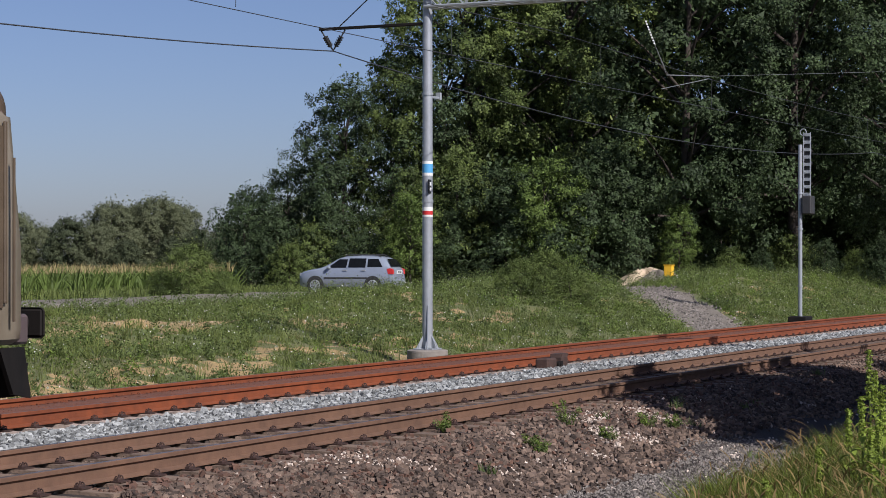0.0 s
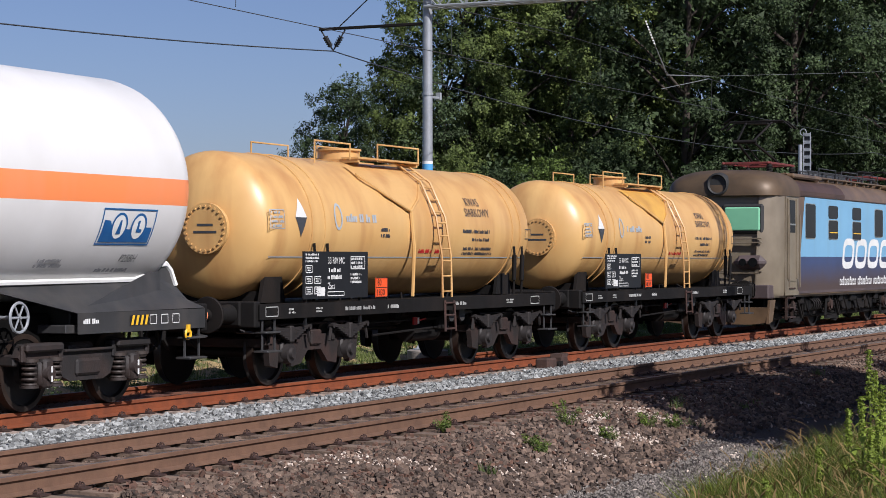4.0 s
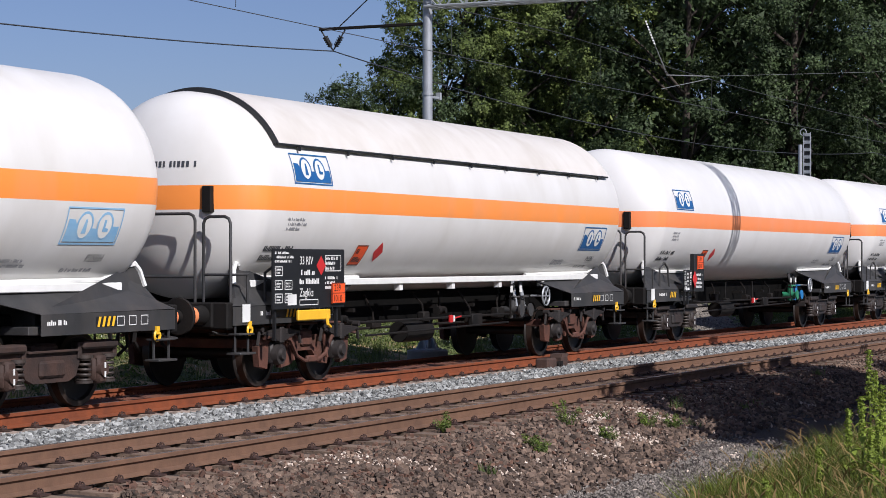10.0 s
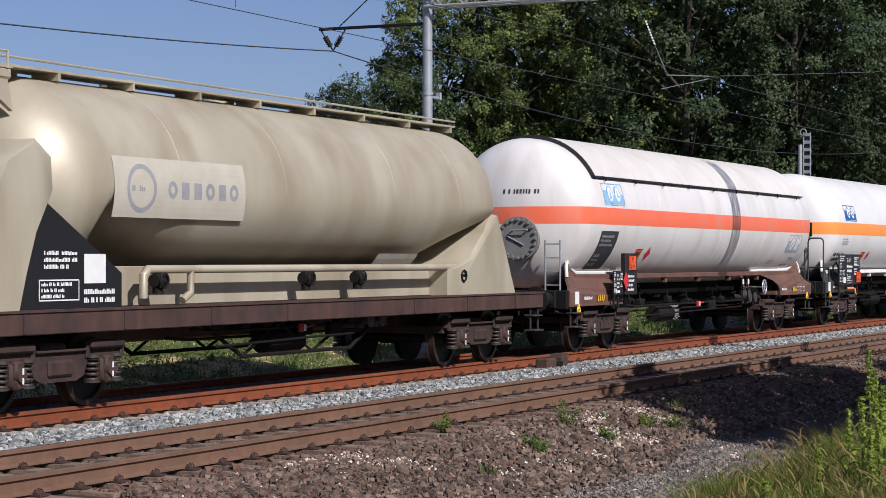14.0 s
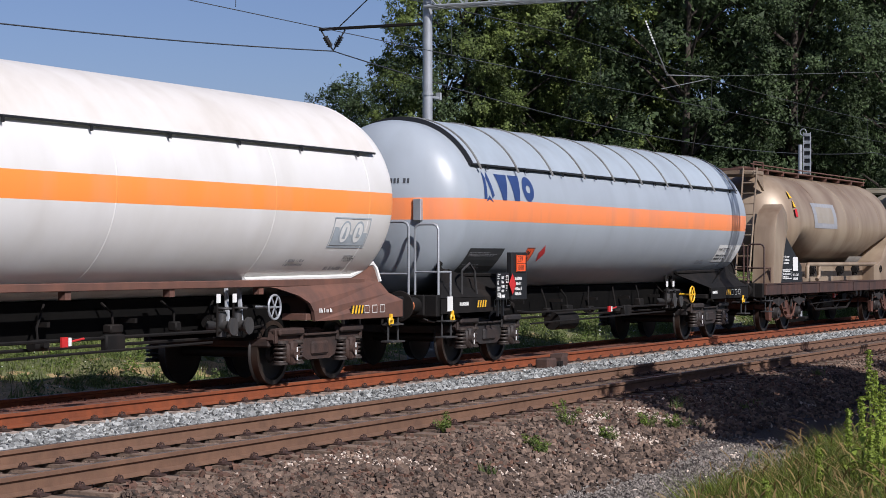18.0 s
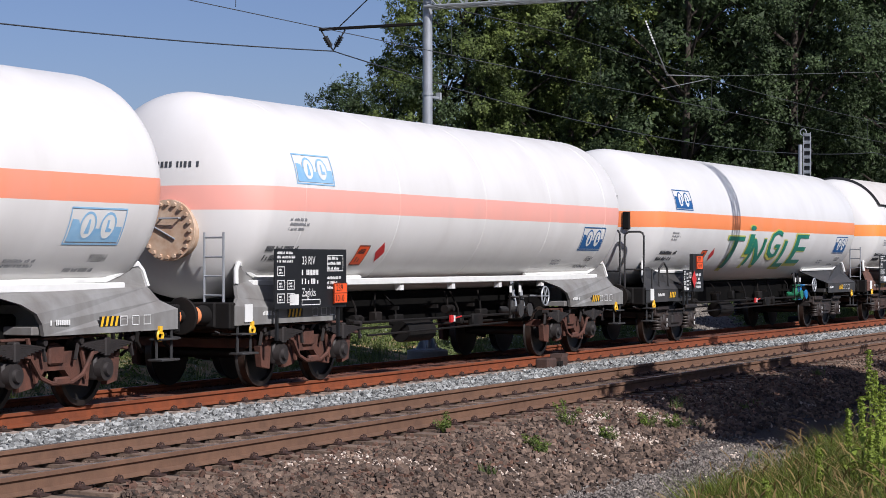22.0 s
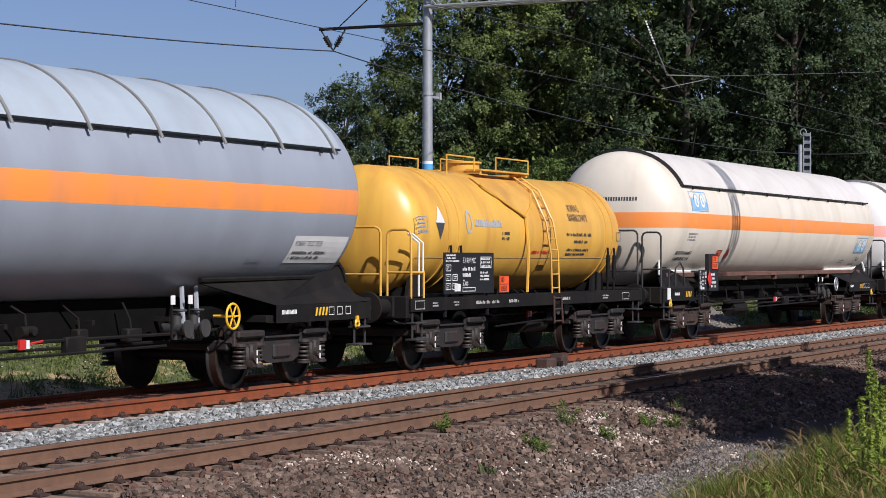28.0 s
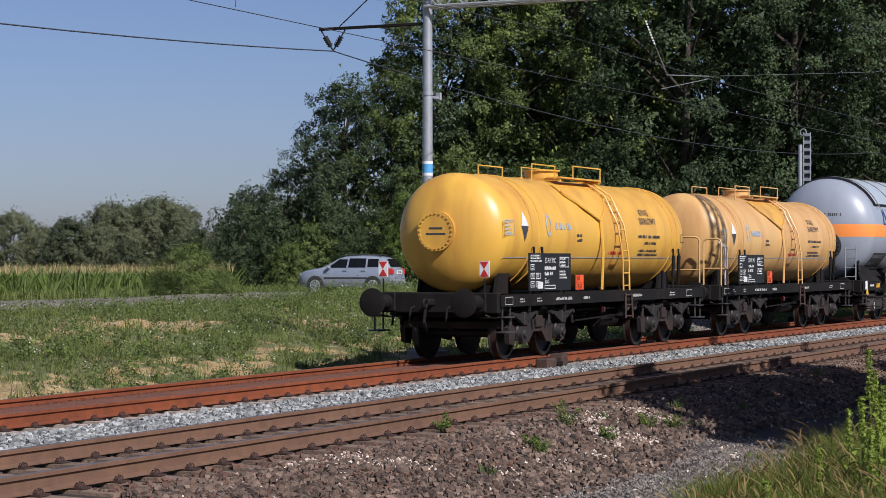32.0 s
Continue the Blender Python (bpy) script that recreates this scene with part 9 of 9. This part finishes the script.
blades("corn_tassels", corn + np.array([0, 0, 0.95]), 0.42, 0.012, 0.5, TASSEL, "straw-coloured corn tassels", 90, "corn", 4)

# ---------- ballast ----------
stones("ballast_between", scatter(23000, 15, 66, -3.05, -1.18, 0.055, 1.5), 0.042, BALLAST_NEW, "fresh light grey ballast between the tracks", "ballast", True)
stones("ballast_cribs_far", scatter(22000, 14, 66, -0.66, 0.66, 0.172, 1.4), 0.013, mat("ballast_rusty", lin((118, 66, 43)), lin((88, 50, 35)), 9, 0.9, 0, 0.3, 50, island=0.35), "rust-dusted ballast between the rails", "ballast")
stones("ballast_cribs_near", scatter(13000, 14, 60, NEAR_Y - 0.72, NEAR_Y + 0.72, -0.02, 1.4), 0.032, BALLAST_OLD, "stained brown ballast between the rails", "ballast", True)
stones("ballast_sleeper_ends", scatter(7000, 15, 56, NEAR_Y - 1.38, NEAR_Y - 0.85, -0.035, 1.5), 0.031, BALLAST_OLD, "brown ballast between the sleeper ends", "ballast", True)
PALE_AT = np.array([from_eye(70.2, 28.6), from_eye(68.5, 27.4), from_eye(69.2, 26.6), from_eye(62.0, 21.9), from_eye(63.2, 21.6), from_eye(60.4, 22.4)])


def paleness(q):
    near = np.exp(-(((q[:, None, :2] - PALE_AT[None]) / np.array([0.85, 0.5])) ** 2).sum(2)).max(1)
    return near * 1.3 + 0.6 * soft_noise(q[:, 0], q[:, 1], 1.3) + 0.5 * soft_noise(q[:, 0], q[:, 1], 0.5)


def grit(q):
    """Above zero where fine gravel lies at the foot of the shoulder."""
    b = np.degrees(np.arctan2(q[:, 0] - EYE[0], q[:, 1] - EYE[1]))
    return -lateral(q[:, 0], q[:, 1]) - np.interp(b, [60, 64, 67, 71, 76], [9.2, 8.2, 7.35, 7.0, 6.9]) + 0.35 * soft_noise(q[:, 0], q[:, 1], 0.8)


q = scatter(50000, 15, 54, -9.0, NEAR_Y - 1.3, 0.008, 1.5)
q = q[grit(q) < 0.05 + 0.25 * rng.uniform(-1, 1, len(q))]
stones("ballast_shoulder", q, 0.040, BALLAST_OLD, "old brown ballast on the near shoulder", "ballast", True)
stones("ballast_rusty_stones", scatter(2600, 15, 50, -6.6, NEAR_Y - 1.0, 0.018, 1.5), 0.034, mat("stone_rust_red", lin((106, 78, 63)), lin((84, 62, 52)), 9, 0.9, 0, 0.3, 50, island=0.3), "rust-red stones among the brown ballast", "ballast", True)
stones("ballast_far_side", scatter(7000, 15, 66, 1.0, 2.6, 0.0, 1.3), 0.035, BALLAST_OLD, "ballast on the far shoulder", "ballast")
q = scatter(26000, 17, 34, -8.6, -5.3, 0.022)
q = q[grit(q) < -0.1]
q = q[paleness(q) > 0.66 + 0.3 * rng.uniform(0, 1, len(q))]
stones("pale_stones", q, 0.021, STONE_PALE, "pale stones among the brown ballast", "ballast", True)
stones("scattered_pale_stones", scatter(700, 15, 45, -8.4, -5.3, 0.014, 1.4), 0.024, STONE_PALE, "single pale stones in the ballast", "ballast")
gp = np.stack(from_eye(r2.uniform(62, 75.5, 48000), r2.uniform(16.5, 29.0, 48000)), 1)
gp = gp[grit(gp) > 0.0]
stones("fine_gravel", np.concatenate([gp, ground_z(gp[:, 0], gp[:, 1])[:, None] + 0.012], 1), 0.015, FINE_GRAVEL, "fine grey gravel at the foot of the ballast", "gravel")
wd = scatter(16, 20, 38, -8.3, -5.6, -0.01)
blades("ballast_weeds", wd, 0.15, 0.009, 0.9, WEED, "small weeds growing in the ballast", 95, "weeds", 22)

motions()
